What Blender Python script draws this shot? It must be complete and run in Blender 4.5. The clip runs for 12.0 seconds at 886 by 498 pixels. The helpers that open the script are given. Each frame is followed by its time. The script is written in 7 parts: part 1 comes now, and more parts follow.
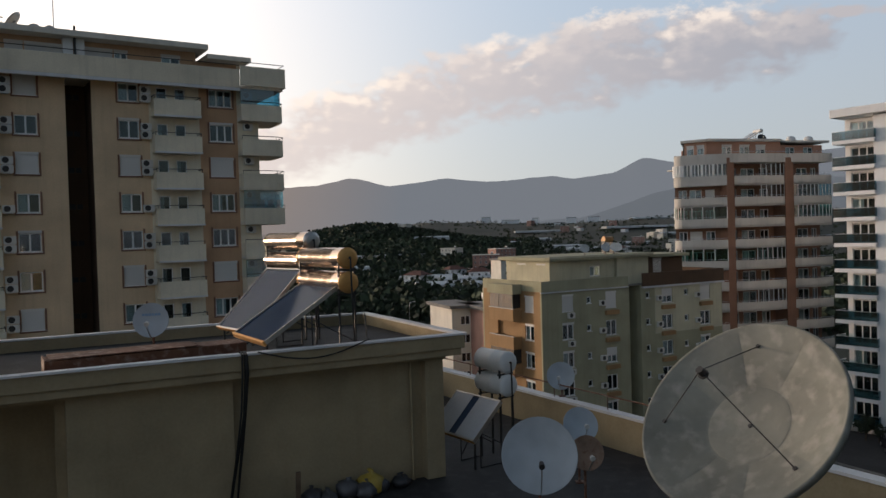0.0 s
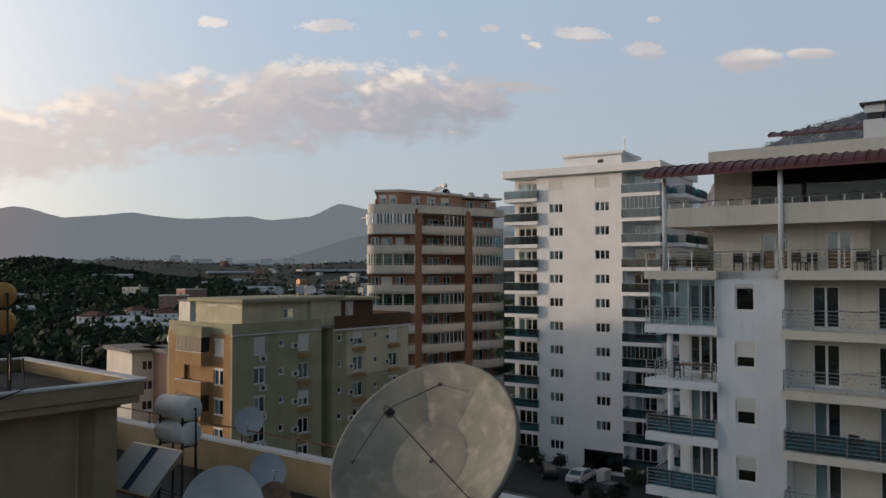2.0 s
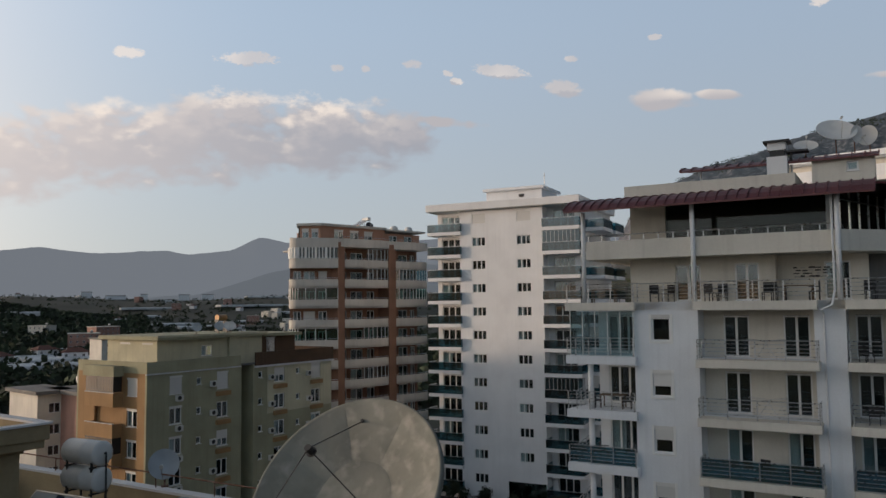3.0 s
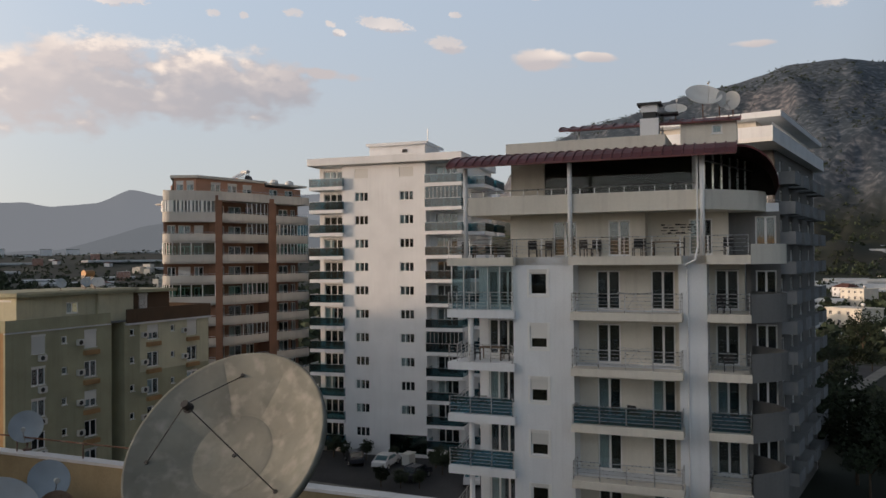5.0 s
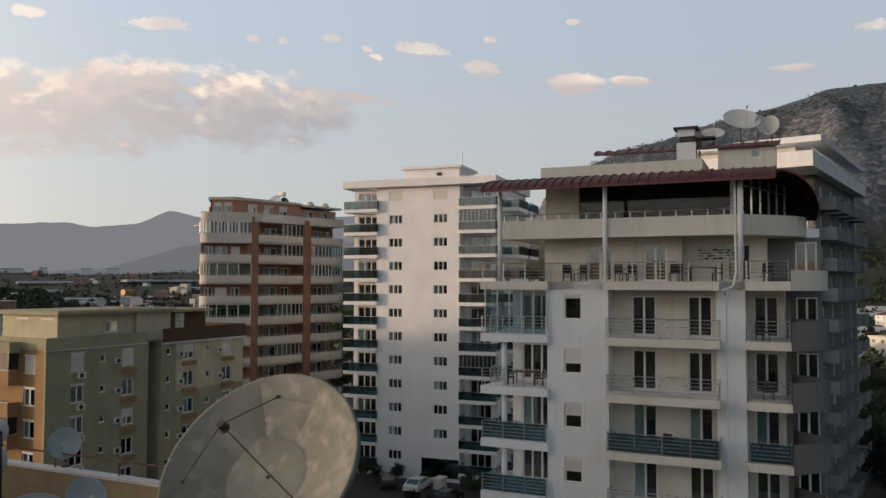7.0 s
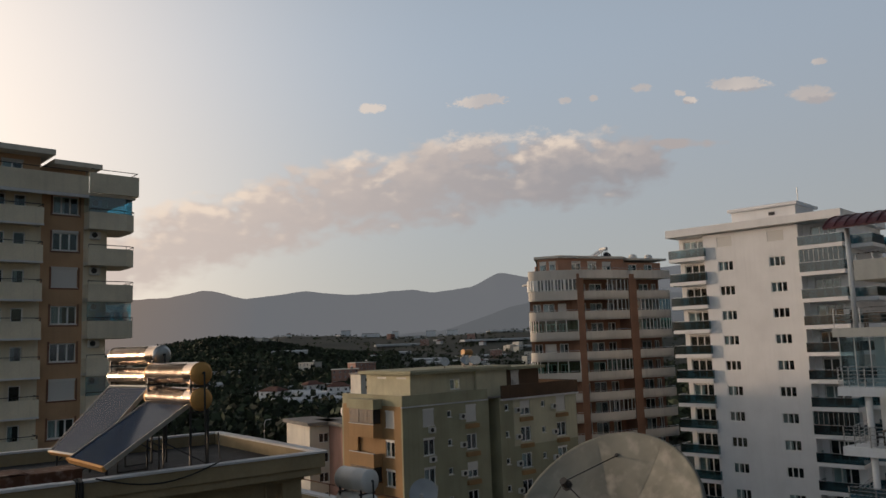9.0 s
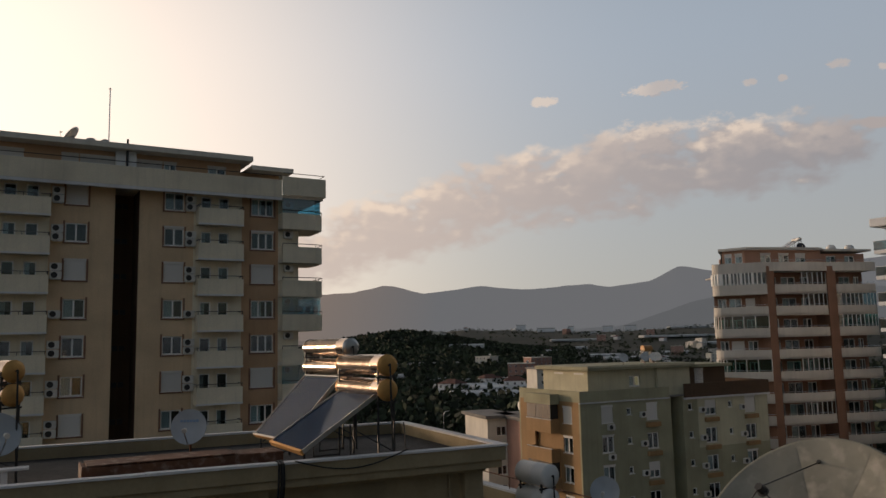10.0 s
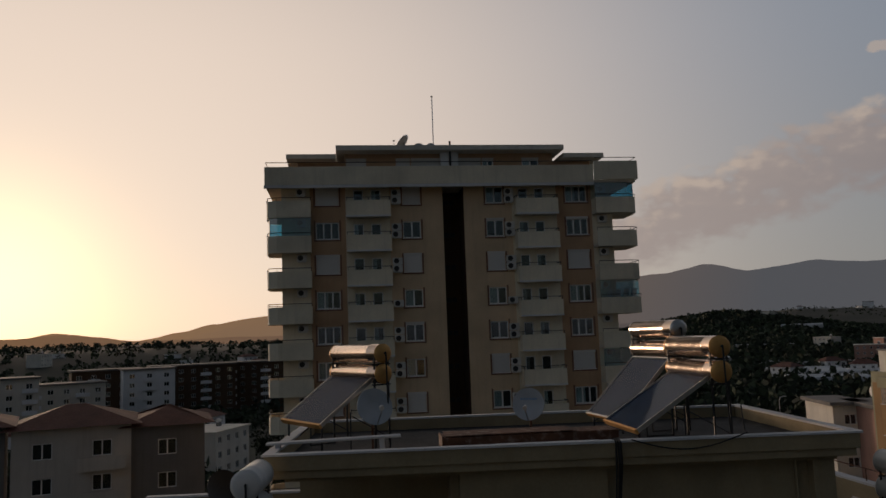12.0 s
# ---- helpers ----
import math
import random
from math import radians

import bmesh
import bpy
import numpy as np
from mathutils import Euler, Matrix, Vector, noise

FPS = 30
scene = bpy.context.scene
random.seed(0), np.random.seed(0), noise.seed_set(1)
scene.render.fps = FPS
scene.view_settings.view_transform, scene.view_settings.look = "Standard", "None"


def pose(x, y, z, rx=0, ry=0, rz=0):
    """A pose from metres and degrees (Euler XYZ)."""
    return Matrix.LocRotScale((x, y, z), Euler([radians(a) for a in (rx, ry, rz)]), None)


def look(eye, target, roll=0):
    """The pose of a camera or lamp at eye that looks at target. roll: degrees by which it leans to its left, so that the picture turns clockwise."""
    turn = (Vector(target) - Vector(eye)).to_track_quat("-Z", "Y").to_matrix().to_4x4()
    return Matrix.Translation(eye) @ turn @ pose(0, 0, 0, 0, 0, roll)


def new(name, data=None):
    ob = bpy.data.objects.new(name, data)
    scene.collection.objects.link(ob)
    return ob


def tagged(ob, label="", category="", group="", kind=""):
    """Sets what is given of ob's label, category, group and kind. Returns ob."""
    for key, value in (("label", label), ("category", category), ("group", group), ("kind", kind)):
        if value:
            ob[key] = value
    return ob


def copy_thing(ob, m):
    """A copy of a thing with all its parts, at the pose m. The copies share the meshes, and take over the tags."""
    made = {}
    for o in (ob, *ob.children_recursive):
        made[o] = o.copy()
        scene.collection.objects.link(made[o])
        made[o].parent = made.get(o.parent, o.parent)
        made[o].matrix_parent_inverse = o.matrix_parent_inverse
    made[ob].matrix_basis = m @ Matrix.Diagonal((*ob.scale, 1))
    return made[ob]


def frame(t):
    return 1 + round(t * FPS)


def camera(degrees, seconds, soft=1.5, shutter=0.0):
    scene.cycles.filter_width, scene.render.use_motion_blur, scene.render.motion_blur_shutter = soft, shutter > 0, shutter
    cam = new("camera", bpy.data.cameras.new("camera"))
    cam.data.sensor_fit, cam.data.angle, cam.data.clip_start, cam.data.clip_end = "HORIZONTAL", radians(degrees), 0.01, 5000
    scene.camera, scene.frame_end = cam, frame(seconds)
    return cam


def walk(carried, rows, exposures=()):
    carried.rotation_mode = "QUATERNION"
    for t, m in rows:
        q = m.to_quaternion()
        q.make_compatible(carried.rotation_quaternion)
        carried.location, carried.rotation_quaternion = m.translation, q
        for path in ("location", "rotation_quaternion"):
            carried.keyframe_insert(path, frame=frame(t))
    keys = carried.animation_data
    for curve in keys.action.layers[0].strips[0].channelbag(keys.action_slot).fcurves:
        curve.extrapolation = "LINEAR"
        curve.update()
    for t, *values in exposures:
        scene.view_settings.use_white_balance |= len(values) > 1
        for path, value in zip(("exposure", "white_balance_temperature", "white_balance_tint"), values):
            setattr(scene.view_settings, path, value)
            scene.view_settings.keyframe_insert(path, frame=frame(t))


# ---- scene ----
# ---- camera ----
cam = camera(59.4, 12.0)
PATH = [
    (0, (-0.22, -1.184, 26.108), (-0.256, 0.815, 26.07), -1.7),
    (0.5, (-0.197, -1.024, 26.054), (-0.16, 0.976, 26.05), -2.2),
    (1, (-0.171, -1.05, 26.074), (0.093, 0.933, 26.092), -1.0),
    (1.5, (-0.215, -1.139, 26.084), (0.325, 0.787, 26.112), 0.0),
    (2, (-0.177, -1.05, 26.068), (0.546, 0.814, 26.128), -0.0),
    (2.5, (-0.181, -1.045, 26.082), (0.611, 0.787, 26.202), -0.4),
    (3, (-0.164, -1.048, 26.079), (0.737, 0.732, 26.224), -0.6),
    (3.5, (-0.142, -1.033, 26.081), (0.864, 0.689, 26.221), -0.2),
    (5.5, (-0.149, -0.947, 26.019), (1.033, 0.666, 26.032), -0.2),
    (6, (-0.165, -0.965, 26.021), (1.03, 0.638, 26.039), 0.4),
    (6.5, (-0.163, -0.925, 26.023), (1.012, 0.692, 26.063), 0.5),
    (8.5, (-0.254, -1.083, 26.091), (0.274, 0.83, 26.334), -2.0),
    (9, (-0.286, -1.13, 26.089), (0.042, 0.828, 26.33), -2.0),
    (9.5, (-0.308, -1.201, 26.097), (-0.196, 0.782, 26.336), -2.0),
    (10, (-0.36, -1.178, 26.101), (-0.477, 0.804, 26.341), -1.3),
    (10.5, (-0.372, -1.346, 26.138), (-0.738, 0.605, 26.385), -1.1),
    (11, (-0.379, -1.606, 26.153), (-0.95, 0.293, 26.412), -1.6),
    (11.5, (-0.418, -1.821, 26.136), (-1.139, 0.026, 26.395), -1.7),
    (12, (-0.456, -1.843, 26.103), (-1.336, -0.06, 26.323), -2.1),
]
EXPOSURES = [(0, 0.0, 6450, 9), (3.5, -0.12, 6400, 8), (5.5, 0.15, 6900, 11), (6.5, 0.17, 7050, 11), (8.5, -0.3, 6900, 10), (9.5, -0.4, 7000, 10), (10.5, -0.55, 7200, 13), (11, -0.8, 7150, 13), (11.5, -0.98, 7000, 13), (12, -1.25, 6850, 13)]
walk(cam, [(t, look(eye, target, roll)) for t, eye, target, roll in PATH], EXPOSURES)

# ---- world, sun ----
SUN_AZ, SUN_EL = -57.0, 3.6          # degrees right of +y, degrees up
TO_SUN = Vector((math.sin(radians(SUN_AZ)) * math.cos(radians(SUN_EL)), math.cos(radians(SUN_AZ)) * math.cos(radians(SUN_EL)), math.sin(radians(SUN_EL))))

# cloud bank and small puffs: azimuth, elevation, half width, half height, tilt (degrees)
CLOUDS = [
    (-14, 5.5, 6, 2.4, 16), (-8.5, 8.0, 6, 2.7, 14), (-2.5, 9.6, 7, 2.8, 12), (4.5, 11.2, 7, 3.0, 8), (11, 12.0, 7, 3.0, 4), (17, 12.3, 6, 2.7, 2), (21.5, 12.2, 4.6, 2.5, 0),
    (27.5, 13.4, 2.9, 0.4, -6), (4.5, 17.3, 1.0, 0.36, 0), (12.6, 17.5, 2.1, 0.5, 4), (19.1, 17.2, 0.55, 0.3, 0), (21.2, 17.2, 0.4, 0.28, 0), (24.7, 17.5, 0.75, 0.36, 0), (27.3, 16.9, 0.45, 0.25, -8), (28.0, 16.3, 0.5, 0.25, -8),
    (31.3, 16.9, 1.9, 0.5, -8), (36.0, 15.5, 1.6, 0.55, -10), (36.6, 17.6, 0.5, 0.25, 0), (42.6, 14.3, 2.5, 0.75, -6), (46.8, 14.3, 1.5, 0.35, -6), (42.5, 18.6, 0.5, 0.2, 0), (57.4, 14.4, 1.7, 0.28, -3), (53.6, 19.6, 0.8, 0.4, 10), (62.4, 16.4, 1.2, 0.4, 0),
]


def cloud_group():
    g = bpy.data.node_groups.new("cloud_density", "ShaderNodeTree")
    g.interface.new_socket("az", in_out="INPUT", socket_type="NodeSocketFloat")
    g.interface.new_socket("el", in_out="INPUT", socket_type="NodeSocketFloat")
    g.interface.new_socket("density", in_out="OUTPUT", socket_type="NodeSocketFloat")
    n, lk = g.nodes, g.links
    gi, go = n.new("NodeGroupInput"), n.new("NodeGroupOutput")

    def m(op, a, b=None, c=None):
        k = n.new("ShaderNodeMath")
        k.operation = op
        for i, v in enumerate((a, b, c)):
            if v is None:
                continue
            if isinstance(v, (int, float)):
                k.inputs[i].default_value = v
            else:
                lk.new(v, k.inputs[i])
        return k.outputs[0]

    xy = n.new("ShaderNodeCombineXYZ")
    lk.new(gi.outputs[0], xy.inputs[0])
    lk.new(m("MULTIPLY", gi.outputs[1], 1.7), xy.inputs[1])
    big = n.new("ShaderNodeTexNoise")
    big.inputs["Scale"].default_value, big.inputs["Detail"].default_value, big.inputs["Roughness"].default_value = 0.30, 2, 0.45
    lk.new(xy.outputs[0], big.inputs["Vector"])
    best = None
    for az, el, ra, re, tilt in CLOUDS:
        c, s = math.cos(radians(tilt)), math.sin(radians(tilt))
        da, de = m("SUBTRACT", gi.outputs[0], az), m("SUBTRACT", gi.outputs[1], el)
        u = m("ADD", m("MULTIPLY", da, c / ra), m("MULTIPLY", de, s / ra))
        v = m("ADD", m("MULTIPLY", da, -s / re), m("MULTIPLY", de, c / re))
        d = m("SUBTRACT", 1.0, m("ADD", m("MULTIPLY", u, u), m("MULTIPLY", v, v)))
        best = d if best is None else m("SMOOTH_MAX", best, d, 0.25)
    fine = n.new("ShaderNodeTexNoise")
    fine.inputs["Scale"].default_value, fine.inputs["Detail"].default_value, fine.inputs["Roughness"].default_value = 0.85, 2, 0.4
    lk.new(xy.outputs[0], fine.inputs["Vector"])
    curl = n.new("ShaderNodeTexNoise")
    curl.inputs["Scale"].default_value, curl.inputs["Detail"].default_value, curl.inputs["Roughness"].default_value = 2.4, 5, 0.6
    lk.new(xy.outputs[0], curl.inputs["Vector"])
    nz = m("ADD", m("MULTIPLY", m("SUBTRACT", big.outputs["Fac"], 0.5), 2.6), m("MULTIPLY", m("SUBTRACT", fine.outputs["Fac"], 0.5), 1.2))
    ragged = n.new("ShaderNodeMapRange")
    lk.new(gi.outputs[1], ragged.inputs[0])
    for i, v in enumerate((14.5, 16.5, 0.25, 2.6)):
        ragged.inputs[i + 1].default_value = v
    nz = m("ADD", nz, m("MULTIPLY", m("SUBTRACT", curl.outputs["Fac"], 0.5), ragged.outputs[0]))
    lk.new(m("ADD", m("MAXIMUM", best, -3.0), nz), go.inputs[0])
    return g


def make_world():
    w = bpy.data.worlds.new("dusk_sky")
    scene.world = w
    w.use_nodes = True
    n, lk = w.node_tree.nodes, w.node_tree.links
    n.clear()
    out, bg = n.new("ShaderNodeOutputWorld"), n.new("ShaderNodeBackground")
    sky = n.new("ShaderNodeTexSky")
    sky.sky_type, sky.sun_disc = "NISHITA", False
    sky.sun_elevation, sky.sun_rotation = radians(SUN_EL + SKY_LIFT), radians(SUN_AZ)
    sky.air_density, sky.dust_density, sky.ozone_density = SKY_AIR, SKY_DUST, SKY_OZONE

    def m(op, a, b=None, c=None):
        k = n.new("ShaderNodeMath")
        k.operation = op
        for i, v in enumerate((a, b, c)):
            if v is None:
                continue
            if isinstance(v, (int, float)):
                k.inputs[i].default_value = v
            else:
                lk.new(v, k.inputs[i])
        return k.outputs[0]

    def mixc(fac, a, b, kind="MIX"):
        k = n.new("ShaderNodeMix")
        k.data_type, k.blend_type = "RGBA", kind
        for i, v in ((0, fac), (6, a), (7, b)):
            if isinstance(v, (int, float, tuple)):
                k.inputs[i].default_value = v
            else:
                lk.new(v, k.inputs[i])
        return k.outputs[2]

    def rng(v, a, b, lo=0.0, hi=1.0):
        k = n.new("ShaderNodeMapRange")
        k.interpolation_type = "SMOOTHSTEP"
        lk.new(v, k.inputs[0])
        for i, q in enumerate((a, b, lo, hi)):
            k.inputs[i + 1].default_value = q
        return k.outputs[0]

    tc, sep = n.new("ShaderNodeTexCoord"), n.new("ShaderNodeSeparateXYZ")
    lk.new(tc.outputs["Generated"], sep.inputs[0])
    az = m("MULTIPLY", m("ARCTAN2", sep.outputs[0], sep.outputs[1]), 57.2958)
    el = m("MULTIPLY", m("ARCSINE", sep.outputs[2]), 57.2958)
    # milky evening haze: the clear sky mixed with a broad pale veil, warmest round the sun
    dot = n.new("ShaderNodeVectorMath")
    dot.operation = "DOT_PRODUCT"
    lk.new(tc.outputs["Generated"], dot.inputs[0])
    dot.inputs[1].default_value = TO_SUN
    glow = m("POWER", m("MAXIMUM", dot.outputs["Value"], 0.0), 2.5)
    core = m("POWER", m("MAXIMUM", dot.outputs["Value"], 0.0), 160.0)
    low = rng(el, 0.0, 24.0, 1.0, 0.0)
    veil = mixc(low, VEIL_HIGH, VEIL_LOW)
    veil = mixc(rng(glow, 0.02, 1.0), veil, VEIL_SUN)
    # dusk: the zenith and the sky behind the viewer are dimmer
    dim = m("MULTIPLY", rng(el, 19.0, 60.0, 1.0, 0.16), rng(dot.outputs["Value"], -0.45, -0.78, 1.0, 0.2))
    dc = n.new("ShaderNodeCombineColor")
    for i in range(3):
        lk.new(dim, dc.inputs[i])
    veil = mixc(1.0, veil, dc.outputs[0], "MULTIPLY")
    away = rng(dot.outputs["Value"], 0.75, -0.5)
    veil = mixc(away, veil, mixc(1.0, veil, (0.80, 0.80, 0.81, 1), "MULTIPLY"))
    base = mixc(VEIL, mixc(1.0, sky.outputs[0], (SKY_GAIN, SKY_GAIN, SKY_GAIN, 1), "MULTIPLY"), veil)
    base = mixc(1.0, base, mixc(core, (0, 0, 0, 1), (1.6, 1.05, 0.36, 1)), "ADD")
    grp = cloud_group()
    d1, d2, d3 = (n.new("ShaderNodeGroup") for _ in range(3))
    d1.node_tree = d2.node_tree = d3.node_tree = grp
    lk.new(az, d1.inputs[0]), lk.new(el, d1.inputs[1])
    lk.new(m("SUBTRACT", az, 0.5), d2.inputs[0]), lk.new(m("ADD", el, 0.8), d2.inputs[1])
    lk.new(m("SUBTRACT", az, 1.6), d3.inputs[0]), lk.new(m("ADD", el, 2.2), d3.inputs[1])
    # crisp sunlit tops, bases that melt into the haze
    rise = m("SUBTRACT", d1.outputs[0], d3.outputs[0])
    crisp, melt = rng(d1.outputs[0], -0.25, 0.6), rng(d1.outputs[0], -0.35, 0.9)
    top = rng(rise, -0.5, 0.6)
    alpha = m("ADD", m("MULTIPLY", crisp, top), m("MULTIPLY", melt, m("SUBTRACT", 1.0, top)))
    alpha = m("MULTIPLY", alpha, rng(el, 13.6, 16.5, 1.0, 0.72))
    tail = rng(az, 22.5, 25.0, 1.0, 0.0)
    rim = m("MULTIPLY", m("MAXIMUM", tail, rng(el, 14.0, 14.8)), m("MULTIPLY", rng(m("SUBTRACT", d1.outputs[0], d2.outputs[0]), 0.0, 0.9), rng(d2.outputs[0], 0.9, -0.3)))
    shoulder = m("MULTIPLY", rng(rise, 0.1, 1.7), rng(d3.outputs[0], 1.6, -0.2))
    body = mixc(rng(az, -14.0, 26.0), CLOUD_WARM, CLOUD_COOL)
    cloud = mixc(m("MULTIPLY", shoulder, 0.35), body, CLOUD_LIT)
    patch = n.new("ShaderNodeTexNoise")
    patch.inputs["Scale"].default_value = 9.0
    lk.new(tc.outputs["Generated"], patch.inputs["Vector"])
    cloud = mixc(m("MULTIPLY", rim, rng(patch.outputs["Fac"], 0.42, 0.62, 0.25, 0.8)), cloud, CLOUD_RIM)
    base = mixc(m("MULTIPLY", alpha, 0.85), base, cloud)
    lk.new(base, bg.inputs[0])
    bg.inputs[1].default_value = SKY_STRENGTH
    lk.new(bg.outputs[0], out.inputs[0])


SKY_STRENGTH, SKY_GAIN, SKY_LIFT = 1.0, 0.1, 1.0
SKY_AIR, SKY_DUST, SKY_OZONE = 1.0, 1.5, 3.0
VEIL = 0.7
VEIL_LOW, VEIL_HIGH, VEIL_SUN = (0.75, 0.78, 0.80, 1), (0.66, 0.80, 0.99, 1), (2.6, 2.2, 1.86, 1)
CLOUD_WARM, CLOUD_COOL, CLOUD_LIT, CLOUD_RIM = (0.74, 0.64, 0.61, 1), (0.40, 0.39, 0.43, 1), (0.80, 0.68, 0.63, 1), (1.15, 0.96, 0.81, 1)
make_world()
sun = new("sun", bpy.data.lights.new("sun", "SUN"))
sun.data.energy, sun.data.angle, sun.data.color = 2.3, radians(6.0), (1.0, 0.74, 0.55)
sun.matrix_world = look(TO_SUN * 900, (0, 0, 0))

# ---- materials ----


def nodes_of(name):
    mt = bpy.data.materials.new(name)
    mt.use_nodes = True
    return mt, mt.node_tree.nodes, mt.node_tree.links, mt.node_tree.nodes["Principled BSDF"]


def mat(name, col, rough=0.8, metal=0.0, var=0.14, scale=0.35, fine=9.0, bump=0.25, stain=None, streak=0.0, rnd=0.0, island=0.0, stretch=(1, 1, 1)):
    """A surface with broad and fine variation, optional stains of another colour and run-down streaks."""
    mt, n, lk, p = nodes_of(name)
    tc = n.new("ShaderNodeTexCoord")
    mp = n.new("ShaderNodeMapping")
    mp.inputs["Scale"].default_value = stretch
    lk.new(tc.outputs["Object"], mp.inputs[0])
    a, b = n.new("ShaderNodeTexNoise"), n.new("ShaderNodeTexNoise")
    for k, s, d in ((a, scale, 4), (b, fine, 5)):
        k.inputs["Scale"].default_value, k.inputs["Detail"].default_value = s, d
        lk.new(mp.outputs[0], k.inputs["Vector"])

    def mix(fac, x, y, kind="MIX"):
        k = n.new("ShaderNodeMix")
        k.data_type, k.blend_type = "RGBA", kind
        for i, v in ((0, fac), (6, x), (7, y)):
            if isinstance(v, (int, float, tuple)):
                k.inputs[i].default_value = v
            else:
                lk.new(v, k.inputs[i])
        return k.outputs[2]

    def rng(v, lo, hi, o0=0.0, o1=1.0):
        k = n.new("ShaderNodeMapRange")
        lk.new(v, k.inputs[0])
        for i, q in enumerate((lo, hi, o0, o1)):
            k.inputs[i + 1].default_value = q
        return k.outputs[0]

    dark, light = tuple(c * (1 - var) for c in col) + (1,), tuple(min(1, c * (1 + var)) for c in col) + (1,)
    c = mix(rng(a.outputs[0], 0.3, 0.7), dark, light)
    c = mix(rng(b.outputs[0], 0.35, 0.75, 0.0, 0.6), c, mix(1.0, c, (1 - var, 1 - var, 1 - var * 1.1, 1), "MULTIPLY"))
    if streak or stain:
        st = n.new("ShaderNodeTexNoise")
        mp2 = n.new("ShaderNodeMapping")
        mp2.inputs["Scale"].default_value = (2.6, 2.6, 0.16) if streak else (1, 1, 1)
        lk.new(tc.outputs["Object"], mp2.inputs[0]), lk.new(mp2.outputs[0], st.inputs["Vector"])
        st.inputs["Scale"].default_value, st.inputs["Detail"].default_value = (1.0 if streak else scale * 4), 6
        c = mix(rng(st.outputs[0], 0.52, 0.78, 0.0, streak or 0.85), c, (*(stain or tuple(q * 0.45 for q in col)), 1))
    if rnd or island:
        oi = n.new("ShaderNodeObjectInfo") if rnd else n.new("ShaderNodeNewGeometry")
        amt = rnd or island
        r = rng(oi.outputs["Random" if rnd else "Random Per Island"], 0, 1, 1 - amt, 1 + amt)
        cc = n.new("ShaderNodeCombineColor")
        for i in range(3):
            lk.new(r, cc.inputs[i])
        c = mix(1.0, c, cc.outputs[0], "MULTIPLY")
    lk.new(c, p.inputs["Base Color"])
    lk.new(rng(b.outputs[0], 0.2, 0.8, max(0.03, rough - 0.1), min(1, rough + 0.1)), p.inputs["Roughness"])
    p.inputs["Metallic"].default_value = metal
    if bump:
        bp = n.new("ShaderNodeBump")
        bp.inputs["Strength"].default_value, bp.inputs["Distance"].default_value = bump, 0.02
        lk.new(b.outputs[0], bp.inputs["Height"]), lk.new(bp.outputs[0], p.inputs["Normal"])
    return mt


def glass(name, tint=(0.75, 0.85, 0.88), gloss=0.03, base=0.12, ior=1.52, graze=0.9):
    """A thin tinted pane: clear straight on, more mirror-like at a shallow angle."""
    mt, n, lk, p = nodes_of(name)
    n.remove(p)
    out = n["Material Output"]
    tr, gl, mx, lw = n.new("ShaderNodeBsdfTransparent"), n.new("ShaderNodeBsdfGlossy"), n.new("ShaderNodeMixShader"), n.new("ShaderNodeLayerWeight")
    tr.inputs[0].default_value = (*tint, 1)
    gl.inputs["Roughness"].default_value = gloss
    lw.inputs[0].default_value = 0.5
    pw, ad = n.new("ShaderNodeMath"), n.new("ShaderNodeMath")
    pw.operation, ad.operation = "POWER", "MULTIPLY_ADD"
    pw.inputs[1].default_value = 5.0
    ad.inputs[1].default_value = graze
    ad.inputs[2].default_value = base + ((ior - 1) / (ior + 1)) ** 2
    lk.new(lw.outputs["Facing"], pw.inputs[0]), lk.new(pw.outputs[0], ad.inputs[0]), lk.new(ad.outputs[0], mx.inputs[0])
    lk.new(tr.outputs[0], mx.inputs[1]), lk.new(gl.outputs[0], mx.inputs[2]), lk.new(mx.outputs[0], out.inputs[0])
    return mt


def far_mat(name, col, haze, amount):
    """Distant ridges: the evening haze is put into the material as emission."""
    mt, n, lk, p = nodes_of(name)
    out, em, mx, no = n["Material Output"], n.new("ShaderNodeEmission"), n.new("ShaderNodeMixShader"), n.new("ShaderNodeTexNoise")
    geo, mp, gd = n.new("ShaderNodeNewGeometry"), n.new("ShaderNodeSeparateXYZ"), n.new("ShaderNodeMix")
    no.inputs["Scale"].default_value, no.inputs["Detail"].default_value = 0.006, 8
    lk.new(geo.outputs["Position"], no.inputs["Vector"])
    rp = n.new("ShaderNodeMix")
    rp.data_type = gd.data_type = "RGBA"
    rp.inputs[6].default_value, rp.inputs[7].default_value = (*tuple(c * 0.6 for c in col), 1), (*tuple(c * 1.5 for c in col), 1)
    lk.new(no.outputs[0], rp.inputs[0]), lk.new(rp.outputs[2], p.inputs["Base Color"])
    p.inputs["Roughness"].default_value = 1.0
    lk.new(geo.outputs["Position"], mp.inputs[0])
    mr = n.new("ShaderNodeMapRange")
    # the painted haze is warmer towards the sunset side (small x)
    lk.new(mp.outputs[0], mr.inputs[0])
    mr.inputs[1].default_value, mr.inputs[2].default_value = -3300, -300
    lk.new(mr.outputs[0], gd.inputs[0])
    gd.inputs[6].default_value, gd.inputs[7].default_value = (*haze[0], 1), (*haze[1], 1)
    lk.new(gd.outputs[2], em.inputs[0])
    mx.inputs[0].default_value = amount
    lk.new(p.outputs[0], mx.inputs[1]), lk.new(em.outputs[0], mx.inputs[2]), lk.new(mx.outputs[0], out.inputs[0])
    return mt


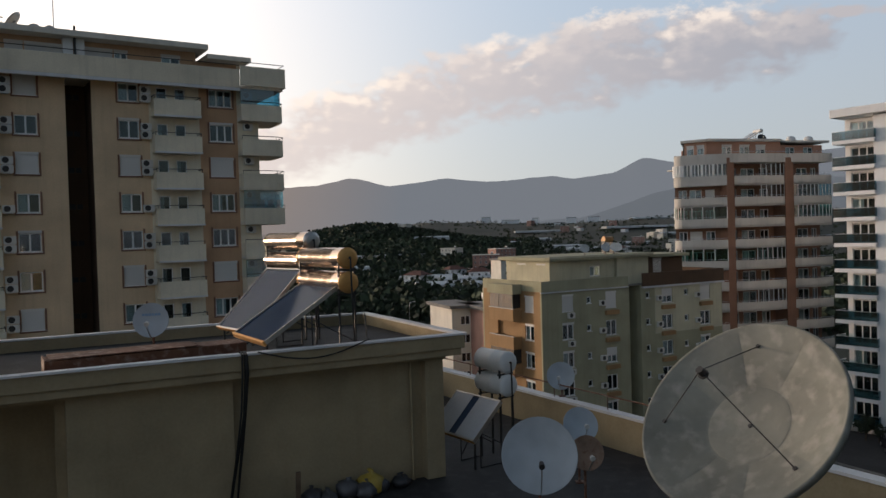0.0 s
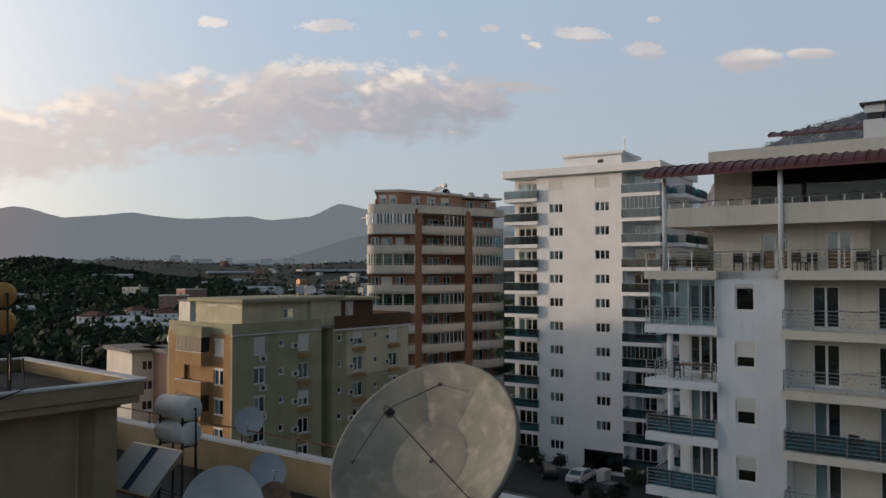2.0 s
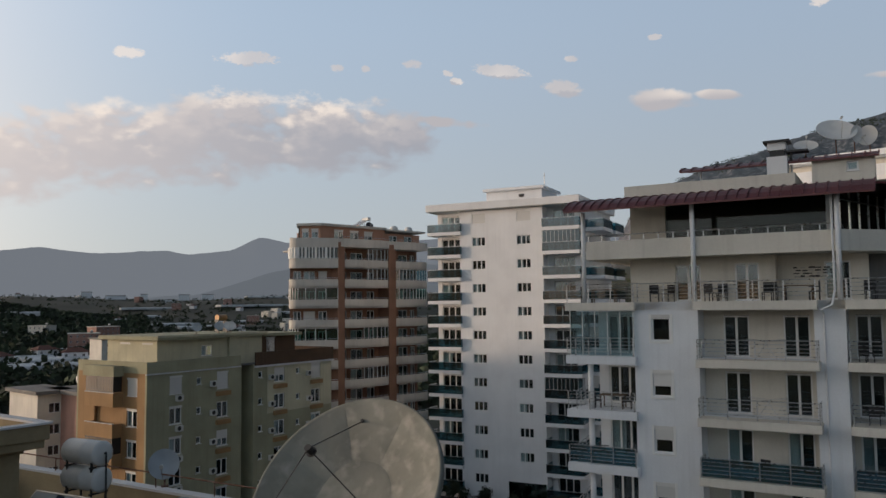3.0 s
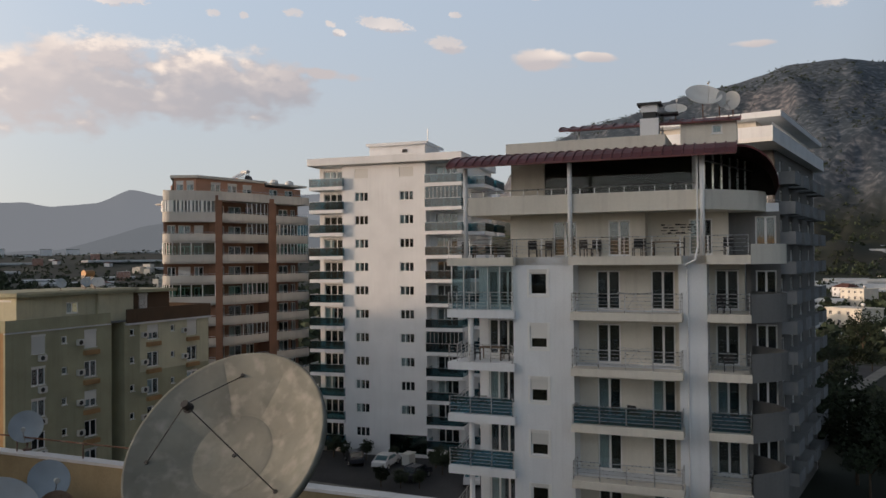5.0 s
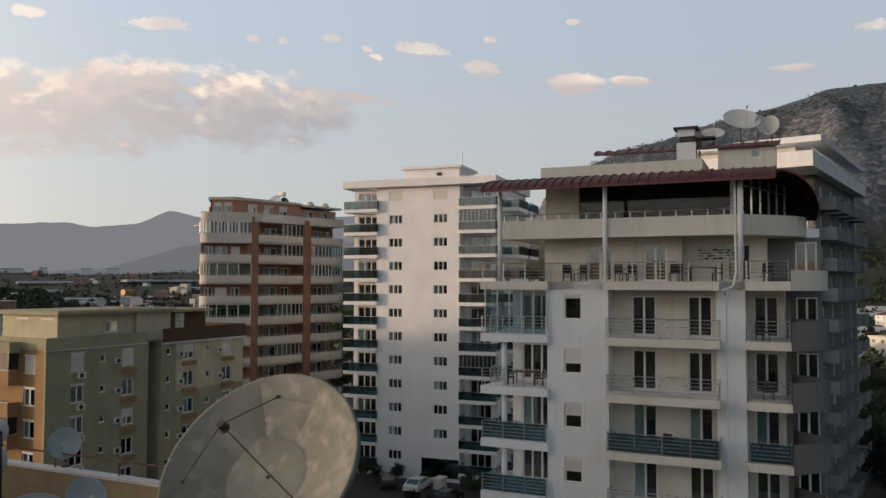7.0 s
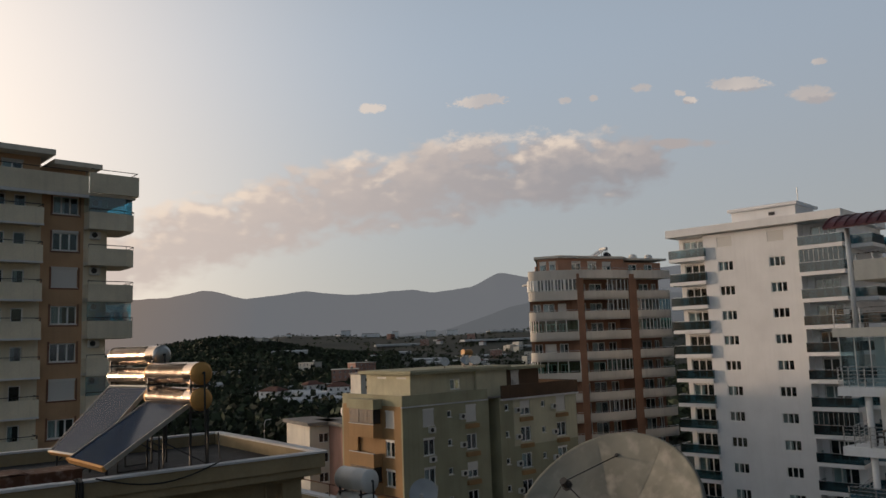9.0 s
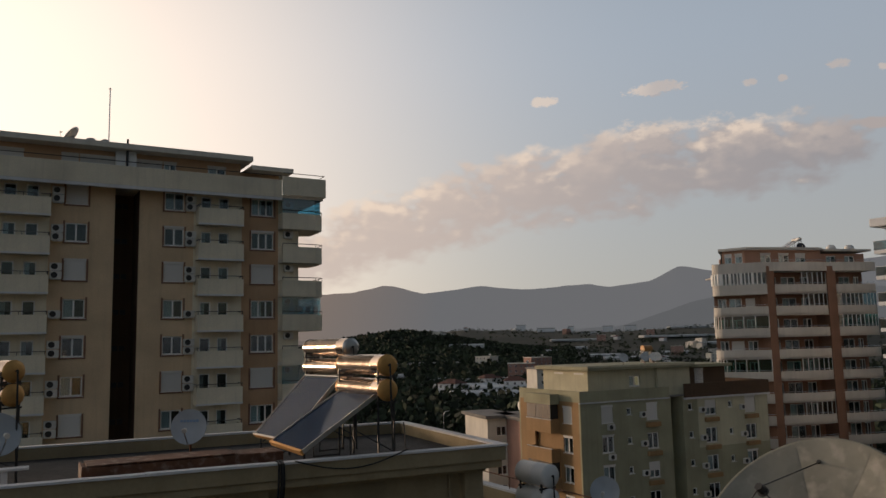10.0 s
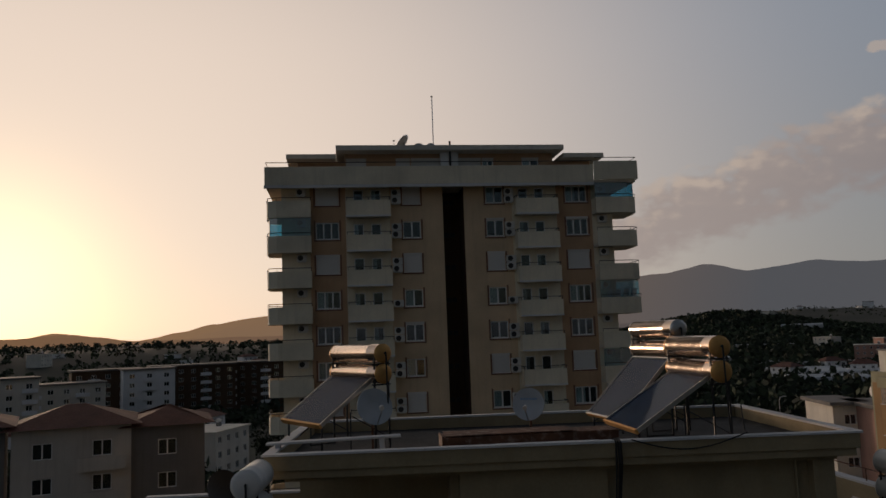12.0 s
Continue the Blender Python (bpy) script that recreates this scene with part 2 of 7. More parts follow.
M = dict(
    tan=mat("tan_render", (0.68, 0.51, 0.33), streak=0.25, rough=0.9),
    orange=mat("orange_render", (0.56, 0.36, 0.22), streak=0.2, rough=0.9),
    cream=mat("cream_render", (0.76, 0.69, 0.54), streak=0.25, rough=0.9),
    white=mat("white_render", (0.80, 0.80, 0.80), var=0.06, streak=0.12, rough=0.9, stain=(0.45, 0.45, 0.46)),
    grey=mat("pale_grey_render", (0.77, 0.79, 0.81), var=0.07, streak=0.18, rough=0.9, stain=(0.36, 0.37, 0.38)),
    warmwhite=mat("warm_white_render", (0.70, 0.66, 0.58), var=0.08, streak=0.25, rough=0.9, stain=(0.34, 0.31, 0.27)),
    olive=mat("olive_render", (0.37, 0.355, 0.24), streak=0.3, rough=0.92, stain=(0.20, 0.18, 0.11)),
    olive_light=mat("pale_olive_render", (0.56, 0.53, 0.38), streak=0.25, rough=0.92),
    ochre=mat("ochre_render", (0.36, 0.22, 0.105), streak=0.25, rough=0.9),
    yellow=mat("yellow_render", (0.33, 0.265, 0.16), scale=0.9, fine=14, streak=0.35, rough=0.92, stain=(0.25, 0.18, 0.09), var=0.16),
    brick=mat("terracotta_paint", (0.24, 0.13, 0.085), streak=0.2, rough=0.9),
    salmon=mat("salmon_render", (0.46, 0.26, 0.18), streak=0.2, rough=0.9),
    pink=mat("pink_render", (0.42, 0.245, 0.195), streak=0.3, rough=0.9),
    bandcream=mat("grey_cream_render", (0.56, 0.53, 0.48), streak=0.3, rough=0.9, var=0.1),
    skyglass=glass("wired_collector_glass", (0.5, 0.55, 0.6), gloss=0.08, base=0.35),
    bag=mat("plastic_bags", (0.07, 0.07, 0.075), rough=0.45, var=0.3, rnd=0.6, bump=0.6),
    yellowbag=mat("yellow_plastic_bag", (0.42, 0.30, 0.05), rough=0.5, var=0.2, bump=0.6),
    # shaded copy of the pale grey, for balconies on the dark flank
    shadegrey=mat("shaded_grey_render", (0.22, 0.23, 0.24), streak=0.25, rough=0.9, var=0.1),
    # taupe, darkened so that the flanks carry their shade in the colour
    taupe_and_shade=mat("taupe_render_and_shade", (0.19, 0.185, 0.18), streak=0.3, rough=0.9, var=0.1),
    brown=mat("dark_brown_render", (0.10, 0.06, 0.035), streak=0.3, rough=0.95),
    coping=mat("white_coping", (0.66, 0.66, 0.66), fine=16, var=0.12, streak=0.2, rough=0.8, stain=(0.3, 0.29, 0.27)),
    bitumen=mat("bitumen_roofing", (0.022, 0.021, 0.021), scale=0.7, fine=24, rough=0.85, var=0.35, stain=(0.055, 0.052, 0.05), bump=0.5),
    roofgrey=mat("grey_flat_roof", (0.20, 0.19, 0.18), rough=0.95, var=0.25),
    tile=mat("red_roof_tiles", (0.13, 0.055, 0.04), fine=5, rough=0.9, var=0.3),
    redmetal=mat("dark_red_sheet_roof", (0.13, 0.035, 0.035), rough=0.45, metal=0.0, var=0.15),
    frame=mat("white_window_frame", (0.80, 0.80, 0.78), rough=0.45, var=0.05, bump=0.05),
    shutter=mat("white_roller_shutter", (0.66, 0.65, 0.62), rough=0.55, var=0.05, bump=0.05, rnd=0.10),
    curtain=mat("curtain_cloth", (0.60, 0.58, 0.54), rough=0.95, rnd=0.4, stretch=(6, 1, 0.3), var=0.25),
    # near-black: shade of unlit rooms put into the colour
    dark=mat("shade_black", (0.035, 0.032, 0.03), rough=0.95, var=0.3),
    steel=mat("brushed_steel_rail", (0.60, 0.61, 0.62), rough=0.3, metal=0.9, var=0.05, bump=0.0),
    black=mat("black_rail_paint", (0.025, 0.024, 0.024), rough=0.5, var=0.2, bump=0.1),
    plastic=mat("ivory_casing", (0.62, 0.61, 0.57), rough=0.5, var=0.08, bump=0.05, rnd=0.12),
    pane=glass("window_glass", base=0.06),
    blueglass=glass("blue_balcony_glass", (0.18, 0.50, 0.64), gloss=0.1, base=0.26),
    darkglass=glass("smoked_balcony_glass", (0.22, 0.40, 0.45), gloss=0.12, base=0.10),
    foldglass=glass("folding_balcony_glass", (0.6, 0.68, 0.66), gloss=0.15, base=0.05, graze=0.6),
    roomglass=glass("terrace_room_glass", (0.85, 0.9, 0.88), base=0.01, ior=1.3),
    greenglass=glass("green_tinted_glazing", (0.22, 0.50, 0.42), gloss=0.1, base=0.06, graze=0.6),
    chrome=mat("polished_tank_jacket", (0.62, 0.50, 0.41), rough=0.2, metal=1.0, var=0.05, scale=1.5, fine=6, bump=0.12),
    goldend=mat("golden_tank_end", (0.66, 0.36, 0.12), rough=0.55, metal=0.6, var=0.2),
    brass=mat("dull_brass_jacket", (0.34, 0.20, 0.09), rough=0.5, metal=0.4, var=0.2),
    whitetank=mat("white_tank_paint", (0.68, 0.68, 0.66), rough=0.5, var=0.1, scale=1.2),
    absorber=mat("dark_blue_absorber", (0.042, 0.066, 0.115), rough=0.95, var=0.1, rnd=0.15, bump=0.0),
    alu=mat("aluminium_section", (0.55, 0.53, 0.50), rough=0.35, metal=0.9, var=0.1),
    collglass=glass("collector_glass", (0.8, 0.85, 0.9), gloss=0.03, base=0.01, ior=1.1, graze=0.12),
    rust=mat("rusty_sheet_steel", (0.15, 0.065, 0.035), scale=1.3, fine=11, rough=0.8, var=0.35, stain=(0.36, 0.27, 0.22)),
    dish=mat("weathered_fibreglass", (0.18, 0.185, 0.16), scale=1.1, fine=4, rough=0.7, var=0.26, bump=0.4, stain=(0.30, 0.29, 0.26), rnd=0.03),
    dish2=mat("pale_blue_grey_dish_paint", (0.38, 0.42, 0.45), scale=2.2, rough=0.5, var=0.12),
    bluemark=mat("faded_blue_print", (0.22, 0.34, 0.50), rough=0.6, var=0.25),
    dish3=mat("rust_stained_dish", (0.30, 0.20, 0.14), scale=3.0, rough=0.7, var=0.3, stain=(0.16, 0.06, 0.03)),
    cable=mat("black_cable", (0.012, 0.012, 0.012), rough=0.6, var=0.2, bump=0.0),
    asphalt=mat("asphalt", (0.05, 0.05, 0.052), scale=0.2, fine=6, rough=0.9, var=0.25),
    concrete=mat("concrete_paving", (0.24, 0.23, 0.21), rough=0.92, var=0.2),
    bark=mat("bark", (0.10, 0.075, 0.05), rough=0.95, var=0.3, fine=6),
    leaf=mat("leaves", (0.022, 0.034, 0.014), rough=0.8, var=0.3, island=0.5, bump=0.0),
    leaf2=mat("far_leaves", (0.035, 0.05, 0.026), rough=0.9, var=0.3, island=0.55, bump=0.0, scale=0.01),
    polythene=mat("greenhouse_polythene", (0.46, 0.48, 0.49), rough=0.4, var=0.15, scale=0.1),
    palesheet=mat("pale_collector_sheet", (0.50, 0.52, 0.54), rough=0.35, var=0.1, scale=0.8),
    carwhite=mat("white_car_paint", (0.72, 0.72, 0.72), rough=0.2, var=0.03, bump=0.0),
    cardark=mat("dark_car_paint", (0.03, 0.032, 0.04), rough=0.2, var=0.1, bump=0.0),
    tyre=mat("tyre_rubber", (0.02, 0.02, 0.02), rough=0.9),
    wood=mat("old_timber", (0.16, 0.11, 0.07), rough=0.9, var=0.3, stretch=(1, 8, 8)),
    sack=mat("woven_sacks", (0.32, 0.30, 0.27), rough=0.9, var=0.2, rnd=0.35),
)

# ---- mesh helpers ----


class Geo:
    """Collects simple solids into one mesh."""

    def __init__(self):
        self.v, self.f, self.cuts = [], [], []

    def add(self, verts, faces):
        o = len(self.v)
        self.cuts.append((o, len(self.f)))
        self.v += [tuple(p) for p in verts]
        self.f += [tuple(i + o for i in q) for q in faces]
        return self

    def box(self, x0, x1, y0, y1, z0, z1):
        return self.add([(x, y, z) for z in (z0, z1) for y in (y0, y1) for x in (x0, x1)],
                        [(0, 2, 3, 1), (4, 5, 7, 6), (0, 1, 5, 4), (2, 6, 7, 3), (0, 4, 6, 2), (1, 3, 7, 5)])

    def prism(self, pts, z0, z1):
        k = len(pts)
        return self.add([(x, y, z0) for x, y in pts] + [(x, y, z1) for x, y in pts],
                        [tuple(range(k))[::-1], tuple(range(k, 2 * k))] + [(i, (i + 1) % k, k + (i + 1) % k, k + i) for i in range(k)])

    def tube(self, a, b, r, seg=10, r2=None, caps=True):
        a, b = Vector(a), Vector(b)
        d = (b - a).normalized()
        s = d.orthogonal().normalized()
        t = d.cross(s)
        r2 = r if r2 is None else r2
        ring = lambda c, q: [c + (s * math.cos(2 * math.pi * i / seg) + t * math.sin(2 * math.pi * i / seg)) * q for i in range(seg)]
        fs = [(i, (i + 1) % seg, seg + (i + 1) % seg, seg + i) for i in range(seg)]
        if caps:
            fs += [tuple(range(seg))[::-1], tuple(range(seg, 2 * seg))]
        return self.add(ring(a, r) + ring(b, r2), fs)

    def path(self, pts, r, seg=6):
        for a, b in zip(pts, pts[1:]):
            self.tube(a, b, r, seg)
        return self

    def lathe(self, prof, seg=24):
        """prof: (radius, z) pairs turned round z."""
        k = len(prof)
        vs = [(r * math.cos(2 * math.pi * i / seg), r * math.sin(2 * math.pi * i / seg), z) for i in range(seg) for r, z in prof]
        return self.add(vs, [(i * k + j, ((i + 1) % seg) * k + j, ((i + 1) % seg) * k + j + 1, i * k + j + 1) for i in range(seg) for j in range(k - 1)])

    def wall(self, x0, x1, z0, z1, holes=(), y=0.0, th=0.25):
        """A wall in the xz plane with real openings (x0, x1, z0, z1) and their reveals."""
        hs = [h for h in holes if h[0] >= x0 - 1e-6 and h[1] <= x1 + 1e-6 and h[2] >= z0 - 1e-6 and h[3] <= z1 + 1e-6]
        xs = sorted({x0, x1, *(h[0] for h in hs), *(h[1] for h in hs)})
        zs = sorted({z0, z1, *(h[2] for h in hs), *(h[3] for h in hs)})
        for a, b in zip(xs, xs[1:]):
            for c, d in zip(zs, zs[1:]):
                mx, mz = (a + b) / 2, (c + d) / 2
                if any(h[0] < mx < h[1] and h[2] < mz < h[3] for h in hs):
                    continue
                self.add([(a, y, c), (b, y, c), (b, y, d), (a, y, d)], [(0, 1, 2, 3)])
        self.add([(x0, y, z0), (x1, y, z0), (x1, y, z1), (x0, y, z1), (x0, y + th, z0), (x1, y + th, z0), (x1, y + th, z1), (x0, y + th, z1)], [(0, 1, 5, 4), (1, 2, 6, 5), (2, 3, 7, 6), (3, 0, 4, 7)])
        for a, b, c, d in hs:
            self.add([(a, y, c), (b, y, c), (b, y, d), (a, y, d), (a, y + th, c), (b, y + th, c), (b, y + th, d), (a, y + th, d)],
                     [(0, 1, 5, 4), (1, 2, 6, 5), (2, 3, 7, 6), (3, 0, 4, 7)])
        return self

    def strip(self, pts, th, z0, z1):
        """An upright band of thickness th (towards +y) that follows pts: one connected solid."""
        k = len(pts)
        vs = [q for x, y in pts for q in ((x, y, z0), (x, y, z1), (x, y + th, z1), (x, y + th, z0))]
        fs = [(0, 1, 2, 3), tuple(4 * k - 4 + i for i in (3, 2, 1, 0))]
        for i in range(k - 1):
            for j in range(4):
                fs.append((4 * i + j, 4 * i + 4 + j, 4 * i + 4 + (j + 1) % 4, 4 * i + (j + 1) % 4))
        return self.add(vs, fs)

    def mesh(self, name, material, smooth=False):
        seen, at, vs = {}, [], []
        for p in self.v:
            k = (round(p[0], 4), round(p[1], 4), round(p[2], 4))
            if k not in seen:
                seen[k] = len(vs)
                vs.append(p)
            at.append(seen[k])
        fs = [q for q in (tuple(dict.fromkeys(at[i] for i in f)) for f in self.f) if len(q) > 2]
        me = bpy.data.meshes.new(name)
        me.from_pydata(vs, [], fs)
        me.update()
        me.materials.append(material)
        if smooth:
            me.polygons.foreach_set("use_smooth", [True] * len(me.polygons))
        return me


def thing(name, m, label, category, group="", kind=""):
    ob = new(name)
    ob.empty_display_size = 0.2
    ob.matrix_world = m
    return tagged(ob, label, category, group, kind)


SINGLY = {"wall", "roof", "interior", "stair_recess", "terrace_parapet", "drip_edge", "cradle", "chimney", "balcony_blind", "surround", "wall_panel", "roof_kerb"}


def part(name, geo, material, parent, label="", at=None, smooth=False, bevel=0.0):
    """One mesh under a thing; separate solids of a wall or roof become parts of their own."""
    if name in SINGLY and isinstance(geo, Geo) and len(geo.cuts) > 1 and all(b[0] - a[0] == 8 and b[1] - a[1] == 6 for a, b in zip(geo.cuts, geo.cuts[1:])):
        ends = geo.cuts[1:] + [(len(geo.v), len(geo.f))]
        for (v0, f0), (v1, f1) in zip(geo.cuts, ends):
            ob = part(name, Geo().add(geo.v[v0:v1], [tuple(i - v0 for i in q) for q in geo.f[f0:f1]]), material, parent, label, at, smooth, bevel)
        return ob
    me = geo if isinstance(geo, bpy.types.Mesh) else geo.mesh(name, material, smooth)
    ob = new(name, me)
    ob.parent = parent
    if at is not None:
        ob.matrix_basis = at if isinstance(at, Matrix) else Matrix.Translation(at)
    if bevel:
        bv = ob.modifiers.new("edge", "BEVEL")
        bv.width, bv.segments, bv.limit_method = bevel, 2, "ANGLE"
    if label:
        ob["label"] = label
    return ob


def solo(name, geo, material, m, label, category, group="", kind="", smooth=False):
    me = geo if isinstance(geo, bpy.types.Mesh) else geo.mesh(name, material, smooth)
    ob = new(name, me)
    ob.matrix_world = m
    return tagged(ob, label, category, group, kind)


# ---- windows, balconies, air conditioners shared by the buildings ----
KITS = {}


def window_kit(w, h, bars):
    key = (round(w, 2), round(h, 2), bars)
    if key not in KITS:
        fr, t = Geo(), 0.085
        xs = [-w / 2 + w * i / (bars + 1) for i in range(bars + 2)]
        fr.wall(-w / 2, w / 2, 0, h, [(p + (t if i == 0 else 0.06), q - (t if i == bars else 0.06), t, h - t) for i, (p, q) in enumerate(zip(xs, xs[1:]))], y=0.08, th=0.07)
        cw = w / 2 - 0.08
        KITS[key] = (fr.mesh("window", M["frame"]), Geo().box(-w / 2 - 0.06, w / 2 + 0.06, -0.06, 0.079, -0.05, -0.005).mesh("sill", M["frame"]), Geo().box(-w / 2 + t, w / 2 - t, 0.11, 0.118, t, h - t).mesh("pane", M["pane"]),
                     Geo().box(-w / 2 + 0.02, w / 2 - 0.02, 0.03, 0.065, 0, 1).mesh("shutter", M["shutter"]),
                     Geo().box(-w / 2 - 0.02, w / 2 + 0.02, -0.03, 0.07, h - 0.02, h + 0.17).mesh("shutter_box", M["shutter"]),
                     Geo().box(-cw, -cw * 0.05, 0.22, 0.24, 0.05, h - 0.05).mesh("curtain", M["curtain"]))
    return KITS[key]


def window(parent, x, z, w, h, y=0.0, rz=0.0, shut=0.0, bars=1, curtain=True, box=False):
    fr, si, pa, sh, bx, cu = window_kit(w, h, bars)
    win = part("window", fr, None, parent, at=pose(x, y, z, 0, 0, rz))
    part("sill", si, None, win)
    if shut < 0.99:
        part("pane", pa, None, win)
        if curtain:
            part("curtain", cu, None, win)
    if shut > 0:
        part("shutter", sh, None, win, at=Matrix.Translation((0, 0, h * (1 - shut))) @ Matrix.Diagonal((1, 1, h * shut, 1)))
    if box:
        part("shutter_box", bx, None, win)
    return win


def make_ac():
    ac = thing("air_conditioner", Matrix(), "ivory outdoor air conditioner unit on a wall bracket", "air conditioner", "air conditioners on the facades")
    part("casing", Geo().box(-0.4, 0.4, -0.42, -0.1, 0, 0.55), M["plastic"], ac, bevel=0.02)
    gr = Geo()
    gr.tube((-0.1, -0.425, 0.28), (-0.1, -0.435, 0.28), 0.22, 16)
    part("fan_grille", gr, M["black"], ac)
    part("bracket", Geo().box(-0.3, 0.3, -0.4, 0, -0.04, 0), M["steel"], ac)
    return ac


AC = make_ac()
AC_USED = []


def put_ac(m):
    if not AC_USED:
        AC.matrix_world = m
        AC_USED.append(AC)
    else:
        AC_USED.append(copy_thing(AC, m))


def solid_balcony(w, d, h=1.05, slab=0.28, lip=0.35, rail=True):
    """Meshes of a balcony with a rendered parapet: slab, parapet, rail. x centred, y towards the viewer negative, z 0 at the floor."""
    key = ("solid", w, d, h)
    if key not in KITS:
        pa = Geo().box(-w / 2, w / 2, -d, -d + 0.12, -slab, h).box(-w / 2, -w / 2 + 0.12, -d + 0.12, 0, -slab, h).box(w / 2 - 0.12, w / 2, -d + 0.12, 0, -slab, h)
        sl = Geo().box(-w / 2 + 0.12, w / 2 - 0.12, -d + 0.12, 0, -slab, -0.02)
        tr = Geo().box(-w / 2 - 0.02, w / 2 + 0.02, -d - 0.03, -d + 0.0, -slab - 0.04, -slab + 0.10)
        ra = Geo().box(-w / 2, w / 2, -d + 0.03, -d + 0.08, h + 0.22, h + 0.27)
        for i in range(3):
            x = -w / 2 + 0.05 + (w - 0.1) * i / 2
            ra.box(x - 0.02, x + 0.02, -d + 0.03, -d + 0.08, h, h + 0.22)
        ra.box(-w / 2 + 0.03, -w / 2 + 0.07, -d, 0, h + 0.22, h + 0.27).box(w / 2 - 0.07, w / 2 - 0.03, -d, 0, h + 0.22, h + 0.27)
        KITS[key] = (sl.mesh("balcony", M["warmwhite"]), pa.mesh("parapet", M["cream"]), tr.mesh("drip_edge", M["coping"]), ra.mesh("rail", M["black"]))
    return KITS[key]


def add_solid_balcony(parent, x, z, w, d, y=0.0, rz=0.0, h=1.05):
    sl, pa, tr, ra = solid_balcony(w, d, h)
    b = part("balcony", sl, None, parent, at=pose(x, y, z, 0, 0, rz))
    for nm, me in (("parapet", pa), ("drip_edge", tr), ("rail", ra)):
        part(nm, me, None, b)
    return b


def bar_rail(w, d, sides=(True, True), n=5, h=1.0):
    g = Geo()
    runs = [((-w / 2, -d), (w / 2, -d))]
    if sides[0]:
        runs.append(((-w / 2, -d), (-w / 2, 0)))
    if sides[1]:
        runs.append(((w / 2, -d), (w / 2, 0)))
    for (ax, ay), (bx, by) in runs:
        ln = math.hypot(bx - ax, by - ay)
        k = max(1, round(ln / 1.3))
        for i in range(k + 1):
            px, py = ax + (bx - ax) * i / k, ay + (by - ay) * i / k
            g.box(px - 0.025, px + 0.025, py - 0.025, py + 0.025, 0, h)
        for j in range(n):
            z = h - 0.0 - j * 0.19
            g.tube((ax, ay, z), (bx, by, z), 0.028 if j == 0 else 0.016, 6, caps=False)
    return g


# ---- ground, hills, mountains ----
def smooth(a, b, x):
    t = min(1.0, max(0.0, (x - a) / (b - a)))
    return t * t * (3 - 2 * t)


def lerp_table(tab, x):
    if x <= tab[0][0]:
        return tab[0][1]
    for (a, p), (b, q) in zip(tab, tab[1:]):
        if x <= b:
            return p + (q - p) * smooth(a, b, x) * 0.5 + (q - p) * (x - a) / (b - a) * 0.5
    return tab[-1][1]


MOUNT = [(35.5, 0), (38.5, 3.5), (42, 8.3), (47.6, 10.0), (52, 11.2), (56.5, 12.0), (60, 13.0), (63, 13.0), (66, 12.4), (75, 12), (90, 9), (110, 3), (120, 0)]


def height(x, y):
    r, az = math.hypot(x, y), math.degrees(math.atan2(x, y))
    h = 0.0
    if r > 150:
        nz = noise.fractal(Vector((x * 0.0016, y * 0.0016, 3.1)), 1.0, 2.1, 5)
        # wooded hill and the low ridge behind it
        h += 31 * math.exp(-((az + 7) / 9.5) ** 2) * smooth(420, 900, r) * (1 - 0.9 * smooth(1000, 1500, r)) * (1 + 0.25 * nz)
        h += 56 * smooth(1100, 2100, r) * (1 - smooth(2300, 3400, r)) * smooth(-12, -2, az) * (1 - smooth(22, 34, az)) * (1 + 0.30 * nz)
        h += 8 * nz * smooth(250, 700, r)
        h += 24 * smooth(330, 760, r) * smooth(-78, -62, az) * (1 - smooth(-34, -22, az)) * (1 - smooth(1200, 2600, r))
        e = lerp_table(MOUNT, az)
        if e > 0 and r > 350:
            g = 0.30 * smooth(350, 1700, r) + 0.42 * smooth(820, 1230, r) + 0.28 * smooth(1150, 1850, r)
            rough = noise.fractal(Vector((x * 0.004, y * 0.004, 7.7)), 0.9, 2.2, 6)
            ridge = abs(noise.fractal(Vector((x * 0.012, y * 0.012, 1.7)), 0.8, 2.2, 5))
            fade = min(1, e / 6) * smooth(500, 1000, r) * (1 - 0.85 * smooth(1500, 1850, r))
            h += (min(r, 1850) * math.tan(radians(e)) + 20) * g + (22 * rough + 34 * ridge * smooth(700, 900, r)) * fade
    return h


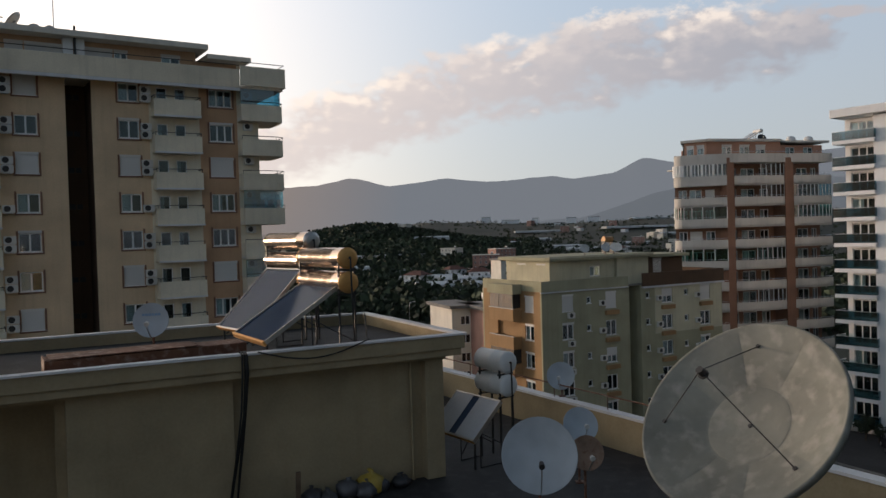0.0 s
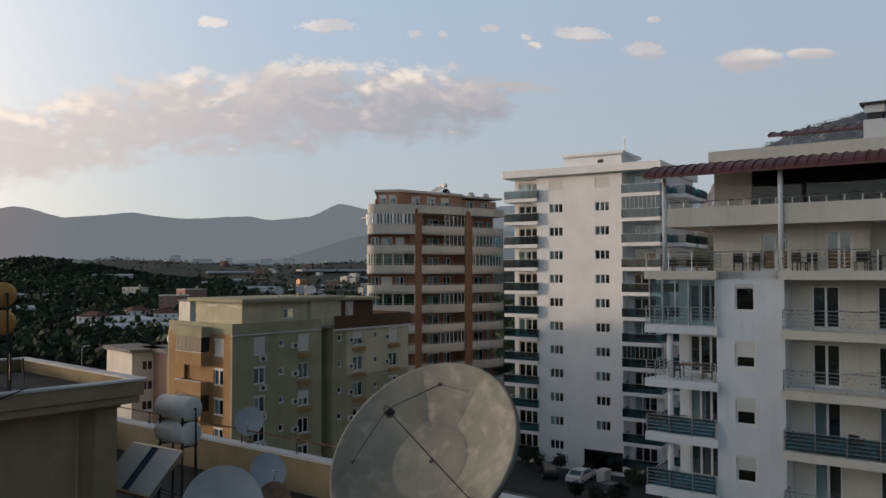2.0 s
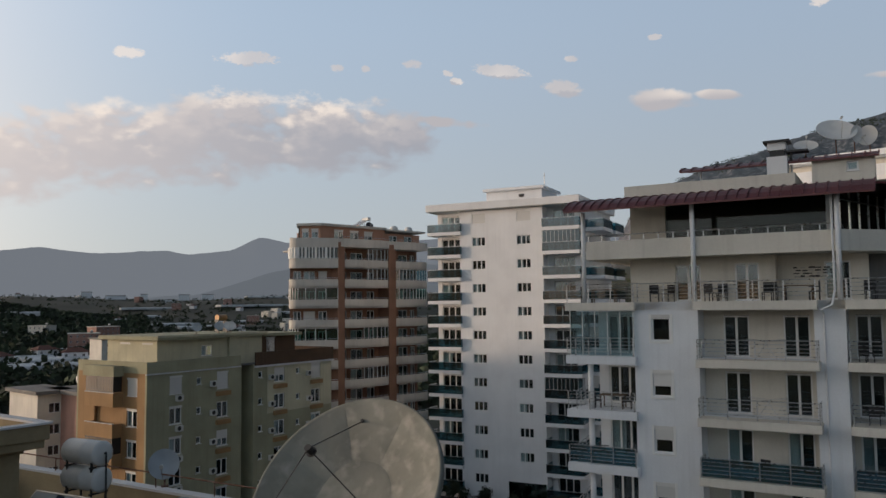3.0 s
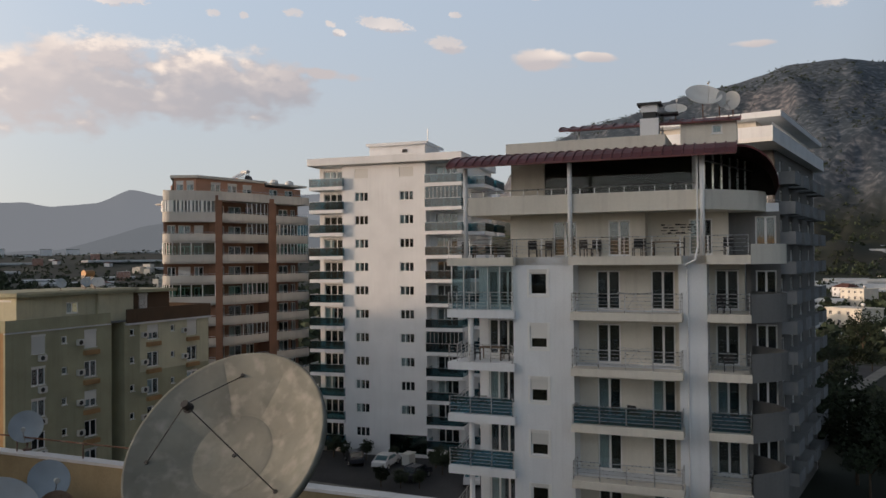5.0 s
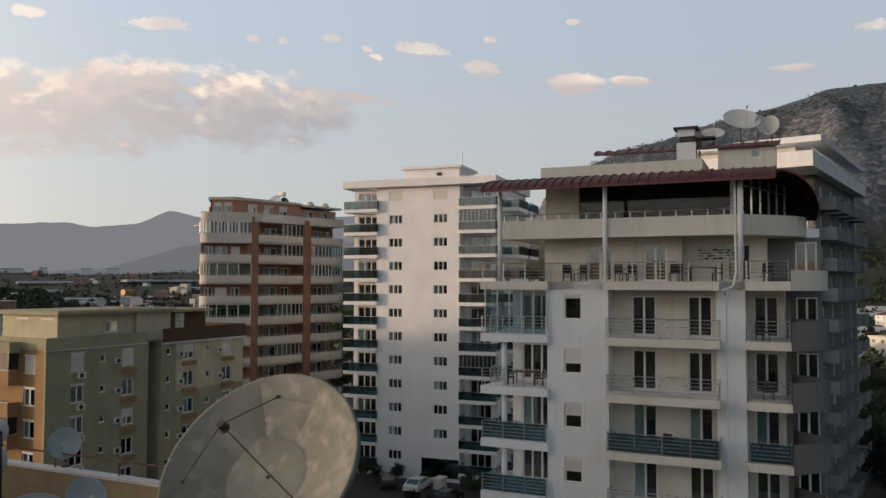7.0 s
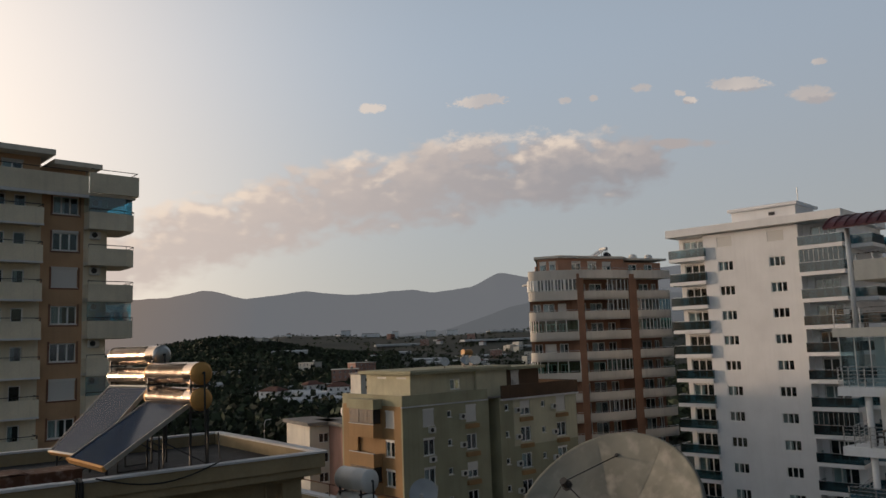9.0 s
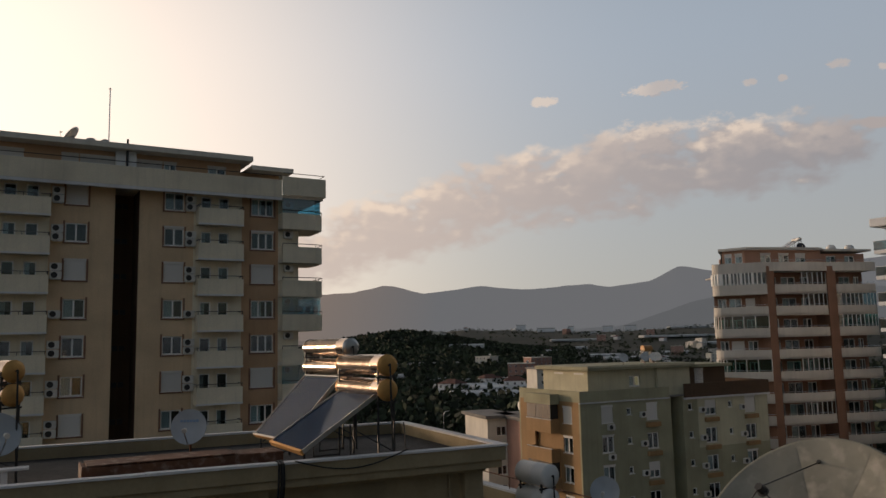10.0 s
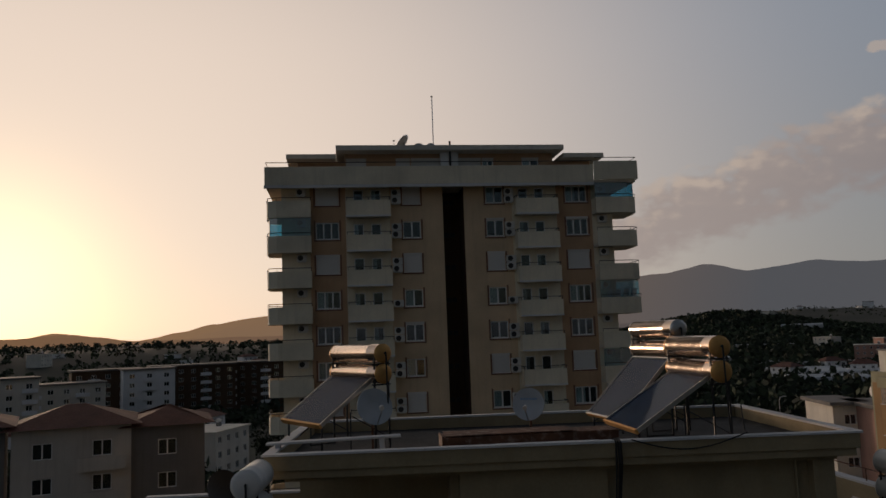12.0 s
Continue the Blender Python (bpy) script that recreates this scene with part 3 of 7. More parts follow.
def make_ground():
    azs = [-180 + 6 * i for i in range(17)] + [-78 + 0.5 * i for i in range(340)] + [92 + 6 * i for i in range(15)]
    rs = [0.0] + [20 * 1.045 ** i for i in range(126)]
    rs = [r for r in rs if r < 4700] + [4700]
    vs, fs, k = [], [], len(rs)
    for a in azs:
        ca, sa = math.cos(radians(a)), math.sin(radians(a))
        for r in rs:
            vs.append((r * sa, r * ca, height(r * sa, r * ca)))
    for i in range(len(azs)):
        j = (i + 1) % len(azs)
        for q in range(k - 1):
            fs.append((i * k + q, i * k + q + 1, j * k + q + 1, j * k + q))
    mt, n, lk, p = nodes_of("valley_ground")
    geo, sep = n.new("ShaderNodeNewGeometry"), n.new("ShaderNodeSeparateXYZ")
    n1, n2, n3 = (n.new("ShaderNodeTexNoise") for _ in range(3))
    for t, s, d in ((n1, 0.012, 6), (n2, 0.09, 8), (n3, 0.0045, 9)):
        t.inputs["Scale"].default_value, t.inputs["Detail"].default_value = s, d
        lk.new(geo.outputs["Position"], t.inputs["Vector"])

    def ramp(src, stops):
        r = n.new("ShaderNodeValToRGB")
        while len(r.color_ramp.elements) < len(stops):
            r.color_ramp.elements.new(0.5)
        for e, (pos, c) in zip(r.color_ramp.elements, stops):
            e.position, e.color = pos, (*c, 1)
        lk.new(src, r.inputs[0])
        return r.outputs[0]

    def mix(f, a, b):
        k2 = n.new("ShaderNodeMix")
        k2.data_type = "RGBA"
        lk.new(f, k2.inputs[0]), lk.new(a, k2.inputs[6]), lk.new(b, k2.inputs[7])
        return k2.outputs[2]

    fields = ramp(n1.outputs[0], [(0.35, (0.010, 0.015, 0.008)), (0.5, (0.016, 0.022, 0.011)), (0.62, (0.028, 0.028, 0.018)), (0.7, (0.014, 0.019, 0.010))])
    # blue-grey tint of rock and scrub: distance haze put into their colours
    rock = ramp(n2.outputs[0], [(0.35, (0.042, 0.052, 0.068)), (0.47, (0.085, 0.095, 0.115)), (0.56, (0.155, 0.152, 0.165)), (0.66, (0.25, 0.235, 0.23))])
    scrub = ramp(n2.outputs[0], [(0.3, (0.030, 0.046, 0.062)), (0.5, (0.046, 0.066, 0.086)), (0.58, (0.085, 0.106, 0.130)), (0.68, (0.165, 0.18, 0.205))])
    lk.new(geo.outputs["Normal"], sep.inputs[0])
    st = n.new("ShaderNodeMath")
    st.operation = "MULTIPLY_ADD"
    lk.new(n3.outputs[0], st.inputs[0])
    st.inputs[1].default_value = 0.5
    lk.new(sep.outputs[2], st.inputs[2])
    steep = n.new("ShaderNodeMapRange")
    lk.new(st.outputs[0], steep.inputs[0])
    for i, v in enumerate((1.12, 0.98, 0.0, 1.0)):
        steep.inputs[i + 1].default_value = v
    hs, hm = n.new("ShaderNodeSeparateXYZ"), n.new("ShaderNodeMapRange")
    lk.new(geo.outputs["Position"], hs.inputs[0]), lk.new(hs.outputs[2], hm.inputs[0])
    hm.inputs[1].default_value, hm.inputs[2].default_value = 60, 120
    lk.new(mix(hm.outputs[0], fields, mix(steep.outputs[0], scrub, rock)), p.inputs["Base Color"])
    p.inputs["Roughness"].default_value = 0.95
    bp = n.new("ShaderNodeBump")
    bp.inputs["Strength"].default_value, bp.inputs["Distance"].default_value = 0.4, 3.0
    hb = n.new("ShaderNodeMath")
    hb.operation = "MULTIPLY"
    lk.new(n2.outputs[0], hb.inputs[0]), lk.new(hm.outputs[0], hb.inputs[1])
    lk.new(hb.outputs[0], bp.inputs["Height"]), lk.new(bp.outputs[0], p.inputs["Normal"])
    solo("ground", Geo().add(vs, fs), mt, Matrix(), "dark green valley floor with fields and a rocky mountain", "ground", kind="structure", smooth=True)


make_ground()
RIDGE = [(-180, 1.0), (-100, 1.5), (-70, 2.0), (-60, 0.9), (-54.8, 0.72), (-53, 1.03), (-50, 0.67), (-48, 0.3), (-45, 0.85), (-43, 1.3), (-39.3, 1.8), (-30, 3.0), (-20, 3.4), (-12.4, 3.71), (-10.1, 3.75), (-7.7, 4.3), (-4.8, 3.64),
         (-0.6, 4.06), (3.1, 3.75), (7.2, 4.0), (8.6, 3.75), (11.3, 4.0), (13.6, 5.0), (15.6, 4.62), (19, 4.2), (24, 4.8), (32, 5.2), (45, 5), (70, 4), (110, 2), (180, 1.0)]
NEAR_RIDGE = [(-180, 0), (-58, 0.4), (-55, 0.75), (-52, 0.9), (-48, 0.35), (-30, 0.4), (0, 0.3), (9, 0.9), (15, 2.6), (17, 3.0), (24, 3.2), (40, 1), (180, 0)]


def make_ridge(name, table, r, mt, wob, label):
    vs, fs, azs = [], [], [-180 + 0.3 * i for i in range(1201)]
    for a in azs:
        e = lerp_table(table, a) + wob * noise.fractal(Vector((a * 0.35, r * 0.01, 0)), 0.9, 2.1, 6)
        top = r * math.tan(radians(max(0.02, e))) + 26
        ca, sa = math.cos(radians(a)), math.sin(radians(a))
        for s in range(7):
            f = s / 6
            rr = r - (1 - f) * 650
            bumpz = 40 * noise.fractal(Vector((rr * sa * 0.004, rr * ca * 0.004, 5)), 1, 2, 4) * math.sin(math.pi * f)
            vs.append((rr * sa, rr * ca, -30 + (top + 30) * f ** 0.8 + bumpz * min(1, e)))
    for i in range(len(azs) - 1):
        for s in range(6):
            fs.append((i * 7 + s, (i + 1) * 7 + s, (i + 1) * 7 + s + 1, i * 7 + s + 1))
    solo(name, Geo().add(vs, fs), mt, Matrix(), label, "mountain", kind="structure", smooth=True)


# both ridges glow by themselves, haze painted over their slope colour
make_ridge("backdrop", RIDGE, 4600, far_mat("far_ridge_haze_glow", (0.06, 0.07, 0.06), ((0.62, 0.37, 0.20), (0.205, 0.22, 0.25)), 0.86), 0.10, "hazy blue-grey mountain range in the distance")
make_ridge("backdrop", NEAR_RIDGE, 3900, far_mat("near_ridge_haze_glow", (0.05, 0.06, 0.05), ((0.52, 0.29, 0.15), (0.165, 0.18, 0.205)), 0.8), 0.06, "lower hazy foothills before the mountain range")

# ---- tan apartment tower ----
def rows_of(s):
    return {"S": 1.0, "H": 0.55, "B": 0.0, "W": 0.0}[s]


def tan_tower():
    m = pose(-18.48, 62.91, 0, 0, 0, 34)
    b = thing("apartment_tower", m, "tan rendered apartment tower with cream balconies and a penthouse", "apartment building")
    P, TOP = 2.84, 36.2
    floors = [TOP - P * i for i in range(13)]
    segs = [(-25.8, -23.5, "cream"), (-23.5, -20.6, "orange"), (-20.6, -16.95, "cream"), (-16.95, -12.5, "tan"), (-10.7, -6.6, "tan"), (-6.6, -2.7, "cream"), (-2.7, 0.4, "orange"), (0.4, 2.2, "cream")]
    cols = [(-22.1, 1.9, "SWSWWWSWWSWWW", 2), (-15.15, 1.5, "SWSWBWSWBWWSW", 1), (-8.1, 1.5, "WBSWWSWBWWSWW", 1), (-0.95, 1.9, "WBSWWSWWWBWWS", 2)]
    holes = [(x - w / 2, x + w / 2, f + 0.85, f + 2.25) for x, w, _, _ in cols for f in floors]
    doors = [(x, f) for x in (-19.55, -18.1, -5.6, -4.2) for f in floors]
    holes += [(x - 0.42, x + 0.42, f + 0.02, f + 2.1) for x, f in doors]
    for x0, x1, mt in segs:
        part("wall", Geo().wall(x0, x1, 0, 38.9, holes), M[mt], b)
    part("wall", Geo().box(-25.8, -25.55, 0.25, 15, 0, 38.9).box(1.95, 2.2, 0.25, 15, 0, 38.9).box(-25.8, 2.2, 15, 15.25, 0, 38.9), M["tan"], b)
    # recess lining in one even dark brown, darker than the facade
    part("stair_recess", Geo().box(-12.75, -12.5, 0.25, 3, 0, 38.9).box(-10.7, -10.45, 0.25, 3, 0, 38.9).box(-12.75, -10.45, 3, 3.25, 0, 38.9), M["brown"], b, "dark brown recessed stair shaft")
    # solid boxes behind the windows, coloured as the darkness of the rooms
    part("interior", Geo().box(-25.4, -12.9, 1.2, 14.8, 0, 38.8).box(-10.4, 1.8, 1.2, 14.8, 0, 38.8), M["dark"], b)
    vent = Geo().box(-0.2, 0.2, -0.06, 0.02, 0, 0.4).mesh("vent", M["black"])
    for i, f in enumerate(floors):
        for x, w, st, bars in cols:
            window(b, x, f + 0.85, w, 1.4, shut=rows_of(st[i]), bars=bars, box=st[i] in "BS", curtain=i % 3 != 1)
            part("surround", Geo().box(x - w / 2 - 0.15, x + w / 2 + 0.15, -0.05, -0.004, f + 0.68, f + 0.80).box(x - w / 2 - 0.15, x - w / 2 - 0.02, -0.05, -0.004, f + 0.80, f + 2.4).box(x + w / 2 + 0.02, x + w / 2 + 0.15, -0.05, -0.004, f + 0.80, f + 2.4), M["brick"], b)
        for x, _ in ((-19.55, 0), (-18.1, 0), (-5.6, 0), (-4.2, 0)):
            window(b, x, f + 0.02, 0.84, 2.08, bars=0, curtain=(i + int(x)) % 2 == 0)
        for x in (-18.75, -4.65):
            add_solid_balcony(b, x, f, 3.6, 1.15)
        for x in (-11.35, -11.85):
            part("vent", vent, None, b, at=(x, 2.98, f + 1.2))
        for x in (-16.45, -6.9):
            put_ac(m @ Matrix.Translation((x, 0, f + 0.85)))
            if i % 4 != 3:
                put_ac(m @ Matrix.Translation((x, 0, f + 1.48)))
        # rounded corner balconies at both ends
        for sx, x0, x1 in ((1, 0.4, 4.2), (-1, -23.4, -27.0)):
            d = 1.2
            pts = [(x0, -d), (x1 - sx * 0.9, -d), (x1 - sx * 0.2, -d + 0.35), (x1, 0.4), (x1, 2.6), (sx * 0.3 + x1 - sx * 2.4, 3.4)]
            inner = [(x0, -d + 0.12), (x1 - sx * 0.95, -d + 0.12), (x1 - sx * 0.3, -d + 0.45), (x1 - sx * 0.12, 0.45), (x1 - sx * 0.12, 2.5), (sx * 0.3 + x1 - sx * 2.4, 3.25)]
            bal = part("balcony", Geo().prism([*inner, (x0, 3.2)], f - 0.28, f - 0.02), M["warmwhite"], b)
            g, r = Geo(), Geo()
            for k in range(len(pts) - 1):
                q = [pts[k], pts[k + 1], inner[k + 1], inner[k]]
                g.prism(q, f - 0.30, f + 1.05)
                r.tube((*pts[k], f + 1.3), (*pts[k + 1], f + 1.3), 0.03, 6)
                r.tube((*pts[k], f + 1.05), (*pts[k], f + 1.3), 0.02, 5)
            g.prism([pts[0], inner[0], (x0 + sx * 0.12, 0), (x0, 0)], f - 0.30, f + 1.05)
            part("parapet", g, M["cream"], bal)
            part("rail", r, M["black"], bal)
            put_ac(m @ Matrix.Translation((x0 + sx * 0.8, -0.02, f - 0.95 + 2.84)) if i else m @ Matrix.Translation((x0 + sx * 0.8, -0.02, f + 1.6)))
            window(b, x0 + sx * 1.2, f + 0.1, 1.0, 2.0, y=-0.01, bars=0, curtain=False)
            glazed = (sx == 1 and i in (0, 3, 5)) or (sx == -1 and i in (1,))
            if glazed:
                gz = Geo()
                for k in range(len(inner) - 1):
                    (ax, ay), (bx, by) = inner[k], inner[k + 1]
                    gz.add([(ax, ay, f + 1.06), (bx, by, f + 1.06), (bx, by, f + 2.5), (ax, ay, f + 2.5)], [(0, 1, 2, 3)])
                part("balcony_glazing", gz, M["blueglass"], bal, "bluish balcony glazing")
    # penthouse level
    z0 = 38.75
    band = Geo().box(-27.0, 0.3, -1.35, -1.2, z0 - 0.25, z0 + 1.25).box(0.3, 4.15, -1.5, -1.35, z0 - 0.05, z0 + 1.55).box(4.0, 4.15, -1.35, 14, z0 - 0.05, z0 + 1.55).box(-27.0, -26.85, -1.2, 14, z0 - 0.25, z0 + 1.25)
    part("terrace_parapet", band, M["cream"], b, bevel=0.03)
    part("terrace_slab", Geo().box(-26.85, 4.0, -1.2, 15.2, z0 - 0.25, z0 - 0.02), M["warmwhite"], b)
    part("drip_edge", Geo().box(-27.05, 0.3, -1.4, -1.2, z0 - 0.5, z0 - 0.26), M["coping"], b)
    part("terrace_rail", Geo().path([(-26.9, 10, z0 + 1.6), (-26.9, -1.27, z0 + 1.6), (0.3, -1.27, z0 + 1.6)], 0.03).path([(0.4, -1.42, z0 + 1.85), (4.05, -1.42, z0 + 1.85), (4.05, 8, z0 + 1.85)], 0.03), M["black"], b)
    ph = [(-19.6, 1.7, "S"), (-15.6, 1.2, "S"), (-13.6, 2.6, "H"), (-9.8, 2.0, "H"), (-8.2, 1.0, "B"), (-4.4, 1.5, "B")]
    part("wall", Geo().wall(-20.6, -2.4, z0, 41.7, [(x - w / 2, x + w / 2, z0 + 0.9, z0 + 2.4) for x, w, _ in ph], y=1.6), M["orange"], b)
    part("wall", Geo().box(-24.5, -20.6, 2.2, 14, z0, 41.1).box(-2.4, 1.2, 2.2, 14, z0, 41.1), M["orange"], b)
    part("interior", Geo().box(-20.4, -2.6, 2.8, 14, z0, 41.6), M["dark"], b)
    for x, w, s in ph:
        window(b, x, z0 + 0.9, w, 1.5, y=1.6, shut=rows_of(s), box=True, bars=1)
    part("roof", Geo().box(-21.3, -1.7, 0.2, 15, 41.7, 42.15), M["warmwhite"], b, bevel=0.04)
    part("roof", Geo().box(-25.4, -21.3, 0.6, 15, 41.1, 41.5).box(-1.7, 2.0, 0.6, 15, 41.1, 41.5), M["warmwhite"], b, bevel=0.04)
    part("chimney", Geo().box(-12.4, -11.7, 0.9, 1.5, z0, 41.68).box(-11.5, -10.9, 0.9, 1.5, z0, 41.68), M["frame"], b)
    part("flue", Geo().tube((-11.6, 0.75, z0), (-11.6, 0.75, 42.6), 0.09), M["black"], b)
    for k, (x, h) in enumerate(((-12.6, 5.4),)):
        a = thing("antenna_mast", m @ Matrix.Translation((x, 4, 42.15)), "thin steel antenna mast with a small ball top on the roof", "antenna")
        part("mast", Geo().tube((0, 0, 0), (0, 0, h), 0.05, 6), M["steel"], a)
        part("tip", Geo().lathe([(0, -0.12), (0.12, 0), (0, 0.12)], 8), M["steel"], a, at=(0, 0, h))
    for x, s in ((-14.1, 0.5), (-13.05, 0.45)):
        v = thing("roof_cowl", m @ Matrix.Translation((x, 2.5, 42.15)), "round-topped metal ventilation cowl on the flat roof", "roof vent")
        part("pipe", Geo().tube((0, 0, 0), (0, 0, 0.4), 0.2, 10), M["alu"], v)
        part("cowl", Geo().lathe([(0, 0.75), (s * 0.6, 0.65), (s, 0.45), (s * 0.9, 0.35), (0.0, 0.33)], 12), M["alu"], v, smooth=True)
    return m


TAN = tan_tower()


# ---- olive apartment block ----
def olive_block():
    m = pose(11.63, 79.4, 0, 0, 0, 30)
    b = thing("apartment_block", m, "olive and ochre rendered apartment block with a set-back top floor", "apartment building")
    P, TOP = 2.92, 17.0
    floors = [TOP - P * i for i in range(6)]
    cols = [(-0.7, 1.45, "SBBWBB"), (5.1, 1.45, "SWHWBW"), (13.25, 1.6, "HWWWWB"), (19.2, 1.6, "SWBWWW")]
    small = (2.1, 10.4, 16.2)
    holes = [(x - w / 2, x + w / 2, f + 0.75, f + 2.35) for x, w, _ in cols for f in floors] + [(x - 0.3, x + 0.3, f + 1.4, f + 2.1) for x in small for f in floors]
    part("wall", Geo().wall(-4, 7.4, -0.2, 19.9, holes), M["olive"], b)
    part("wall", Geo().wall(9.6, 22, -0.2, 19.9, holes), M["olive"], b)
    part("wall", Geo().wall(11.4, 21.9, 14.4, 19.88, holes, y=-0.02, th=0.015), M["olive_light"], b, "patch of paler olive render")
    part("wall", Geo().box(7.4, 7.65, 0.0, 1.8, 0, 19.9).box(9.35, 9.6, 0.0, 1.8, 0, 19.9).box(7.4, 9.6, 1.8, 2.0, 0, 22.9), M["olive"], b, "recessed stair bay")
    part("wall", Geo().box(21.75, 22, 0.25, 11, 0, 19.9).box(-4, 22, 11, 11.25, 0, 19.9), M["olive"], b)
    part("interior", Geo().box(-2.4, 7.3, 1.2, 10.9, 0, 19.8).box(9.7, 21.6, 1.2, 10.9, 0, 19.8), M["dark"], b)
    for i, f in enumerate(floors):
        for x, w, st in cols:
            window(b, x, f + 0.75, w, 1.6, shut=rows_of(st[i]), box=st[i] in "SB", bars=1, curtain=i % 2 == 0)
            if x > 3:
                part("sill_ledge", Geo().box(x - w / 2 - 0.15, x + w / 2 + 0.15, -0.35, 0, f + 0.05, f + 0.5), M["ochre"], b)
            put_ac(m @ Matrix.Translation((x + (0.25 if x < 1 else -1.35), 0, f + 0.08 if x < 1 else f + 1.1)))
        for x in small:
            window(b, x, f + 1.4, 0.6, 0.7, bars=0, curtain=False)
        # stair windows are plain slabs, the darkness behind them put into colour
        for k in range(2):
            part("stair_window", Geo().box(7.95 + 0.75 * k, 8.3 + 0.75 * k, 1.76, 1.79, f + 0.9, f + 2.2), M["dark"], b)
        # end wall with ochre balconies, facing -x
        window(b, -4.0, f + 0.75, 1.5, 1.55, y=2.2, rz=-90, shut=rows_of("SBWBWW"[i]), bars=1, box=True)
        bal = part("balcony", Geo().box(-5.1, -4.0, 3.6, 8.2, f - 0.22, f), M["ochre"], b)
        part("parapet", Geo().box(-5.1, -4.98, 3.6, 8.2, f, f + 1.0).box(-4.98, -4.0, 3.6, 3.72, f, f + 1.0).box(-4.98, -4.0, 8.08, 8.2, f, f + 1.0), M["ochre"], bal)
        rl = Geo().box(-5.12, -4.96, 3.58, 8.22, f + 1.02, f + 1.08)
        part("rail", rl, M["coping"], bal)
        if i in (0, 2, 4):
            bl = Geo()
            for k in range(18):
                bl.box(-5.06, -5.03, 3.66 + 0.25 * k, 3.82 + 0.25 * k, f + 1.1, f + 2.6)
            bl.box(-5.0, -4.05, 3.74, 3.77, f + 1.1, f + 2.6)
            part("balcony_blind", bl, M["black"], bal, "closed dark slatted balcony blind")
        part("ceiling_slab", Geo().box(-5.1, -4.0, 3.6, 8.2, f + 2.62, f + 2.69), M["ochre"], bal)
    part("wall", Geo().box(-4.0, -3.75, 0.25, 1.4, 0, 19.9).box(-4.0, -3.75, 3.0, 3.6, 0, 19.9).box(-4.0, -3.75, 8.2, 11, 0, 19.9), M["ochre"], b)
    gw = Geo()
    for f in floors:
        gw.box(-4.0, -3.75, 1.4, 3.0, f + 2.35, f + 3.67).box(-3.7, -3.4, 3.6, 8.2, f, f + 2.7)
    part("wall", gw, M["ochre"], b)
    # parapet, terrace and top floor
    part("parapet", Geo().box(-4.08, 7.5, -0.1, 0.08, 19.92, 21.0).box(-4.08, -3.9, 0.08, 11, 19.92, 21.0).box(-5.2, -4.08, 3.4, 8.4, 19.6, 20.6), M["olive"], b)
    part("parapet", Geo().box(9.5, 22.1, -0.25, -0.05, 19.75, 21.2).box(21.9, 22.1, -0.05, 11, 19.75, 21.2), M["brown"], b, "dark brown terrace parapet")
    part("drip_edge", Geo().box(9.5, 22.15, -0.32, 0, 19.55, 19.74).box(-4.15, 7.5, -0.14, 0, 19.78, 19.9), M["coping"], b)
    part("terrace", Geo().box(-3.9, 21.9, 0.08, 11, 19.9, 20.0), M["roofgrey"], b)
    tw = [(4.6, 1.4, 21.1, 22.2)]
    part("wall", Geo().wall(-1.5, 7.4, 20.0, 22.95, [(x - w / 2, x + w / 2, a, c) for x, w, a, c in tw], y=1.9), M["olive_light"], b)
    window(b, 4.6, 21.1, 1.4, 1.1, y=1.9, bars=1)
    part("wall", Geo().box(-1.5, -1.25, 2.15, 10, 20, 22.95).box(7.4, 12.0, 1.5, 10, 20, 22.95), M["olive_light"], b)
    for y in (3.4, 7.0):
        window(b, -1.5, 20.6, 1.6, 1.9, y=y, rz=-90, shut=1.0, box=True)
    part("wall", Geo().box(12, 18, 2.2, 10, 20, 22.8), M["brown"], b)
    window(b, 14.0, 20.7, 1.3, 1.8, y=2.17, shut=0.85, box=True)
    part("roof", Geo().box(-2.2, 12.2, 0.9, 10.6, 22.95, 23.35).box(12.2, 18.4, 1.4, 10.6, 22.8, 23.15), M["olive"], b, bevel=0.04)
    part("roof_kerb", Geo().box(-2.25, 12.2, 0.82, 0.9, 23.2, 23.42), M["olive_light"], b)
    return m


OLIVE = olive_block()


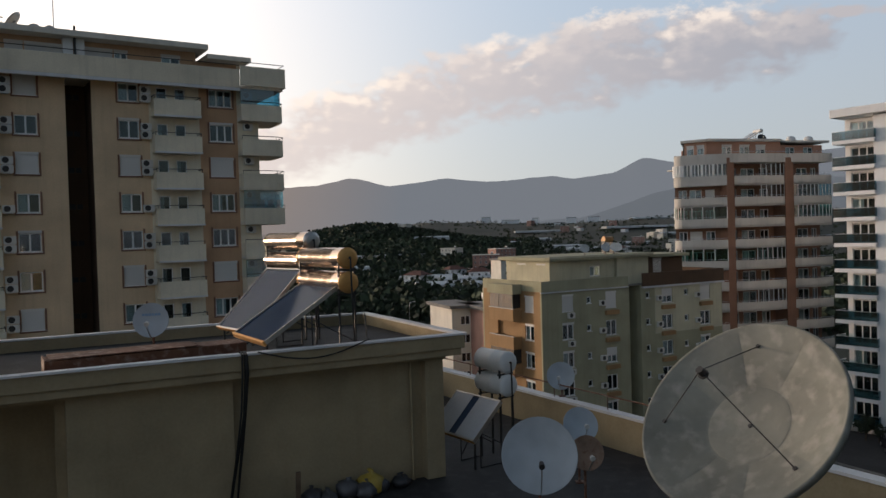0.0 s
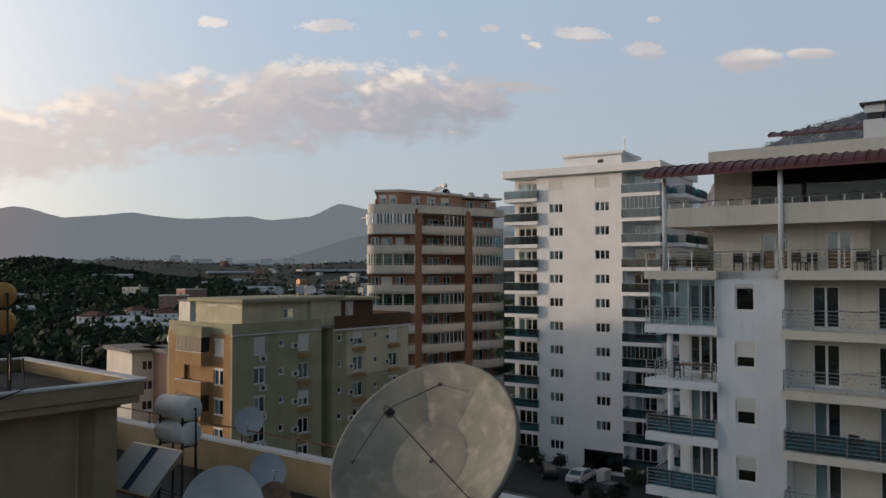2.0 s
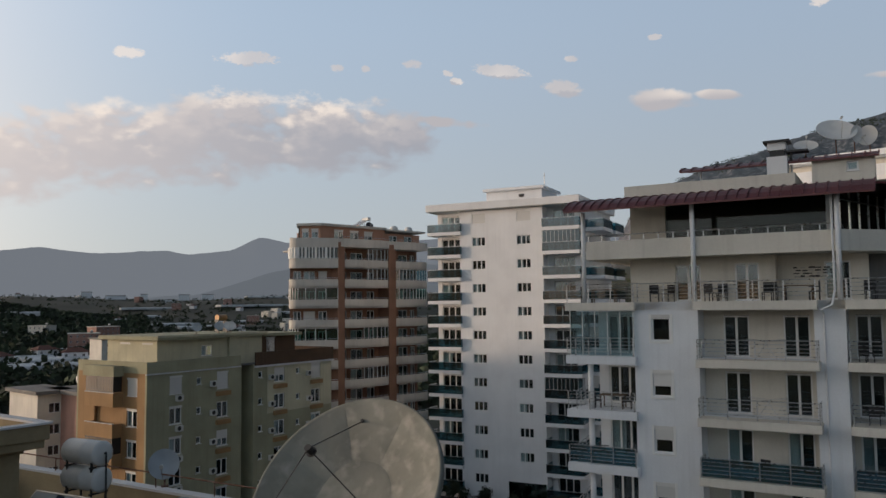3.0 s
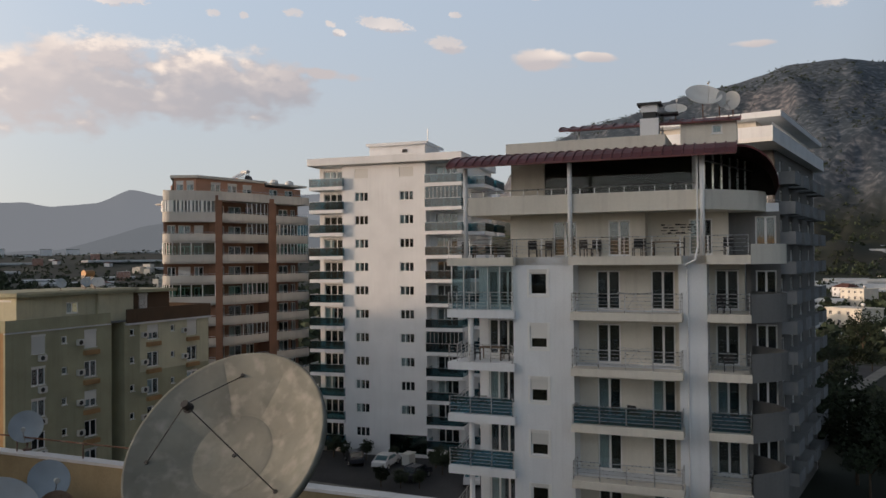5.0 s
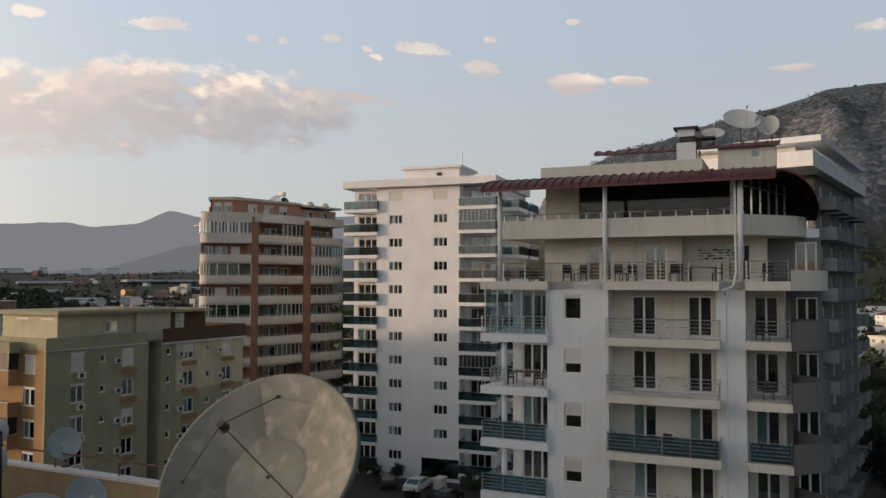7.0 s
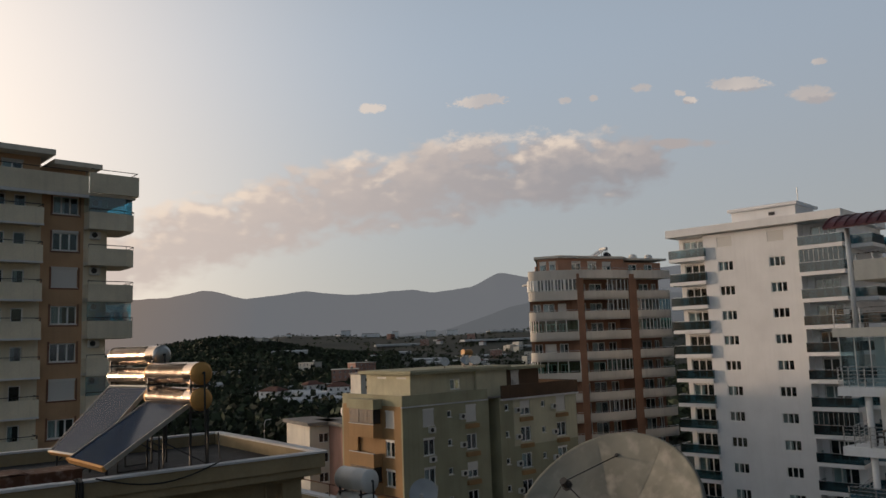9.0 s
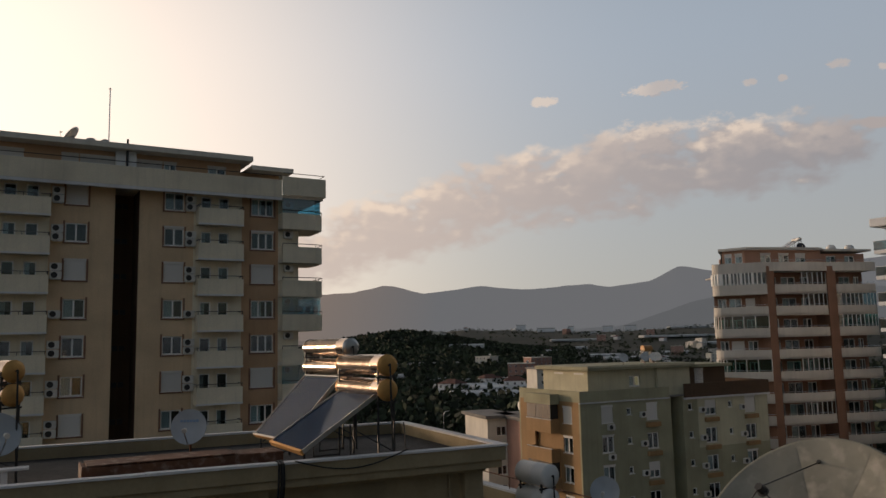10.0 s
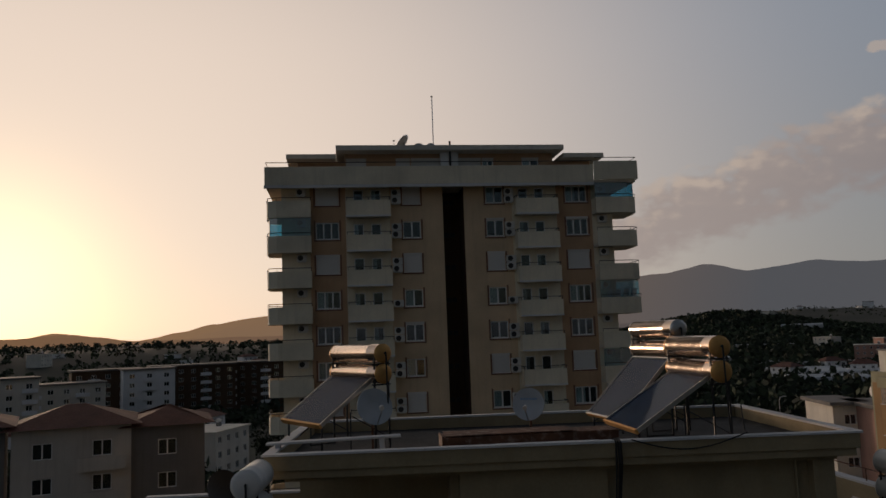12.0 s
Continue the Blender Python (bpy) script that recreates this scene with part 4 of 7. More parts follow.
# ---- terracotta tower with curved balcony bands ----
def band_tower():
    m = pose(37.48, 104.86, 0, 0, 0, 15.5)
    b = thing("apartment_tower", m, "terracotta apartment tower with curved cream balcony bands", "apartment building")
    P, TOP = 2.87, 31.9
    floors = [TOP - P * i for i in range(11)]
    bays = [(0.05, 8.1), (9.45, 15.8)]
    dd = [(1.5, 1.4), (4, 2.2), (6.6, 1.4), (10.6, 1.3), (12.9, 1.8), (14.8, 0.9)]
    holes = [(x - w / 2, x + w / 2, f + 0.05, f + 2.15) for x, w in dd for f in floors]
    part("wall", Geo().wall(-1.1, 15.8, 0, 36.0, holes, y=2.5), M["brick"], b)
    part("wall", Geo().box(15.55, 15.8, 2.75, 15, 0, 36).box(1.4, 15.8, 15, 15.2, 0, 36), M["brick"], b)
    part("wall", Geo().prism([(-5.96, 4.9), (-5.8, 4.75), (1.4, 15), (1.2, 15.2)], 0, 36), M["brick"], b)
    part("interior", Geo().box(0.6, 15.4, 3.7, 14.8, 0, 35.9), M["dark"], b)
    for a, c in ((-1.1, 0.05), (8.1, 9.45)):
        part("pilaster", Geo().box(a, c, -0.12, 2.495, 0, 35.3), M["brick"], b)
    # the wing that turns away to the west: its own frame, x along its face
    wing = pose(-1.1, 1.5, 0, 0, 0, -34.6)
    wd = [(-4.9, 1.1), (-3.2, 1.6), (-1.3, 1.2)]
    part("wall", Geo().wall(-5.9, 0.0, 0, 36.0, [(x - w / 2, x + w / 2, f + 0.05, f + 2.15) for x, w in wd for f in floors]), M["brick"], b, at=wing)
    part("interior", Geo().box(-5.5, -0.3, 1.0, 4.0, 0, 35.9), M["dark"], b, at=wing)

    def wing_front(grow=0.0):
        """Edge of the wing's balconies, from the rounded outer end to the pilaster."""
        pts = [(-5.95 + 1.3 * (1 - math.cos(k * math.pi / 10)), -0.4 - 1.25 * math.sin(k * math.pi / 10)) for k in range(6)] + [(-3.6, -1.72), (-2.2, -1.72), (-0.75, -1.66)]
        return [(q.x, q.y) for q in (wing @ Vector((x, y - grow, 0)) for x, y in pts)] + [(-1.15, -0.2 - grow)]

    def bow_front(a, c, bow):
        return [(a + (c - a) * j / 10, -bow * (1 - abs((j / 10 - 0.5) * 2) ** 4) + 0.05) for j in range(11)]

    glazed = {(0, 2): "greenglass", (0, 4): "greenglass", (1, 0): "foldglass", (1, 1): "foldglass", (1, 4): "greenglass", (1, 6): "foldglass", (2, 1): "darkglass", (2, 2): "greenglass"}
    for i, f in enumerate(floors):
        for x, w in dd:
            window(b, x, f + 0.05, w, 2.08, y=2.5, bars=1, curtain=(i + int(x)) % 3 != 0)
        for x, w in wd:
            p = wing @ Vector((x, 0, 0))
            window(b, p.x, f + 0.05, w, 2.08, y=p.y, rz=-34.6, bars=1, curtain=(i + int(x)) % 3 != 0, shut=0.6 if (i + int(x)) % 4 == 0 else 0.0)
        for k in range(3):
            front = wing_front() if k == 0 else bow_front(*bays[k - 1], 0.5)
            back = [(-1.1, 1.45), (-5.9, 4.75)] if k == 0 else [(bays[k - 1][1], 2.49), (bays[k - 1][0], 2.49)]
            bal = part("balcony", Geo().prism([*front, *back], f - 0.25, f - 0.02), M["bandcream"], b)
            g, r = Geo(), Geo()
            g.strip(front, 0.14, f - 0.3, f + 0.95)
            for p, q in zip(front, front[1:]):
                r.tube((p[0], p[1] + 0.07, f + 1.15), (q[0], q[1] + 0.07, f + 1.15), 0.03, 5, caps=False)
                r.tube((p[0], p[1] + 0.07, f + 0.95), (p[0], p[1] + 0.07, f + 1.15), 0.02, 5, caps=False)
            part("parapet", g, M["bandcream"], bal)
            part("rail", r, M["steel"], bal)
            gz = glazed.get((k, i))
            if gz:
                run = front[5 if gz == "foldglass" and i != 6 else (4 if k == 1 else 0):]
                for p, q in zip(run, run[1:]):
                    part("balcony_glazing", Geo().add([(p[0], p[1] + 0.1, f + 0.96), (q[0], q[1] + 0.1, f + 0.96), (q[0], q[1] + 0.1, f + 2.55), (p[0], p[1] + 0.1, f + 2.55)], [(0, 1, 2, 3)]), M[gz], bal, "folding balcony glass")
                for p in run:
                    part("glazing_frame", Geo().box(p[0] - 0.04, p[0] + 0.04, p[1] + 0.05, p[1] + 0.13, f + 0.95, f + 2.57), M["frame"], bal)
    # top storey: closed sunroom on the wing, terrace band and set-back penthouse
    f = TOP
    front = wing_front(0.02)
    part("sunroom_wall", Geo().prism([*front, (-1.1, 1.4), (-5.75, 4.6)], f - 0.32, f + 1.05), M["bandcream"], b)
    part("sunroom_wall", Geo().prism([*front, (-1.1, 1.4), (-5.75, 4.6)], f + 2.6, f + 3.95), M["bandcream"], b)
    inner = wing_front(-0.35)
    part("interior", Geo().prism([*inner, (-1.15, 1.4), (-5.65, 4.5)], f + 1.06, f + 2.59), M["dark"], b)
    for p, q in zip(front, front[1:]):
        part("sunroom_glazing", Geo().add([(p[0], p[1] + 0.06, f + 1.05), (q[0], q[1] + 0.06, f + 1.05), (q[0], q[1] + 0.06, f + 2.6), (p[0], p[1] + 0.06, f + 2.6)], [(0, 1, 2, 3)]), M["pane"], b)
        for k in range(2 if math.dist(p, q) < 1.2 else 3):
            t = k / (2 if math.dist(p, q) < 1.2 else 3)
            x, y = p[0] + (q[0] - p[0]) * t, p[1] + (q[1] - p[1]) * t
            wide = 0.16 if k == 0 else 0.06
            part("glazing_frame", Geo().box(x - wide, x + wide, y - 0.01, y + 0.12, f + 1.05, f + 2.6), M["frame"], b)
    f = TOP + P
    for a, c in ((-1.1, 8.7), (8.72, 16.0)):
        g = Geo().strip(bow_front(a, c, 0.55), 0.18, f - 0.12, f + 1.08)
        part("terrace_parapet", g, M["bandcream"], b)
        part("terrace_rail", Geo().path([(x, y + 0.09, f + 1.35) for x, y in bow_front(a, c, 0.55)], 0.03, 5), M["steel"], b)
    part("terrace_slab", Geo().box(-1.0, 15.8, 0.25, 15.2, f - 0.1, f + 0.1), M["bandcream"], b)
    wn = (0.6, 3.4, 6.0)
    part("wall", Geo().wall(-2.6, 9.2, f + 0.1, f + 2.95, [(x - 0.8, x + 0.8, f + 1.0, f + 2.4) for x in wn], y=2.2), M["salmon"], b)
    part("wall", Geo().wall(9.2, 17.0, f + 0.1, f + 2.6, [(x - 0.8, x + 0.8, f + 1.0, f + 2.3) for x in (11.6, 14.6)], y=3.2), M["salmon"], b)
    part("wall", Geo().box(9.0, 9.2, 2.45, 3.2, f + 0.1, f + 2.95).box(0.8, 9.2, 13.8, 14, f + 0.1, f + 2.95), M["salmon"], b)
    pw = pose(-2.6, 2.2, 0, 0, 0, -48)
    part("wall", Geo().wall(-3.0, 0, f + 0.1, f + 2.95, [(-2.7, -1.7, f + 1.2, f + 2.4), (-1.3, -0.3, f + 1.2, f + 2.4)]), M["salmon"], b, at=pw)
    for x in (-2.2, -0.8):
        p = pw @ Vector((x, 0, 0))
        window(b, p.x, f + 1.2, 1.0, 1.2, y=p.y, rz=-48, box=True, bars=0, shut=0.3)
    for x in wn:
        window(b, x, f + 1.0, 1.6, 1.4, y=2.2, box=True, bars=1, shut=0.4 if x > 5 else 0.15)
    for x in (11.6, 14.6):
        window(b, x, f + 1.0, 1.6, 1.3, y=3.2, bars=1)
    part("interior", Geo().prism([(-2.2, 3.3), (9.0, 3.3), (9.0, 13.7), (1.5, 13.7), (-3.6, 6.4)], f + 0.1, f + 2.9), M["dark"], b)
    part("interior", Geo().box(9.3, 16.8, 4.2, 14, f + 0.1, f + 2.5), M["dark"], b)
    part("roof", Geo().prism([(-5.2, 4.4), (-2.8, 1.5), (8.6, 1.5), (9.6, 2.2), (9.6, 14.4), (1.8, 14.4)], f + 2.95, f + 3.3), M["bandcream"], b)
    part("roof", Geo().prism([(9.61, 2.4), (17.6, 2.4), (17.6, 14.4), (9.61, 14.4)], f + 2.9, f + 3.2), M["bandcream"], b)
    return m


BAND = band_tower()


# ---- white tower with dark glass balconies ----
def glass_rail(w, d):
    key = ("glassrail", w, d)
    if key not in KITS:
        KITS[key] = (Geo().box(-w / 2, w / 2, -d, 0, -0.42, 0).mesh("balcony", M["white"]),
                     Geo().box(-w / 2, w / 2, -d + 0.02, -d + 0.04, 0.02, 1.0).box(-w / 2, -w / 2 + 0.02, -d + 0.04, 0, 0.02, 1.0).box(w / 2 - 0.02, w / 2, -d + 0.04, 0, 0.02, 1.0).mesh("glass_panel", M["darkglass"]),
                     Geo().box(-w / 2, w / 2, -d, -d + 0.06, 1.0, 1.05).box(-w / 2, -w / 2 + 0.05, -d + 0.06, 0, 1.0, 1.05).box(w / 2 - 0.05, w / 2, -d + 0.06, 0, 1.0, 1.05).mesh("rail", M["steel"]))
    return KITS[key]


def white_tower():
    m = pose(46.98, 83.99, 0, 0, 0, -53)
    b = thing("apartment_tower", m, "white rendered apartment tower with smoked glass balconies", "apartment building")
    P, TOP = 2.9, 32.45
    floors = [TOP + P - P * i for i in range(12)]
    holes = [(x - 0.9, x + 0.9, f + 0.95, f + 2.1) for x in (0.9, 6.85) for f in floors if x < 1 or f > 4]
    part("wall", Geo().wall(-1.7, 9.3, 0, 37.9, holes + [(4.4, 9.2, 2.6, 4.9)]), M["white"], b)
    part("shop_glazing", Geo().box(4.4, 9.2, 0.1, 0.13, 2.6, 4.9), M["greenglass"], b)
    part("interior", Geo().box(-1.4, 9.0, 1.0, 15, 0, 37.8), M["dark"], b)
    for x0, x1 in ((-5.7, -1.7), (9.3, 13.6)):
        hs = [((x0 + x1) / 2 - 1.4, (x0 + x1) / 2 + 1.3, f + 0.05, f + 2.2) for f in floors]
        part("wall", Geo().wall(x0, x1, 0, 37.9, hs, y=1.8), M["white"], b)
    part("interior", Geo().box(-5.4, -1.7, 2.9, 15, 0, 37.8).box(9.3, 13.3, 2.9, 15, 0, 37.8), M["dark"], b)
    part("wall", Geo().box(-5.7, -5.45, 2.05, 15.5, 0, 37.9).box(13.35, 13.6, 2.05, 15.5, 0, 37.9).box(-5.7, 13.6, 15.5, 15.75, 0, 37.9).box(-1.7, -1.45, 0.25, 1.8, 0, 37.9).box(9.05, 9.3, 0.25, 1.8, 0, 37.9), M["white"], b)
    sl, gp, ra = glass_rail(4.6, 2.3)
    for i, f in enumerate(floors):
        for j, x in enumerate((0.9, 6.85) if f > 4 else (0.9,)):
            window(b, x, f + 0.95, 1.8, 1.15, bars=2, curtain=(i * 2 + j) % 3 != 1, shut=1.0 if i == 0 else 0.0)
        for x, cx in ((-3.75, -3.75), (11.65, 11.45)):
            window(b, cx, f + 0.05, 2.65, 2.1, y=1.8, bars=2, curtain=i % 3 == 0)
            bal = part("balcony", sl, None, b, at=(x, 1.8, f))
            part("glass_panel", gp, None, bal)
            part("rail", ra, None, bal)
            if (x > 0 and i in (1, 7)):
                s = Geo()
                for k in range(9):
                    s.box(-2.25 + 0.5 * k, -2.22 + 0.5 * k, -2.25, -2.2, 1.05, 2.45)
                part("glazing_frame", s, M["frame"], bal)
                part("balcony_glazing", Geo().box(-2.3, 2.3, -2.24, -2.22, 1.06, 2.45), M["darkglass"], bal)
        # side balconies along the flank
        for y in (5.5, 11.5):
            bal = part("balcony", sl, None, b, at=pose(13.6, y, f, 0, 0, 90))
            part("glass_panel", gp, None, bal)
            part("rail", ra, None, bal)
    part("roof", Geo().box(-6.05, 14.2, -1.0, 16, 37.95, 38.88), M["white"], b, bevel=0.05)
    part("roof_house", Geo().box(1.2, 8.6, 2, 8, 38.88, 40.4), M["white"], b)
    part("roof_house_top", Geo().box(0.9, 9.0, 1.5, 8.5, 40.4, 40.75), M["white"], b, bevel=0.04)
    part("hatch", Geo().box(5.6, 6.3, 1.95, 1.99, 39.5, 39.9), M["black"], b)
    a = thing("antenna_mast", m @ Matrix.Translation((8.3, 4, 40.75)), "thin steel antenna mast on the white tower's roof", "antenna")
    part("mast", Geo().tube((0, 0, 0), (0, 0, 1.9), 0.06, 6), M["steel"], a)
    part("crossbar", Geo().tube((-0.2, 0, 1.5), (0.2, 0, 1.5), 0.02, 5), M["steel"], a)
    return m


WHITE = white_tower()


# ---- pale grey apartment house with steel-railed balconies ----
def slab_rail(parent, x0, x1, d, f, y=0.0, th=0.42, sides=(True, True), glass=None, mt="grey"):
    """A balcony slab with a bar railing along its edge."""
    bal = part("balcony", Geo().box(x0, x1, y - d, y, f - th, f), M[mt], parent, bevel=0.02)
    w = x1 - x0 - 0.16
    part("railing", bar_rail(w, d - 0.1, sides), M["steel"], bal, "brushed steel bar railing", at=((x0 + x1) / 2, y, f))
    if glass:
        part("glass_panel", Geo().box(x0 + 0.12, x1 - 0.12, y - d + 0.14, y - d + 0.155, f + 0.06, f + 0.95), M[glass], bal, "blue tinted glass balustrade")
    return bal


def french_door(b, x, f, w, y, shut=0.0, curtain=True, h=2.15):
    return window(b, x, f + 0.03, w, h, y=y, bars=1, shut=shut, curtain=curtain)


def grey_house():
    m = pose(29.33, 30.63, 0, 0, 0, -57)
    b = thing("apartment_house", m, "pale grey apartment house with steel balcony railings and red roofs", "apartment building")
    P = 2.95
    floors = [23.2 - P * i for i in range(8)]
    st = [0.0, 0.55, 0.45, 0.5, 0.0, 0.6, 0.3, 0.0]
    holes = [(-0.95, 0.05, f + 0.85, f + 2.1) for f in floors] + [(1.5, 7.0, f, f + 2.5) for f in floors]
    part("wall", Geo().wall(-1.9, 8.4, -0.4, 26.15, holes), M["grey"], b)
    part("wall", Geo().box(-1.9, -1.65, 0.25, 14, 0, 26.1), M["grey"], b)
    lf = Geo()
    for f in floors:
        part("loggia_back_wall", Geo().wall(1.5, 7.0, f, f + 2.5, [(2.5, 3.8, f + 0.02, f + 2.2), (5.45, 6.7, f + 0.02, f + 2.2)], y=1.4), M["warmwhite"], b)
        part("loggia_back_wall", Geo().wall(8.4, 10.2, f, f + 2.5, [(8.7, 9.9, f + 0.02, f + 2.2)], y=2.4), M["warmwhite"], b)
        lf.box(1.5, 7.0, 0.25, 1.4, f - 0.4, f).box(1.5, 7.0, 0.25, 1.65, f + 2.5, f + 2.55).box(1.25, 1.5, 0.25, 1.65, f - 0.4, f + 2.55).box(7.0, 7.25, 0.25, 1.65, f - 0.4, f + 2.55)
    part("loggia_lining", lf, M["grey"], b)
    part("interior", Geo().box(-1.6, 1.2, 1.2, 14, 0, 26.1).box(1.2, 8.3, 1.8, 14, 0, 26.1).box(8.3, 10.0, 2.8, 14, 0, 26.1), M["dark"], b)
    part("wall", Geo().box(8.15, 8.4, 0.25, 2.4, 0, 26.1).box(-1.9, 10.2, 14, 14.25, 0, 26.1), M["grey"], b)
    # flank wall on the side away from the sun, shade painted in
    part("wall", Geo().wall(0, 15.35, 0, 26.1, [(y - 1.1, y + 1.1, f + 0.02, f + 2.25) for y in (2.2, 5.0, 10.4) for f in floors]), M["taupe_and_shade"], b, at=pose(10.5, 2.65, 0, 0, 0, 90))
    for f in floors:
        for y in (4.85, 7.65, 13.05):
            window(b, 10.5, f + 0.03, 2.2, 2.2, y=y, rz=90, bars=1, curtain=False)
    for i, f in enumerate(floors):
        window(b, -0.45, f + 0.85, 1.0, 1.25, bars=0, shut=st[i], curtain=False, box=True)
        for x0, x1, z0, z1 in ((-1.08, -0.95, 0.72, 2.3), (0.05, 0.18, 0.72, 2.3), (-0.95, 0.05, 0.72, 0.795)):
            part("window_trim", Geo().box(x0, x1, -0.035, -0.003, f + z0, f + z1), M["frame"], b)
        french_door(b, 3.15, f, 1.3, 1.4, curtain=i in (2, 3))
        french_door(b, 6.07, f, 1.25, 1.4, curtain=i in (2, 4))
        french_door(b, 9.3, f, 1.2, 2.4, curtain=i == 2)
        slab_rail(b, 1.55, 7.25, 1.15, f, glass="blueglass" if i == 2 else None, mt="warmwhite")
        slab_rail(b, 8.45, 10.5, 0.9, f, y=0.0, glass="blueglass" if i == 2 else None, mt="warmwhite")
        part("balcony", Geo().box(8.45, 10.5, 0.0, 2.4, f - 0.42, f - 0.005), M["warmwhite"], b)
        # corner balcony on the far flank: slab, rails, column
        cb = part("balcony", Geo().prism([(-5.7, -0.45), (-1.75, -0.45), (-1.75, 0.0), (-1.9, 0.0), (-1.9, 3.2), (-5.2, 3.2)], f - 0.45, f), M["grey"], b)
        rl = bar_rail(3.75, 0.0, (False, False))
        part("railing", rl, M["steel"], cb, "brushed steel bar railing", at=(-3.75, -0.38, f))
        part("railing", bar_rail(3.4, 0.0, (False, False)), M["steel"], cb, "brushed steel bar railing", at=pose(-5.4, 1.4, f, 0, 0, 98))
        if i in (2, 3):
            part("glass_panel", Geo().box(-5.6, -1.9, -0.33, -0.31, f + 0.06, f + 0.95), M["blueglass"], cb, "blue tinted glass balustrade")
        if i == 0:
            gz = Geo()
            for k in range(6):
                gz.box(-5.5 + 0.72 * k, -5.46 + 0.72 * k, -0.25, -0.2, f + 0.02, f + 2.45)
            part("glazing_frame", gz, M["frame"], cb)
            part("balcony_glazing", Geo().box(-5.5, -1.9, -0.24, -0.22, f + 0.05, f + 2.45).box(-5.5, -5.48, -0.22, 3.0, f + 0.05, f + 2.45), M["pane"], cb, "clear folding balcony glazing")
        part("column", Geo().tube((-4.45, 0.1, f - P + 0.0), (-4.45, 0.1, f - 0.45), 0.16, 14), M["white"], b, smooth=True)
        part("wall", Geo().wall(-5.0, -1.9, f, f + 2.5, [(-4.4, -2.6, f + 0.02, f + 2.2)], y=3.2), M["grey"], b)
        window(b, -3.5, f + 0.03, 1.8, 2.15, y=3.2, bars=2, curtain=i % 2 == 0)
        part("interior", Geo().box(-5.0, -1.9, 4.2, 13.8, f, f + 2.6), M["dark"], b)
        # curved balconies along the near flank, its shade put into their colour
        for yc in (1.4, 7.4, 13.0):
            arc = [(10.505 + 1.7 * math.sin(math.pi * k / 10), yc - 2.2 + 4.4 * k / 10) for k in range(11)]
            ob = part("balcony", Geo().prism(arc, f - 0.42, f), M["taupe_and_shade"], b)
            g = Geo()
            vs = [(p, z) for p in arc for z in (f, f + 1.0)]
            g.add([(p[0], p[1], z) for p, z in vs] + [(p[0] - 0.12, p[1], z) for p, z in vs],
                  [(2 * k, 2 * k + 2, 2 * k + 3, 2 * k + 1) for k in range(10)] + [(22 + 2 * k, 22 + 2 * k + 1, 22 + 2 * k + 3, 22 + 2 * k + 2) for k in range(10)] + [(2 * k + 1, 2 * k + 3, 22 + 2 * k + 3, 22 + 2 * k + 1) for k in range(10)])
            part("parapet", g, M["taupe_and_shade"], ob)
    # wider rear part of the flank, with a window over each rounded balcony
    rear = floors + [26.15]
    part("wall", Geo().wall(10.505, 12.0, 0, 28.5, [(10.75, 11.8, g + 0.03, g + 2.15) for g in rear], y=3.65), M["taupe_and_shade"], b)
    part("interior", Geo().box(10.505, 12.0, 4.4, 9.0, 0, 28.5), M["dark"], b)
    part("wall", Geo().box(9.405, 10.5, 3.7, 9.0, 26.155, 28.5), M["taupe_and_shade"], b)
    for g in rear:
        window(b, 11.275, g + 0.03, 1.05, 2.1, y=3.65, bars=1, curtain=False)
    # first terrace storey
    f = 26.15
    part("balcony", Geo().prism([(-5.7, -0.45), (-1.75, -0.45), (-1.75, 0.0), (1.5, 0), (1.5, -1.15), (7.25, -1.15), (7.25, 0), (8.45, 0), (8.45, -0.9), (10.5, -0.9), (10.5, 3), (-5.2, 3)], f - 0.45, f), M["warmwhite"], b)
    arc = [(10.505 + 1.7 * math.sin(math.pi * k / 10), -0.85 + 4.4 * k / 10) for k in range(11)]
    part("balcony", Geo().prism(arc, f - 0.45, f), M["warmwhite"], b)
    part("parapet", Geo().strip(arc, 0.12, f, f + 0.55), M["warmwhite"], b)
    for p, q in (((-5.6, -0.35), (-1.8, -0.35)), ((-1.8, -0.35), (-1.7, 0.1)), ((-1.7, 0.1), (1.15, 0.1)), ((1.6, -1.05), (7.2, -1.05)), ((8.5, -0.8), (10.4, -0.8)), ((10.4, -0.8), (10.4, 2.6)), ((7.3, 0.1), (8.5, 0.1))):
        k, tr = max(1, round(math.dist(p, q) / 1.25)), Geo()
        for i in range(k + 1):
            x, y = p[0] + (q[0] - p[0]) * i / k, p[1] + (q[1] - p[1]) * i / k
            tr.box(x - 0.025, x + 0.025, y - 0.025, y + 0.025, f, f + 1.0)
        for j in range(5):
            tr.tube((*p, f + 1.0 - 0.19 * j), (*q, f + 1.0 - 0.19 * j), 0.028 if j == 0 else 0.016, 6, caps=False)
        part("terrace_railing", tr, M["steel"], b, "brushed steel bar railing")
    part("wall", Geo().wall(-2.4, 5.0, f, 28.55, [(0.1, 1.45, f + 0.02, f + 2.0), (3.2, 4.4, f + 0.02, f + 2.0)], y=1.3), M["warmwhite"], b)
    part("wall", Geo().wall(5.0, 9.4, f, 28.55, [(7.4, 8.6, f + 0.02, f + 2.0)], y=2.3), M["warmwhite"], b)
    part("wall", Geo().box(5.0, 5.2, 1.3, 2.3, f, 28.55).box(9.2, 9.4, 2.55, 14, f, 28.55).box(-2.4, -2.2, 1.55, 14, f, 28.55), M["warmwhite"], b)
